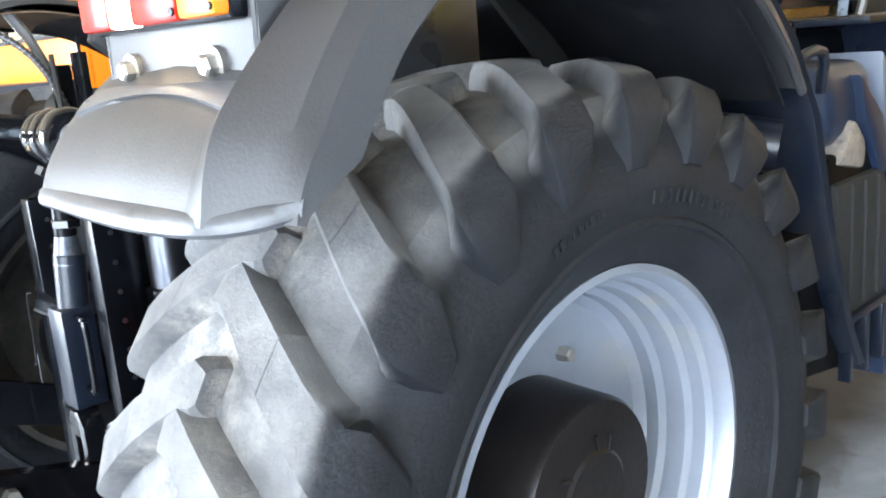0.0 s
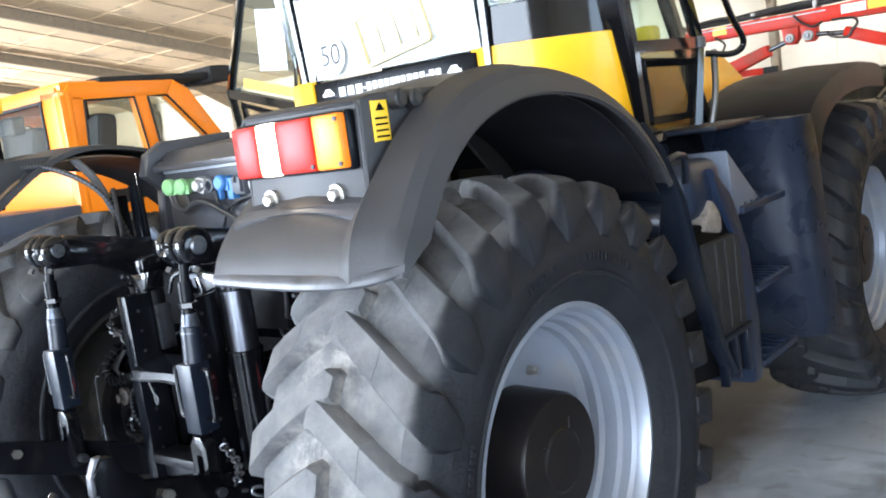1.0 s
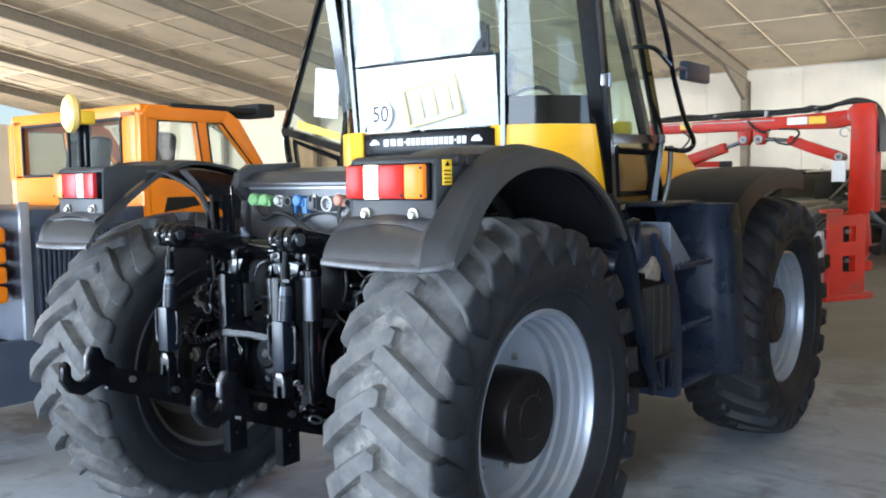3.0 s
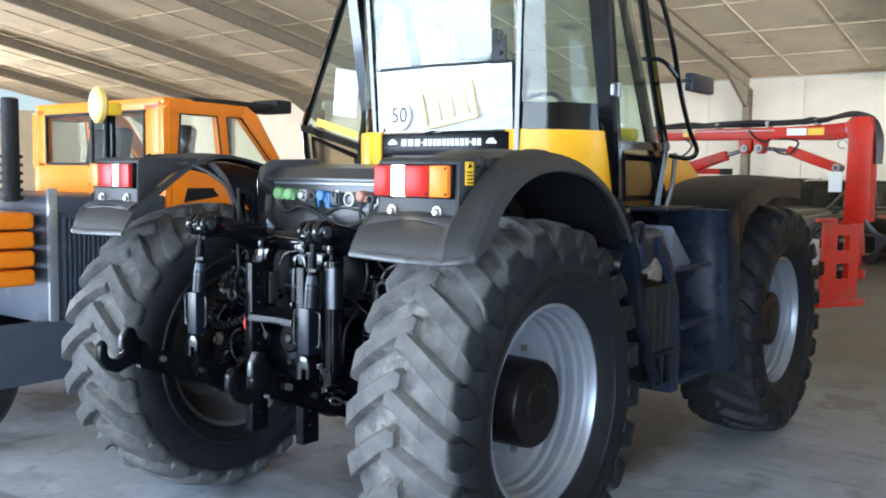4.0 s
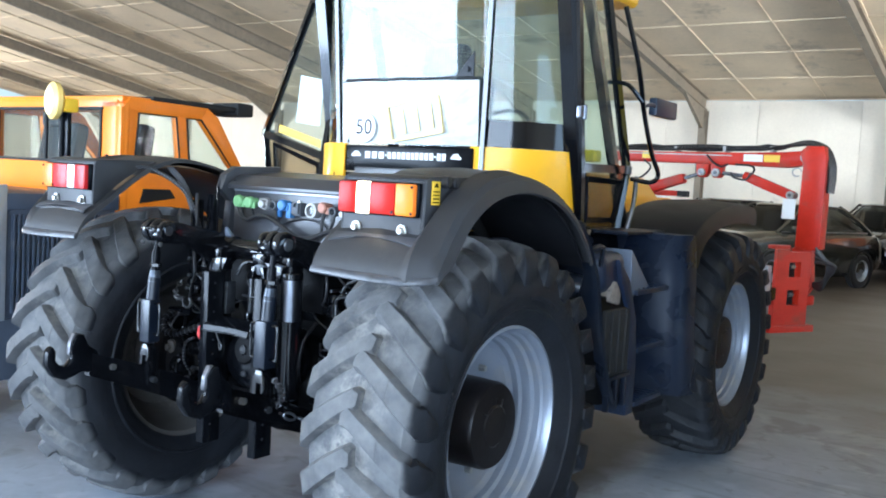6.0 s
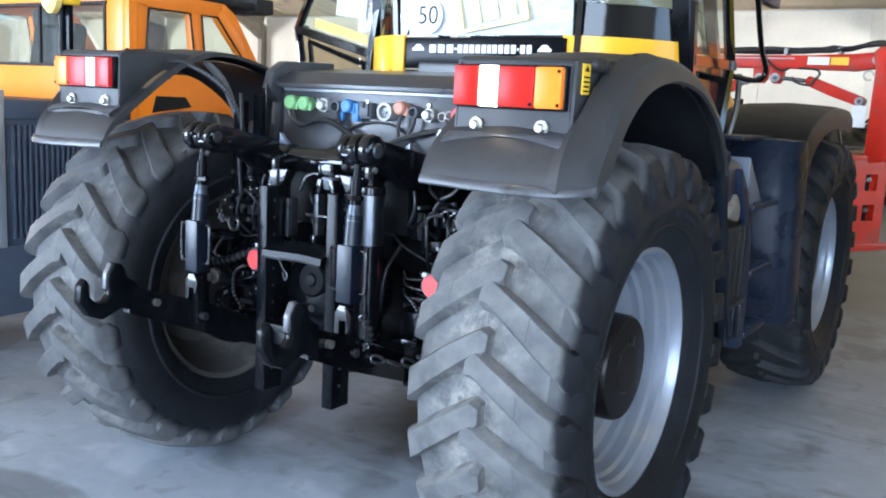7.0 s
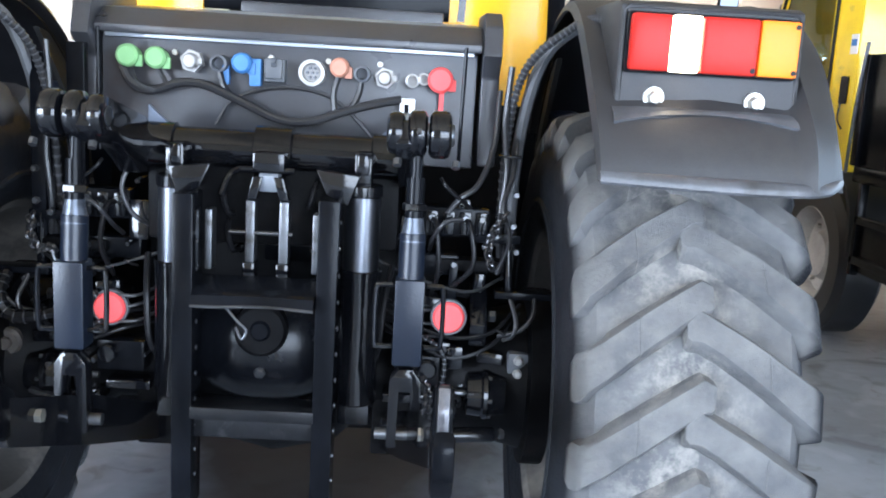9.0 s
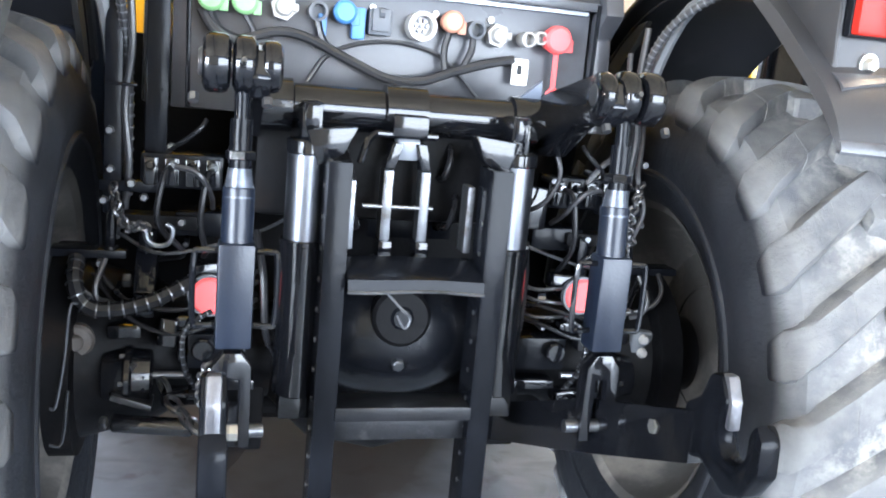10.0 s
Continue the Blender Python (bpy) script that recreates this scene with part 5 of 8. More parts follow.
part("tag_mark", bm, BLACK2, tag)
for x in (0.10, -0.05, -0.30, 0.235):
    bm = bmesh.new()
    cyl(bm, (x, 0.115, 1.55), (x, 0.105, 1.55), 0.008, seg=6)
    part("panel_screw", bm, ZINC, panel)
bm = bmesh.new()
tube(bm, [(-0.43, 0.09, 1.51), (-0.40, 0.08, 1.465), (-0.35, 0.08, 1.45), (-0.27, 0.07, 1.475), (-0.20, 0.07, 1.468), (-0.11, 0.07, 1.43), (-0.01, 0.06, 1.392), (0.07, 0.06, 1.395), (0.14, 0.07, 1.42), (0.22, 0.08, 1.445), (0.295, 0.09, 1.462)], 0.011, 8, 5)
part("wiring_loom", bm, HOSE, panel, "black loom that sags across the panel")
for pts, r in (([(-0.19, 0.10, 1.37), (-0.14, 0.10, 1.44), (-0.03, 0.10, 1.475), (0.08, 0.10, 1.468), (0.15, 0.10, 1.43), (0.22, 0.10, 1.36)], 0.005),
               ([(-0.178, 0.085, 1.51), (-0.165, 0.08, 1.47), (-0.14, 0.075, 1.44)], 0.008), ([(-0.165, 0.08, 1.47), (-0.185, 0.08, 1.45)], 0.007),
               ([(0.133, 0.085, 1.52), (0.12, 0.08, 1.47), (0.125, 0.075, 1.42)], 0.008), ([(0.19, 0.085, 1.51), (0.185, 0.08, 1.47), (0.165, 0.075, 1.43)], 0.008),
               ([(-0.338, 0.085, 1.51), (-0.32, 0.08, 1.48), (-0.31, 0.075, 1.46)], 0.007), ([(-0.41, 0.085, 1.51), (-0.39, 0.08, 1.47), (-0.34, 0.075, 1.45)], 0.008)):
    part("cable", quick(tube, pts, r, 6, 4), HOSE, panel)

# rocker shaft and lift arms
bm = bmesh.new()
lathe(bm, [(-0.335, 0.0), (-0.335, 0.050), (-0.330, 0.056), (-0.240, 0.056), (-0.236, 0.047), (-0.048, 0.047), (-0.044, 0.060), (0.044, 0.060), (0.048, 0.047), (0.236, 0.047), (0.240, 0.056), (0.330, 0.056), (0.335, 0.050), (0.335, 0.0)], 32, (0, -0.09, 1.325))
part("lift_shaft", bm, BLACK, tractor, "glossy black lift rocker shaft")
bm = bmesh.new()
box(bm, (0, -0.02, 1.20), (0.62, 0.16, 0.22), 0.02)
part("lift_housing", bm, GREASE, tractor)
for s in (-1, 1):
    bm = bmesh.new()
    prism(bm, [(-0.02, 1.375), (-0.15, 1.40), (-0.38, 1.445), (-0.46, 1.43), (-0.475, 1.385), (-0.44, 1.35), (-0.30, 1.34), (-0.16, 1.26), (-0.06, 1.255), (-0.02, 1.28)], "x", s * 0.305, s * 0.355, 0.008)
    arm = part("lift_arm", bm, BLACK, tractor, "glossy black lift arm")
    for x0, x1, r in ((0.286, 0.322, 0.044), (0.372, 0.418, 0.050)):
        part("arm_eye", quick(lathe, [(s * x0, 0.0), (s * x0, r - 0.012), (s * (x0 + 0.005), r - 0.003), (s * (x0 + 0.012), r), (s * (x1 - 0.012), r), (s * (x1 - 0.005), r - 0.003), (s * x1, r - 0.012), (s * x1, 0.0)], 32, (0, -0.43, 1.405)), BLACK, arm)
    part("arm_eye", quick(lathe, [(s * 0.328, 0.0), (s * 0.328, 0.036), (s * 0.334, 0.046), (s * 0.340, 0.049), (s * 0.358, 0.049), (s * 0.364, 0.046), (s * 0.369, 0.036), (s * 0.369, 0.0)], 32, (0, -0.43, 1.405)), BLACK, arm)
    part("pin_collar", quick(cyl, (s * 0.285, -0.43, 1.405), (s * 0.425, -0.43, 1.405), 0.024, seg=20, chamfer=0.004), STEEL, arm, "worn steel pin")
    for x in (0.31, 0.43):
        part("grease_bolt", quick(cyl, (s * x, -0.45, 1.352), (s * x, -0.458, 1.340), 0.009, seg=6), STEEL, arm)
    # gusset plate
    bm = bmesh.new()
    prism(bm, [(s * 0.22, 1.345), (s * 0.305, 1.345), (s * 0.305, 1.42)], "y", -0.10, -0.085)
    part("gusset", bm, EDGEBLUE, arm)
    # lift rod with levelling box and fork
    X = 0.350
    bm = bmesh.new()
    cyl(bm, (s * X, -0.435, 1.375), (s * X, -0.445, 1.29), 0.013, seg=14)
    cyl(bm, (s * X, -0.443, 1.315), (s * X, -0.447, 1.232), 0.019, seg=18)
    rod = part("lift_rod", bm, BLACK2, tractor, "black adjustable lift rod")
    part("lower_sleeve", quick(cyl, (s * X, -0.447, 1.20), (s * X, -0.456, 1.09), 0.0275, seg=20, chamfer=0.002), BLUEDARK, rod)
    bm = bmesh.new()
    cyl(bm, (s * X, -0.446, 1.232), (s * X, -0.449, 1.182), 0.020, 0.0275, 20)
    part("worn_sleeve", bm, SLEEVE, rod, "pale worn sleeve")
    bm = bmesh.new()
    box(bm, (s * X, -0.462, 1.015), (0.062, 0.06, 0.185), 0.006)
    part("levelling_box", bm, BLUEDARK, rod)
    for d in (-1, 1):
        bm = bmesh.new()
        x0, x1 = X + d * 0.03, X + d * 0.070
        tube(bm, [(s * x0, -0.466, 1.092), (s * (x1 - d * 0.012), -0.47, 1.092), (s * x1, -0.47, 1.080), (s * x1, -0.47, 0.972), (s * (x1 - d * 0.012), -0.47, 0.960), (s * x0, -0.466, 0.960)], 0.0056, 8, 6)
        part("loop_handle", bm, BLACK, rod)
    bm = bmesh.new()
    prism(bm, [(s * (X - 0.035), 0.74), (s * (X - 0.033), 0.89), (s * (X - 0.015), 0.915), (s * (X + 0.015), 0.915), (s * (X + 0.033), 0.89), (s * (X + 0.035), 0.74), (s * (X + 0.014), 0.74), (s * (X + 0.012), 0.865), (s * (X - 0.012), 0.865), (s * (X - 0.014), 0.74)], "y", -0.49, -0.45, 0.003)
    part("fork", bm, BLACK, rod)
    bm = bmesh.new()
    cyl(bm, (s * (X - 0.06), -0.47, 0.765), (s * (X + 0.05), -0.47, 0.765), 0.013, seg=12)
    part("fork_pin", bm, STEEL, rod)
    # lower link with its claw
    bm = bmesh.new()
    EX = 0.428 if s > 0 else 0.388
    ry = [(-0.02, 0.54), (-0.42, 0.685), (-0.74, 0.810), (-0.74, 0.905), (-0.42, 0.80), (-0.02, 0.635)]
    vs = []
    for off in (-0.016, 0.016):
        vs.append([bm.verts.new((s * (0.30 + (EX - 0.30) * ((-0.02 - y) / 0.78)) + off, y, z)) for y, z in ry])
    bm.faces.new(vs[0])
    bm.faces.new(vs[1][::-1])
    for i in range(6):
        j = (i + 1) % 6
        bm.faces.new((vs[0][i], vs[1][i], vs[1][j], vs[0][j]))
    link = part("lower_link", bm, BLACK, tractor, "black lower link arm with a hook end")
    bm = bmesh.new()
    claw = [(-0.72, 0.80), (-0.80, 0.835), (-0.90, 0.80), (-0.965, 0.825), (-1.005, 0.885), (-1.0, 0.955), (-0.975, 0.985), (-0.955, 0.955), (-0.955, 0.905), (-0.925, 0.875), (-0.885, 0.875),
            (-0.862, 0.905), (-0.87, 0.985), (-0.84, 1.03), (-0.80, 1.025), (-0.775, 0.965), (-0.72, 0.93)]
    claw = [(-0.70 + (y + 0.72) * 0.80, 0.868 + (z - 0.88) * 0.80) for y, z in claw]
    prism(bm, claw, "x", s * (EX - 0.024), s * (EX + 0.014), 0.011)
    part("claw", bm, BLACK2, link, "black claw hook")
    bm = bmesh.new()
    prism(bm, [(-0.828, 0.904), (-0.825, 0.952), (-0.806, 0.990), (-0.786, 0.990), (-0.806, 0.952), (-0.814, 0.904)], "x", s * (EX - 0.016), s * (EX + 0.006), 0.006)
    part("claw_latch", bm, WORN, link, "scuffed steel latch")
    bm = bmesh.new()
    cyl(bm, (s * (EX - 0.018) - 0.028, -0.64, 0.835), (s * (EX - 0.018) + 0.028, -0.64, 0.835), 0.014, seg=6)
    part("link_bolt", bm, ZINC, link)
    # stabiliser chain
    bm = bmesh.new()
    for k in range(7):
        f = k / 6
        c = Vector((s * (0.36 + 0.14 * f), -0.40 + 0.34 * f, 0.74 - 0.05 * math.sin(f * math.pi)))
        rot = Euler((radians(90 * (k % 2)), radians(20), radians(60 * s)))
        pts = [c + rot.to_matrix() @ Vector((0.026 * math.cos(t), 0.013 * math.sin(t), 0)) for t in [i * math.pi / 5 for i in range(11)]]
        tube(bm, pts, 0.0055, 6, 0)
    part("check_chain", bm, STEEL, tractor, "worn steel check chain")
    # assist ram
    RX = 0.226 if s > 0 else 0.208
    bm = bmesh.new()
    cyl(bm, (s * RX, -0.20, 1.06), (s * RX, -0.20, 0.735), 0.050, seg=32, chamfer=0.004)
    box(bm, (s * RX, -0.20, 0.715), (0.075, 0.07, 0.06), 0.008)
    ram = part("lift_ram", bm, BLACK, tractor, "black hydraulic ram with polished rod")
    bm = bmesh.new()
    cyl(bm, (s * RX, -0.20, 1.055), (s * RX, -0.20, 1.24), 0.043, seg=32)
    part("piston_rod", bm, CHROME, ram, "polished steel piston rod")
    bm = bmesh.new()
    cyl(bm, (s * RX, -0.20, 1.052), (s * RX, -0.20, 1.066), 0.052, seg=28, chamfer=0.003)
    part("gland", bm, BLACK, ram)
    bm = bmesh.new()
    cyl(bm, (s * RX, -0.20, 1.238), (s * RX, -0.20, 1.268), 0.047, seg=24, chamfer=0.004)
    box(bm, (s * RX, -0.19, 1.30), (0.042, 0.07, 0.085), 0.008)
    box(bm, (s * RX, -0.15, 1.315), (0.03, 0.16, 0.05), 0.008)
    part("rod_eye", bm, BLACK, ram)
    # hitch ladder rails
    bm = bmesh.new()
    prism(bm, [(s * 0.138, -0.331), (s * 0.184, -0.331), (s * 0.184, -0.24), (s * 0.172, -0.24), (s * 0.172, -0.318), (s * 0.150, -0.318), (s * 0.150, -0.24), (s * 0.138, -0.24)], "z", 0.49, 1.24, 0.003)
    rail = part("hitch_rail", bm, BLACK2, tractor, "black hitch ladder rail with pin holes")
    for k in range(11):
        for x0, x1 in ((0.181, 0.187), (0.141, 0.136)):
            part("rail_pin", quick(cyl, (s * x0, -0.295, 1.19 - 0.062 * k), (s * x1, -0.295, 1.19 - 0.062 * k), 0.0055, seg=8), STEEL, rail)
    bm = bmesh.new()
    prism(bm, [(s * 0.12, 1.30), (s * 0.22, 1.29), (s * 0.195, 1.22), (s * 0.145, 1.245)], "y", -0.25, -0.2, 0.004)
    part("rail_gusset", bm, BLACK, rail)
    bm = bmesh.new()
    box(bm, (s * 0.124, -0.22, 1.125), (0.016, 0.05, 0.14), 0.003)
    part("guide_plate", bm, STEEL, tractor, "worn bright guide plate")
    # top link fork
    bm = bmesh.new()
    box(bm, (s * 0.040, -0.165, 1.135), (0.022, 0.04, 0.155), 0.004)
    part("top_link_bar", bm, STEEL, tractor, "worn bright top link bar")
    bm = bmesh.new()
    prism(bm, [(s * 0.05, 1.215), (s * 0.028, 1.215), (s * 0.012, 1.27), (s * 0.036, 1.27)], "y", -0.185, -0.145, 0.003)
    part("top_link_fork", bm, BLACK, tractor)
    part("top_link_foot", quick(box, (s * 0.040, -0.17, 1.045), (0.03, 0.06, 0.04), 0.006), BLACK, tractor)

bm = bmesh.new()
box(bm, (0, -0.15, 1.262), (0.046, 0.05, 0.045), 0.005, (25, 0, 0))
part("top_link_head", bm, EDGE, tractor, "bright top link head plate")
bm = bmesh.new()
box(bm, (0, -0.13, 1.305), (0.075, 0.11, 0.045), 0.006)
cyl(bm, (-0.07, -0.17, 1.285), (0.06, -0.17, 1.285), 0.008, seg=10)
tube(bm, [(-0.07, -0.17, 1.285), (-0.09, -0.19, 1.27), (-0.105, -0.2, 1.225)], 0.008, 8, 3)
part("top_link_bracket", bm, BLACK, tractor)
bm = bmesh.new()
cyl(bm, (-0.09, -0.18, 1.135), (0.06, -0.18, 1.135), 0.005, seg=10)
part("cross_pin", bm, CHAIN0, tractor)
bm = bmesh.new()
sheet(bm, [[(x, y, z + dz * math.sin(x * 23 + 1)) for x in (-0.136, -0.08, -0.02, 0.04, 0.09, 0.136)] for y, z, dz in ((-0.25, 1.045, 0), (-0.335, 1.028, 0.001), (-0.352, 1.020, 0.002), (-0.358, 0.998, 0.003))], 0.007)
plate = part("hitch_plate", bm, BLACK2, tractor, "black steel plate with a scuffed edge between the rails")
part("scuffed_edge", quick(tube, [(x, -0.359, 0.997 + 0.003 * math.sin(x * 23 + 1)) for x in (-0.136, -0.08, -0.02, 0.04, 0.09, 0.136)], 0.0035, 6, 3), STEEL, plate)
bm = bmesh.new()
tube(bm, [(-0.06, -0.35, 0.995), (-0.03, -0.36, 0.965), (-0.01, -0.36, 0.945), (-0.02, -0.36, 0.925), (-0.035, -0.355, 0.95)], 0.003, 6, 4)
part("wire_clip", bm, STEEL, tractor)
bm = bmesh.new()
box(bm, (0, -0.29, 0.735), (0.284, 0.09, 0.03), 0.005)
box(bm, (0, -0.275, 0.69), (0.284, 0.05, 0.05), 0.005)
part("hitch_beam", bm, SCUFF_DARK, tractor, "worn steel crossbeam of the hitch")
bm = bmesh.new()
bmesh.ops.create_uvsphere(bm, u_segments=40, v_segments=24, radius=1.0, matrix=Matrix.Translation((0.0, -0.09, 0.85)) @ Matrix.Diagonal((0.225, 0.15, 0.16, 1)))
bulge = part("axle_cover", bm, COVER, tractor, "smooth black axle cover")
for r, y, m in ((0.070, -0.244, GREASE), (0.030, -0.250, BLACK2)):
    bm = bmesh.new()
    cyl(bm, (0, y + 0.12, 0.902), (0, y, 0.912), r, r * 0.9, 32, 0.008)
    part("cast_boss", bm, m, bulge)
part("drain_plug", quick(cyl, (0, -0.225, 0.81), (0, -0.245, 0.805), 0.014, seg=6, chamfer=0.003), STEEL, bulge)
for x, y, z in ((-0.390, -0.12, 0.92), (0.446, -0.12, 0.94)):
    bm = bmesh.new()
    cyl(bm, (x, y, z), (x, y - 0.022, z), 0.041, 0.039, 28, 0.005)
    dot = part("red_cap", bm, CAP_RED, tractor, "round red plastic cap")
    bm = bmesh.new()
    cyl(bm, (x, y + 0.004, z), (x, y - 0.012, z), 0.045, seg=28)
    part("cap_ring", bm, CAP_GREY, dot)
    bm = bmesh.new()
    box(bm, (x, y + 0.07, z), (0.045, 0.14, 0.06), 0.01)
    part("coupling_block", bm, BLACK2, tractor)

# hoses, brackets and small iron behind the linkage
def hose(pts, r, name="hydraulic_hose", material=None, k=6):
    return part(name, quick(tube, pts, r, 8, k), material or HOSE, tractor)


def ribbed_hose(pts, r, name, step=0.012):
    """A hose with raised rings along it."""
    ob = hose(pts, r, name, HOSE_GLOSS)
    path = smooth_path(pts, 12)
    bm = bmesh.new()
    run = 0.0
    for a, b in zip(path, path[1:]):
        run += (b - a).length
        if run > step:
            run = 0.0
            d = (b - a).normalized() * 0.0016
            cyl(bm, a - d, a + d, r * 1.07, seg=14)
    tagged(part("hose_winding", bm, STEEL, ob), kind="stuff")
    return ob


def chain(pts, name, label):
    """Steel links threaded along a line, each one turned against the next."""
    path = smooth_path(pts, 4)
    holder = None
    for k, (a, b) in enumerate(zip(path, path[1:])):
        c, d = (a + b) / 2, (b - a)
        u = d.normalized()
        v = u.orthogonal().normalized()
        w = u.cross(v)
        if k % 2:
            v, w = w, v
        ring = [c + u * (d.length * 0.62) * math.cos(t) + v * 0.010 * math.sin(t) for t in [i * math.pi / 5 for i in range(11)]]
        link_ob = part(name if holder is None else "chain_link", quick(tube, ring, 0.0042, 6, 0), CHAIN, tractor if holder is None else holder, label if holder is None else "")
        holder = holder or link_ob


DUSTY_IRON = mat("dusty_brown_iron", (0.055, 0.046, 0.040), 0.5, metal=0.2, var=0.35, bump=0.3, dirt=(0.11, 0.095, 0.08), dirt_amt=0.4, dirt_scale=14)
for s in (-1, 1):
    # stays beside the coupling panel with their loom
    if s < 0:
        part("panel_stay", quick(box, (s * 0.595, -0.02, 1.30), (0.036, 0.05, 0.46), 0.005), BLACK2, tractor, "upright black stay")
        part("panel_stay", quick(box, (s * 0.512, 0.0, 1.37), (0.046, 0.03, 0.38), 0.005), BLACK2, tractor)
    else:
        hose([(0.545, -0.02, 1.50), (0.535, -0.06, 1.36), (0.50, -0.10, 1.27), (0.46, -0.12, 1.24), (0.43, -0.12, 1.20)], 0.007)
        hose([(0.60, 0.0, 1.42), (0.59, -0.05, 1.30), (0.565, -0.10, 1.22), (0.585, -0.11, 1.14), (0.56, -0.10, 1.05)], 0.006)
    part("thin_rod", quick(cyl, (s * 0.454, -0.02, 1.60), (s * 0.450, -0.02, 1.30), 0.005, seg=8), BLACK2, tractor)
    hose([(s * 0.568, -0.05, 1.56), (s * 0.560, -0.05, 1.42), (s * 0.572, -0.05, 1.30), (s * 0.562, -0.05, 1.18), (s * 0.57, -0.03, 1.08)], 0.008)
    part("cable_tie", quick(box, (s * 0.578, -0.05, 1.34), (0.060, 0.03, 0.007), 0.002), BLACK2, tractor)
    for x, y, z in ((0.600, -0.045, 1.245), (0.598, -0.045, 1.165), (0.555, -0.06, 1.14), (0.53, -0.05, 1.11), (0.452, -0.10, 1.07), (0.61, -0.045, 1.10), (0.478, -0.06, 1.22)):
        part("hexagon_bolt", quick(cyl, (s * x, y, z), (s * x, y - 0.018, z), 0.009, seg=6, chamfer=0.002), STEEL, tractor)
    part("stay_plate", quick(box, (s * 0.56, -0.03, 1.13), (0.12, 0.04, 0.024), 0.004), BLACK2, tractor)
    part("stay_plate", quick(box, (s * 0.50, -0.04, 1.06), (0.16, 0.06, 0.03), 0.005), GREASE, tractor)
    part("valve_block", quick(box, (s * 0.402, -0.01, 1.056), (0.13, 0.09, 0.054), 0.008), BLACK2, tractor, "black valve block")
    hose([(s * 0.341, -0.12, 1.276), (s * 0.356, -0.13, 1.24), (s * 0.358, -0.13, 1.205), (s * 0.340, -0.12, 1.16), (s * 0.316, -0.10, 1.134), (s * 0.30, -0.02, 1.11)], 0.006)
    hose([(s * 0.467, -0.12, 1.186), (s * 0.435, -0.13, 1.182), (s * 0.412, -0.13, 1.165), (s * 0.394, -0.10, 1.125), (s * 0.39, -0.03, 1.09)], 0.006)
    hose([(s * 0.409, -0.12, 1.285), (s * 0.420, -0.13, 1.268), (s * 0.445, -0.13, 1.245), (s * 0.470, -0.11, 1.225), (s * 0.49, -0.02, 1.20)], 0.005, "steel_pipe", HOSE_GLOSS)
    for (z0, z1) in ((0.955, 0.954), (0.931, 0.913), (0.891, 0.883)):
        hose([(s * 0.29, -0.08, z0 + 0.01), (s * 0.330, -0.12, z0 - 0.004), (s * 0.38, -0.13, (z0 + z1) / 2), (s * 0.43, -0.10, z1)], 0.0045)
    ribbed_hose([(s * 0.385, -0.19, 0.904), (s * 0.42, -0.20, 0.885), (s * 0.440, -0.20, 0.85), (s * 0.436, -0.20, 0.79), (s * 0.411, -0.18, 0.732)], 0.006, "armoured_hose")
    part("pump_block", quick(box, (s * 0.373, -0.06, 0.79), (0.12, 0.10, 0.08), 0.010), BLACK2, tractor, "black pump block")
    part("pump_head", quick(cyl, (s * 0.40, -0.11, 0.80), (s * 0.40, -0.135, 0.80), 0.024, seg=18, chamfer=0.004), BLACK, tractor)
    part("pump_flange", quick(box, (s * 0.345, -0.10, 0.725), (0.11, 0.08, 0.022), 0.004), BLACK, tractor)
    part("pump_flange", quick(box, (s * 0.43, -0.09, 0.855), (0.05, 0.06, 0.03), 0.006), BLACK, tractor)
    part("cross_bracket", quick(box, (s * 0.636, -0.05, 0.99), (0.15, 0.06, 0.018), 0.004), BLACK2, tractor)
    hose([(s * 0.587, -0.11, 0.884), (s * 0.607, -0.13, 0.90), (s * 0.615, -0.13, 0.935), (s * 0.600, -0.10, 0.985)], 0.006)
    hose([(s * 0.575, -0.10, 0.89), (s * 0.625, -0.13, 0.915), (s * 0.655, -0.12, 0.95), (s * 0.663, -0.08, 0.985)], 0.0055)
    part("link_bracket", quick(prism, [(-0.02, 0.52), (-0.02, 0.70), (0.10, 0.74), (0.12, 0.52)], "x", s * 0.26, s * 0.36, 0.01), GREASE, tractor)
    part("drag_link", quick(cyl, (s * 0.575, -0.17, 0.655), (s * 0.415, -0.20, 0.655), 0.019, seg=16, chamfer=0.004), BLACK, tractor, "black stabiliser link")
    part("link_nut", quick(cyl, (s * 0.585, -0.168, 0.655), (s * 0.60, -0.165, 0.655), 0.014, seg=6, chamfer=0.003), STEEL, tractor)
    chain([(s * 0.385, -0.44, 0.88), (s * 0.40, -0.42, 0.84), (s * 0.398, -0.41, 0.80), (s * 0.385, -0.42, 0.765)], "check_chain", "short steel check chain")

# differences between the two sides
ribbed_hose([(-0.655, -0.10, 0.985), (-0.652, -0.15, 0.945), (-0.634, -0.16, 0.906), (-0.590, -0.16, 0.893), (-0.506, -0.15, 0.910), (-0.420, -0.12, 0.950)], 0.0165, "spiral_hose", 0.022)
part("dusty_joint", quick(cyl, (-0.655, -0.02, 0.81), (-0.652, -0.12, 0.812), 0.036, seg=20, chamfer=0.006), DUSTY_IRON, tractor, "dusty brown iron joint")
part("joint_cap", quick(cyl, (-0.652, -0.118, 0.812), (-0.652, -0.135, 0.812), 0.016, seg=14, chamfer=0.003), DUSTY_IRON, tractor)
part("joint_yoke", quick(box, (-0.655, -0.06, 0.745), (0.075, 0.07, 0.05), 0.012), DUSTY_IRON, tractor)
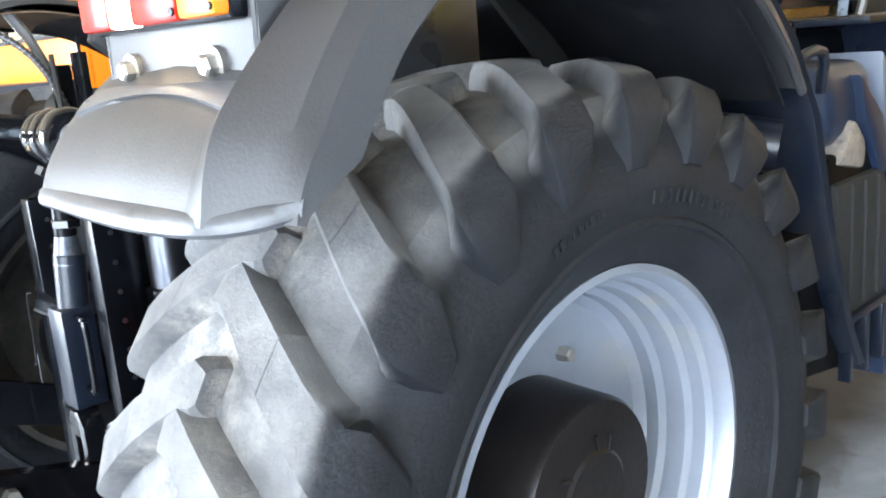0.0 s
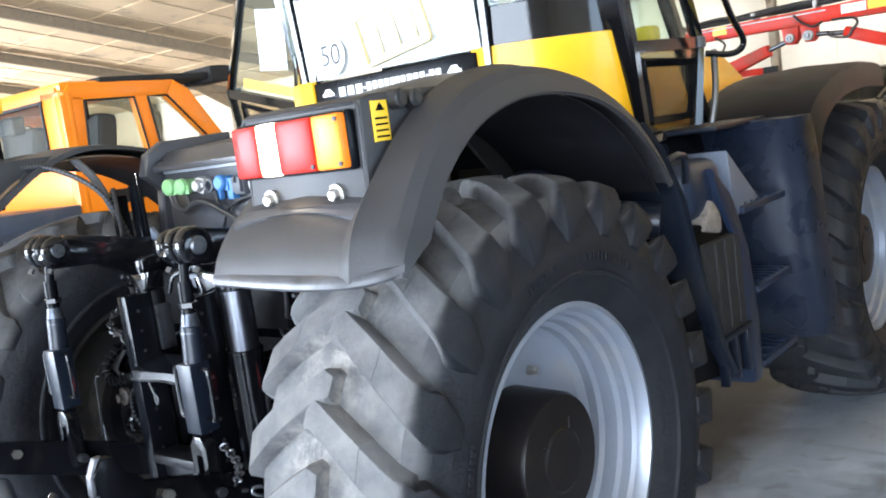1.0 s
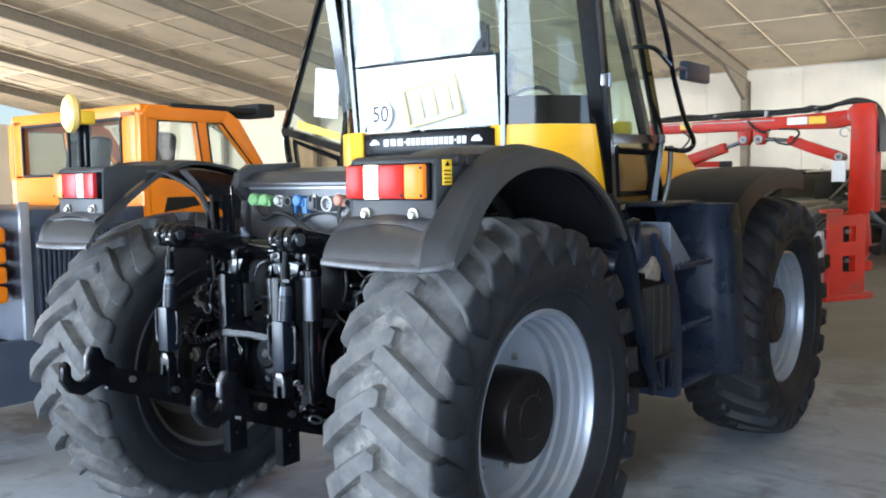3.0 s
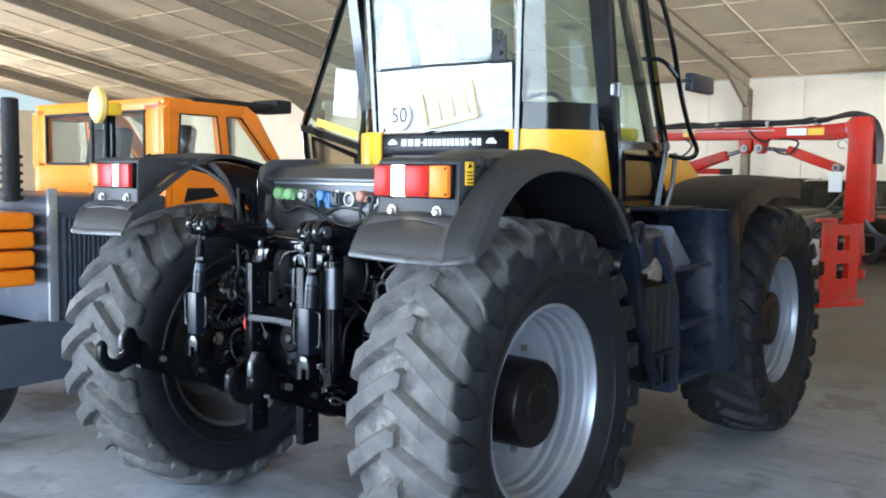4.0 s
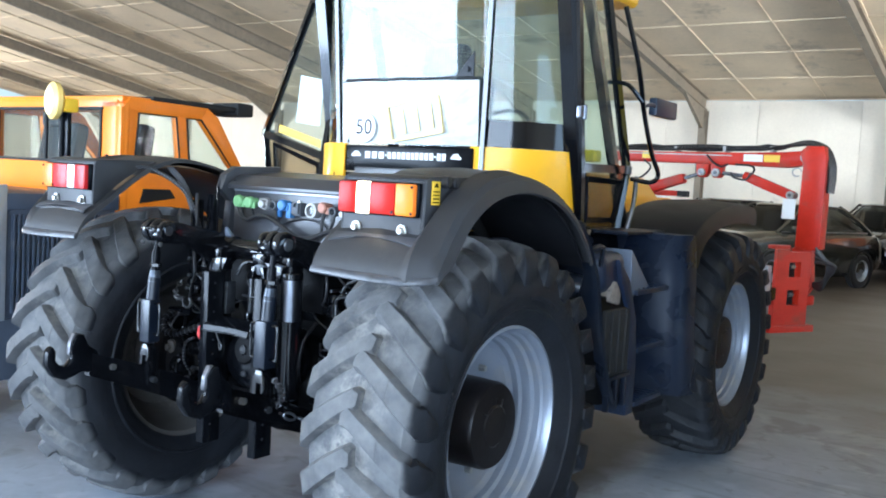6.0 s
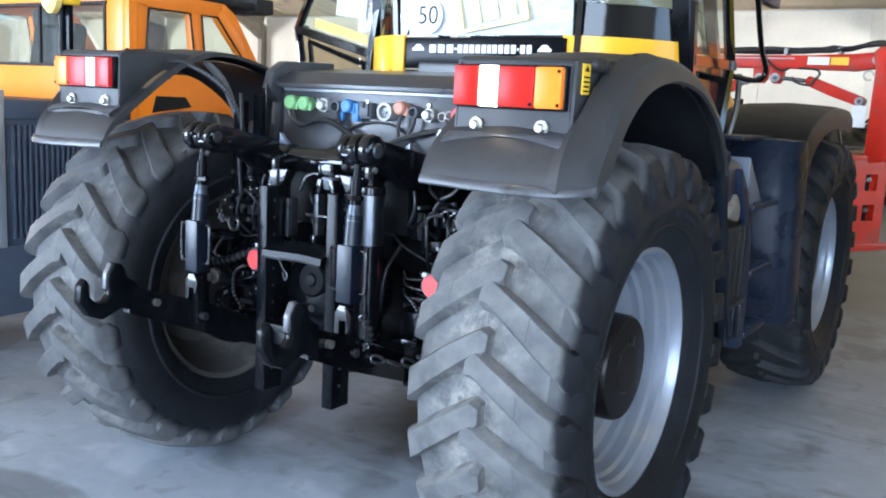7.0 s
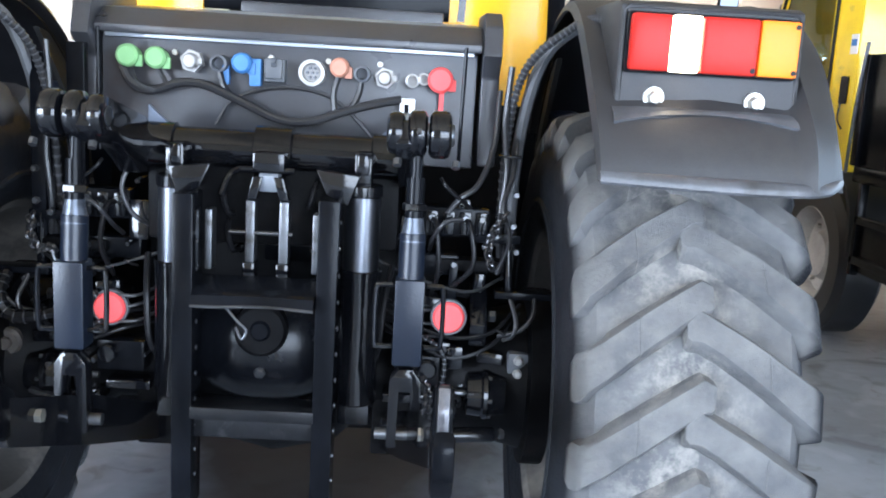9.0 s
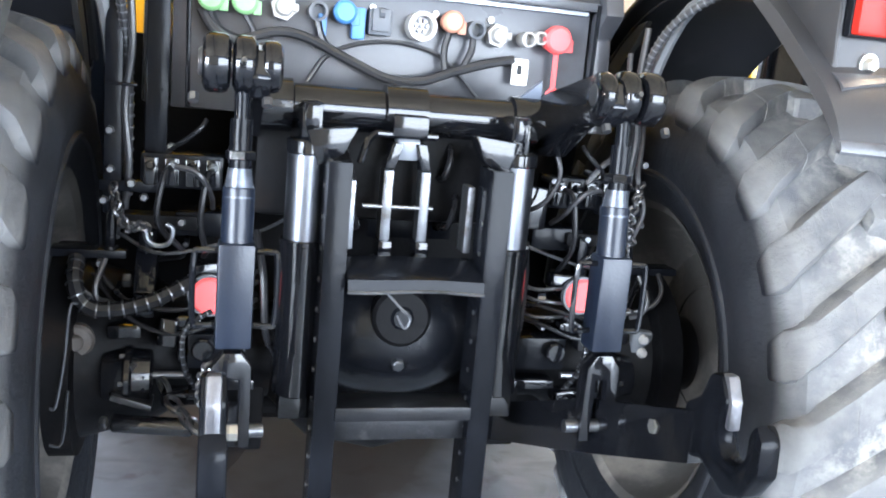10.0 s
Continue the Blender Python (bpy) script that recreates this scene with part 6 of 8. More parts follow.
part("foot_block", quick(box, (-0.542, -0.13, 0.735), (0.062, 0.05, 0.034), 0.005), BLACK2, tractor)
part("foot_nut", quick(cyl, (-0.542, -0.14, 0.752), (-0.542, -0.14, 0.775), 0.013, seg=6, chamfer=0.003), STEEL, tractor)
part("foot_plate", quick(box, (-0.54, -0.13, 0.695), (0.085, 0.07, 0.014), 0.003, (0, 18, 0)), SCUFF, tractor)
part("bent_wire", quick(tube, [(-0.640, -0.19, 0.915), (-0.653, -0.2, 0.907), (-0.663, -0.2, 0.80), (-0.678, -0.2, 0.705), (-0.690, -0.2, 0.70)], 0.003, 6, 4), STEEL, tractor, "bent bright wire")
part("bent_wire", quick(tube, [(-0.656, -0.2, 0.737), (-0.666, -0.2, 0.627), (-0.69, -0.2, 0.622)], 0.003, 6, 3), STEEL, tractor)
chain([(-0.588, -0.10, 1.141), (-0.574, -0.15, 1.100), (-0.555, -0.15, 1.061), (-0.535, -0.15, 1.068), (-0.512, -0.15, 1.062)], "hanging_chain", "steel chain with an open shackle")
part("shackle", quick(tube, [(-0.520, -0.15, 1.062), (-0.516, -0.15, 1.040), (-0.499, -0.15, 1.028), (-0.474, -0.15, 1.034), (-0.467, -0.15, 1.062), (-0.480, -0.15, 1.072)], 0.0055, 8, 5), STEEL, tractor, "bright open shackle")
chain([(0.575, -0.10, 1.205), (0.545, -0.15, 1.17), (0.530, -0.16, 1.12), (0.545, -0.15, 1.07)], "hanging_chain", "steel chain beside the lift rod")
bm = bmesh.new()
box(bm, (0.630, -0.085, 0.812), (0.056, 0.05, 0.074), 0.012)
sol = part("solenoid", bm, CAP_GREY, tractor, "grey plastic solenoid with two round ports")
for z in (0.83, 0.796):
    part("solenoid_port", quick(cyl, (0.630, -0.108, z), (0.630, -0.122, z), 0.013, 0.011, 14, 0.003), GREYP, sol)
part("bar_stop", quick(box, (0.452, -0.09, 1.02), (0.022, 0.012, 0.10), 0.003), BLACK2, tractor)
part("knob_bolt", quick(cyl, (0.300, -0.45, 0.776), (0.335, -0.45, 0.776), 0.018, 0.012, 16, 0.005), BLACK, tractor)
part("rear_shield", quick(prism, [(-0.62, 0.56), (0.62, 0.56), (0.60, 0.66), (0.40, 0.70), (-0.40, 0.70), (-0.60, 0.66)], "y", 0.16, 0.18, 0.004), GREASE, tractor, "dark greasy shield plate")
for s in (-1, 1):
    part("brake_line", quick(tube, [(s * 0.20, -0.05, 1.10), (s * 0.30, -0.09, 1.05), (s * 0.48, -0.10, 1.00), (s * 0.58, -0.05, 1.03)], 0.004, 6, 5), STEEL, tractor)
    part("axle_bracket", quick(prism, [(-0.10, 0.86), (-0.12, 0.92), (-0.02, 1.0), (0.08, 1.0), (0.08, 0.86)], "x", s * 0.50, s * 0.545, 0.006), BLACK, tractor)
    part("axle_bolt", quick(cyl, (s * 0.55, -0.06, 0.93), (s * 0.57, -0.06, 0.93), 0.016, seg=6, chamfer=0.003), STEEL, tractor)
    part("grease_nipple", quick(cyl, (s * 0.352, -0.478, 1.41), (s * 0.352, -0.492, 1.415), 0.005, seg=8), STEEL, tractor)
    part("rod_nut", quick(cyl, (s * 0.350, -0.443, 1.262), (s * 0.350, -0.444, 1.246), 0.026, seg=6, chamfer=0.002), BLACK, tractor)
    part("ram_hose", quick(tube, [(s * 0.25, -0.155, 0.80), (s * 0.275, -0.19, 0.86), (s * 0.285, -0.18, 0.98), (s * 0.30, -0.12, 1.06)], 0.008, 8, 5), HOSE_GLOSS, tractor)
    # dark plate added for the shade in the gap under the cab
    part("bulkhead", quick(prism, [(s * 0.31, 0.52), (s * 0.70, 0.60), (s * 0.70, 1.45), (s * 0.31, 1.45)], "y", 0.78, 0.80, 0.004), GREASE, tractor, "added dark plate in the shaded gap under the cab")

# valves, unions, clips and lines between the linkage and the wheels
def union(p, d, r, m, name="hose_union"):
    """A hexagon union with a collar, pointing along d."""
    p, d = Vector(p), Vector(d).normalized()
    bm = bmesh.new()
    cyl(bm, p, p + d * r * 1.4, r, seg=6, chamfer=r * 0.15)
    cyl(bm, p + d * r * 1.4, p + d * r * 2.6, r * 0.72, seg=12, chamfer=r * 0.1)
    return part(name, bm, m, tractor)


rnd = random.Random(12)
for s in (-1, 1):
    block = part("valve_bank", quick(box, (s * 0.455, 0.0, 1.165), (0.17, 0.08, 0.075), 0.008), BLACK2, tractor, "black hydraulic valve bank")
    for k in range(4):
        x = s * (0.392 + 0.042 * k)
        part("valve_spool", quick(box, (x, -0.046, 1.165), (0.030, 0.016, 0.060), 0.005), BLACK, block)
        union((x, -0.052, 1.178), (0, -1, 0.1), 0.011, BLACK if k % 2 else STEEL)
        hang = 0.03 * rnd.random()
        if k % 2:
            continue
        hose([(x, -0.07, 1.178), (x + s * 0.012, -0.115, 1.165), (x + s * 0.022, -0.125, 1.09 - hang), (x + s * (0.01 - 0.02 * k), -0.085, 1.02 - hang), (x + s * 0.02, -0.02, 0.97)], 0.0065, "valve_hose", HOSE_GLOSS)
    for k in range(2):
        y = -0.10 - 0.012 * k
        hose([(s * 0.29, -0.03, 0.90 - 0.03 * k), (s * 0.36, y, 0.905 - 0.04 * k), (s * 0.46, y - 0.02, 0.885 - 0.05 * k), (s * 0.56, y, 0.90 - 0.03 * k), (s * 0.63, -0.04, 0.96 - 0.02 * k)], 0.0055, "brake_hose", HOSE_GLOSS)
    # brake chamber with its clevis on the axle
    drum = part("brake_chamber", quick(lathe, [(s * 0.50, 0.0), (s * 0.50, 0.045), (s * 0.505, 0.055), (s * 0.540, 0.058), (s * 0.545, 0.064), (s * 0.555, 0.064), (s * 0.56, 0.058), (s * 0.60, 0.052), (s * 0.605, 0.0)], 28, (0, -0.10, 0.735)), BLACK, tractor, "black round brake chamber")
    for k in range(6):
        t = k * math.pi / 3
        part("chamber_bolt", quick(cyl, (s * 0.556, -0.10 + 0.058 * math.cos(t), 0.735 + 0.058 * math.sin(t)), (s * 0.566, -0.10 + 0.058 * math.cos(t), 0.735 + 0.058 * math.sin(t)), 0.005, seg=6), STEEL, drum)
    part("clevis_rod", quick(cyl, (s * 0.50, -0.10, 0.735), (s * 0.43, -0.10, 0.735), 0.008, seg=10), STEEL, drum)
    for x, y, z, w, h in ((0.335, -0.05, 1.13, 0.05, 0.10), (0.595, -0.02, 1.06, 0.02, 0.16), (0.52, -0.06, 1.02, 0.03, 0.05), (0.405, -0.09, 0.965, 0.06, 0.035), (0.47, -0.11, 0.835, 0.04, 0.06), (0.56, -0.08, 0.83, 0.07, 0.03), (0.44, -0.13, 0.70, 0.08, 0.03)):
        part("cast_lug", quick(box, (s * x, y, z), (w, 0.05, h), 0.008, (rnd.uniform(-8, 8), rnd.uniform(-8, 8), rnd.uniform(-10, 10))), BLACK, tractor)
    for k in range(9):
        x, z = s * rnd.uniform(0.30, 0.64), rnd.uniform(0.70, 1.24)
        part("hexagon_bolt", quick(cyl, (x, -0.035, z), (x, -0.105, z), 0.0075, seg=6, chamfer=0.002), (STEEL, BLACK, BLACK)[k % 3], tractor)
    for k in range(2):
        x, z = s * rnd.uniform(0.36, 0.62), rnd.uniform(0.78, 1.12)
        part("cable_clip", quick(tube, [(x, -0.08, z), (x + 0.012, -0.12, z + 0.012), (x + 0.026, -0.12, z + 0.004), (x + 0.03, -0.08, z - 0.008)], 0.0028, 6, 4), CHAIN, tractor)
part("guard_plate", quick(box, (0.06, 0.03, 1.13), (0.20, 0.02, 0.20), 0.004), BLACK2, tractor, "black plate behind the top link")
for x, z in ((-0.095, 1.165), (-0.085, 1.075), (0.085, 1.19), (0.1, 1.08)):
    union((x, -0.06, z), (0, -1, 0), 0.012, BLACK, "plate_union")
    hose([(x, -0.09, z), (x * 1.1, -0.13, z + 0.01), (x * 1.25, -0.12, z + 0.06), (x * 1.3, -0.03, z + 0.10)], 0.007, "plate_hose", HOSE_GLOSS)

WHITEY = mat("pale_yellow_lens", (0.85, 0.62, 0.18), 0.3, var=0.05)
CAP_DARKRED = mat("dark_red_lens", (0.16, 0.01, 0.012), 0.2, var=0.1)
FLAGRED = mat("faded_red_flag_cloth", (0.66, 0.10, 0.10), 0.8, var=0.1)

# ---- red boom mower in front of the tractor ----
mower = thing("boom_mower", (-0.16, 0.65, 0.015), 0, "red hydraulic boom arm mounted on the tractor front", "boom mower")
MY = 4.55
FX, FY = 1.155, 3.62
bm = bmesh.new()
for x0, x1, z0, z1 in ((0.0, 0.075, 0.70, 1.30), (0.145, 0.20, 0.70, 1.28), (0.075, 0.145, 1.20, 1.28), (0.075, 0.145, 0.98, 1.08), (0.075, 0.145, 0.70, 0.86)):
    box(bm, (FX + (x0 + x1) / 2, FY, (z0 + z1) / 2), (x1 - x0, 0.03, z1 - z0))
frame_red = part("mounting_frame", bm, RED, mower, "red steel mounting frame with slots")
part("frame_cheek", quick(prism, [(FY + 0.016, 0.70), (FY + 0.62, 0.70), (FY + 0.60, 0.80), (FY + 0.22, 0.98), (FY + 0.20, 1.26), (FY + 0.016, 1.29)], "x", FX + 0.17, FX + 0.20, 0.004), RED, frame_red)
part("frame_foot", quick(box, (FX + 0.11, FY + 0.02, 0.672), (0.27, 0.10, 0.055), 0.008), RED, frame_red)
part("frame_top", quick(box, (FX + 0.04, FY + 0.04, 1.315), (0.09, 0.08, 0.03), 0.006), RED, frame_red)
for z in (1.14, 0.92):
    part("slot_back", quick(box, (FX + 0.11, FY + 0.06, z), (0.08, 0.02, 0.16), 0.002), INNER, frame_red)
    part("slot_bolt", quick(cyl, (FX + 0.112, FY + 0.05, z + 0.02), (FX + 0.112, FY + 0.005, z + 0.02), 0.020, seg=6, chamfer=0.004), STEEL, frame_red)
frame_red.matrix_basis = Matrix.Translation((1.19, 3.63, 0)) @ Euler((0, 0, radians(62))).to_matrix().to_4x4() @ Matrix.Diagonal((1.85, 1, 1, 1)) @ Matrix.Translation((-FX, -FY, 0))
bm = bmesh.new()
box(bm, (0.72, 3.42, 0.96), (0.98, 0.10, 0.44), 0.01)
part("counter_plate", bm, EDGE, mower, "pale grey steel plate")
bm = bmesh.new()
prism(bm, [(1.13, 1.30), (1.14, 1.98), (1.11, 2.10), (1.16, 2.15), (1.30, 2.15), (1.33, 2.05), (1.33, 1.28), (1.24, 1.26)], "y", MY - 0.11, MY + 0.11, 0.012)
prism(bm, [(1.10, 0.86), (1.10, 1.28), (1.26, 1.30), (1.28, 0.95), (1.22, 0.84)], "y", MY - 0.08, MY + 0.08, 0.012)
part("slew_post", bm, RED, mower, "upright red boom post")
bm = bmesh.new()
cyl(bm, (1.19, MY - 0.10, 1.27), (1.19, MY + 0.10, 1.27), 0.06, seg=20)
part("post_pivot", bm, RED, mower)
part("post_foot", quick(cyl, (1.20, MY, 0.88), (1.20, MY, 0.80), 0.10, seg=24, chamfer=0.01), RED, mower)


def boom(p, q, h0, h1, t, name, label):
    p, q = Vector(p), Vector(q)
    d = q - p
    L = d.length
    bm = bmesh.new()
    prism(bm, [(0, -h0), (L * 0.55, -h0 * 1.15), (L, -h1), (L, h1), (0, h0)], "y", -t, t, 0.01)
    ob = part(name, bm, RED, mower, label)
    yaw, pitch = math.atan2(d.y, d.x), math.atan2(d.z, math.hypot(d.x, d.y))
    ob.matrix_basis = Matrix.Translation(p) @ Euler((0, -pitch, yaw)).to_matrix().to_4x4()
    return ob


b1 = part("main_boom", quick(prism, [(-0.62, 2.066), (0.65, 2.081), (0.98, 2.096), (1.20, 2.118), (1.23, 2.05), (1.13, 1.985), (0.99, 1.962), (0.46, 1.972), (-0.62, 1.975)], "y", MY - 0.055, MY + 0.055, 0.008), RED, mower, "red main boom with a white and a yellow label")
for x0, x1, m in ((0.625, 0.79, WHITE), (0.80, 0.935, STICKER), (-0.32, -0.21, STICKER)):
    part("label_plate", quick(box, ((x0 + x1) / 2, MY - 0.057, 2.036), (x1 - x0, 0.003, 0.062)), m, b1)
part("boom_strip", quick(box, (0.02, MY - 0.057, 2.052), (1.0, 0.004, 0.010)), GREYP, b1)
for x, z, r in ((0.258, 1.925, 0.052), (0.388, 1.925, 0.050)):
    part("boom_lug", quick(prism, [(x - r, z - 0.04), (x - r * 0.5, z - 0.075), (x + r * 0.5, z - 0.075), (x + r, z - 0.04), (x + r * 1.2, z + 0.06), (x - r * 1.2, z + 0.06)], "y", MY - 0.045, MY + 0.045, 0.006), RED, b1)
boom((1.06, MY - 0.02, 1.722), (0.66, MY - 0.02, 1.872), 0.040, 0.040, 0.038, "lift_cylinder", "red hydraulic cylinder")
part("cylinder_rod", quick(cyl, (0.66, MY - 0.02, 1.872), (0.39, MY - 0.02, 1.90), 0.017, seg=14), CHROME, mower, "bright cylinder rod")
part("cylinder_gland", quick(cyl, (0.67, MY - 0.02, 1.868), (0.63, MY - 0.02, 1.880), 0.040, seg=18, chamfer=0.005), RED, mower)
boom((-0.52, MY + 0.04, 1.655), (0.085, MY - 0.0, 1.836), 0.046, 0.042, 0.040, "dipper_cylinder", "red hydraulic cylinder")
part("cylinder_rod", quick(cyl, (0.08, MY, 1.834), (0.258, MY, 1.890), 0.017, seg=14), CHROME, mower, "bright cylinder rod")
part("cutter_link", quick(box, (-0.22, MY + 0.06, 1.69), (0.46, 0.06, 0.052), 0.008), RED, mower, "red steel link")
part("link_end", quick(box, (0.06, MY + 0.06, 1.688), (0.10, 0.062, 0.056), 0.006), INNER, mower)
for x, z, r in ((0.258, 1.895, 0.034), (0.388, 1.895, 0.038), (1.150, 2.052, 0.046), (1.045, 1.728, 0.034)):
    pin = part("boom_pin", quick(cyl, (x, MY - 0.075, z), (x, MY + 0.09, z), r, seg=20, chamfer=0.005), GREYP, mower, "bright boom joint pin")
    part("pin_nut", quick(cyl, (x, MY - 0.075, z), (x, MY - 0.092, z), r * 0.5, seg=6, chamfer=0.003), STEEL, pin)
# the hose bundle lies along the boom in waves and hangs over the post
wob = random.Random(4)
for k in range(6):
    dy, dz = -0.055 + 0.022 * k, 0.010 * (k % 3)
    pts = [(-0.62, MY + dy, 2.085 + dz)]
    for x in (-0.30, -0.08, 0.12, 0.30, 0.50, 0.66, 0.80, 0.92):
        pts.append((x, MY + dy + wob.uniform(-0.02, 0.02), 2.098 + 0.025 * max(0.0, x) + dz + wob.uniform(-0.014, 0.020)))
    f = 0.014 * k
    pts += [(1.05, MY + dy, 2.150 + f * 0.5), (1.17, MY + dy, 2.160 + f * 0.5), (1.27 + f * 0.4, MY + dy, 2.115 + f * 0.4), (1.325 + f * 0.5, MY + dy, 2.02), (1.345 + f * 0.4, MY + dy, 1.90), (1.345 + f * 0.3, MY + dy, 1.76)]
    part("hydraulic_hose", quick(tube, pts, 0.0115, 8, 5), HOSE, mower)
for x in (0.0, 0.45, 0.86):
    part("hose_clamp", quick(box, (x, MY, 2.10 + 0.02 * max(0.0, x)), (0.03, 0.13, 0.05), 0.006), GREYP, mower)
# short loops at the joints
for pts in ([(0.30, MY - 0.07, 2.05), (0.36, MY - 0.09, 1.99), (0.44, MY - 0.09, 1.95), (0.50, MY - 0.08, 1.975)], [(0.52, MY - 0.06, 1.90), (0.56, MY - 0.09, 1.86), (0.66, MY - 0.08, 1.842), (0.70, MY - 0.07, 1.90)], [(0.56, MY - 0.06, 1.975), (0.70, MY - 0.09, 1.965), (0.735, MY - 0.09, 1.93), (0.70, MY - 0.08, 1.885)], [(-0.30, MY - 0.06, 1.99), (-0.22, MY - 0.09, 1.93), (-0.26, MY - 0.09, 1.86), (-0.36, MY - 0.06, 1.80)]):
    part("loop_hose", quick(tube, pts, 0.009, 8, 6), HOSE, mower)
ring = [(1.10 + 0.036 * math.cos(t), MY - 0.12, 1.925 + 0.036 * math.sin(t)) for t in [i * math.pi / 10 for i in range(18)]]
part("wire_loop", quick(tube, ring, 0.006, 6, 0), GREYP, mower)
for k in range(4):
    bm = bmesh.new()
    tube(bm, [(1.30, MY - 0.10, 1.30 - 0.04 * k), (1.40 + 0.02 * k, MY - 0.08, 1.15), (1.36, MY - 0.05, 0.95 + 0.02 * k), (1.26, MY, 0.98)], 0.016, 8, 5)
    part("hydraulic_hose", bm, HOSE, mower)
bm = bmesh.new()
box(bm, (1.066, MY - 0.15, 1.61), (0.105, 0.02, 0.17), 0.004)
part("document_pouch", bm, WHITE, mower, "white document pouch tied to the post")
for x in (1.16, 0.30):
    part("mounting_beam", quick(box, (x, MY - 0.45, 0.95), (0.10, 1.2, 0.10), 0.01), BLACK2, mower)

# ---- small wheels and vehicles ----
def road_wheel(parent, x, y, r, w, s, rim_mat):
    bm = bmesh.new()
    lathe(bm, [(s * -w / 2, r * 0.62), (s * -w / 2, r * 0.9), (s * -w * 0.36, r), (s * w * 0.36, r), (s * w / 2, r * 0.9), (s * w / 2, r * 0.62)], 36)
    t = part("wheel", bm, HOSE, parent)
    t.matrix_basis = pose(x, y, r)
    bm = bmesh.new()
    lathe(bm, [(s * w * 0.48, r * 0.64), (s * w * 0.52, r * 0.62), (s * w * 0.4, r * 0.56), (s * w * 0.12, r * 0.50), (s * w * 0.1, r * 0.34), (s * w * 0.3, r * 0.28), (s * w * 0.34, 0)], 32)
    for i in range(6):
        a = i * math.pi / 3
        cyl(bm, (s * w * 0.12, r * 0.4 * math.cos(a), r * 0.4 * math.sin(a)), (s * w * 0.22, r * 0.4 * math.cos(a), r * 0.4 * math.sin(a)), r * 0.04, seg=6)
    part("rim", bm, rim_mat, t)


def loft(bm, loops, close=True):
    """Skin through closed loops of equal length."""
    vs = [[bm.verts.new(p) for p in lp] for lp in loops]
    k = len(vs[0])
    for a, b in zip(vs, vs[1:]):
        for i in range(k):
            bm.faces.new((a[i], a[(i + 1) % k], b[(i + 1) % k], b[i]))
    if close:
        bm.faces.new(vs[0][::-1])
        bm.faces.new(vs[-1])


def body_loop(y, w, zb, zt):
    half = [(0.0, zb), (w * 0.86, zb), (w * 0.97, zb + 0.08), (w, zb + (zt - zb) * 0.45), (w * 0.985, zt - 0.14), (w * 0.94, zt - 0.045), (w * 0.84, zt), (w * 0.45, zt + 0.012), (0.0, zt + 0.018)]
    return [(x, y, z) for x, z in half] + [(-x, y, z) for x, z in half[-2:0:-1]]


def house_loop(z, w, yf, yb):
    """A rounded plan of the cabin at one height."""
    pts = [(w * 0.62, yf), (w * 0.9, yf + 0.10), (w, yf + 0.34), (w, (yf + yb) / 2), (w, yb - 0.30), (w * 0.88, yb - 0.08), (w * 0.6, yb)]
    return [(x, y, z) for x, y in pts] + [(-x, y, z) for x, y in pts[::-1]]


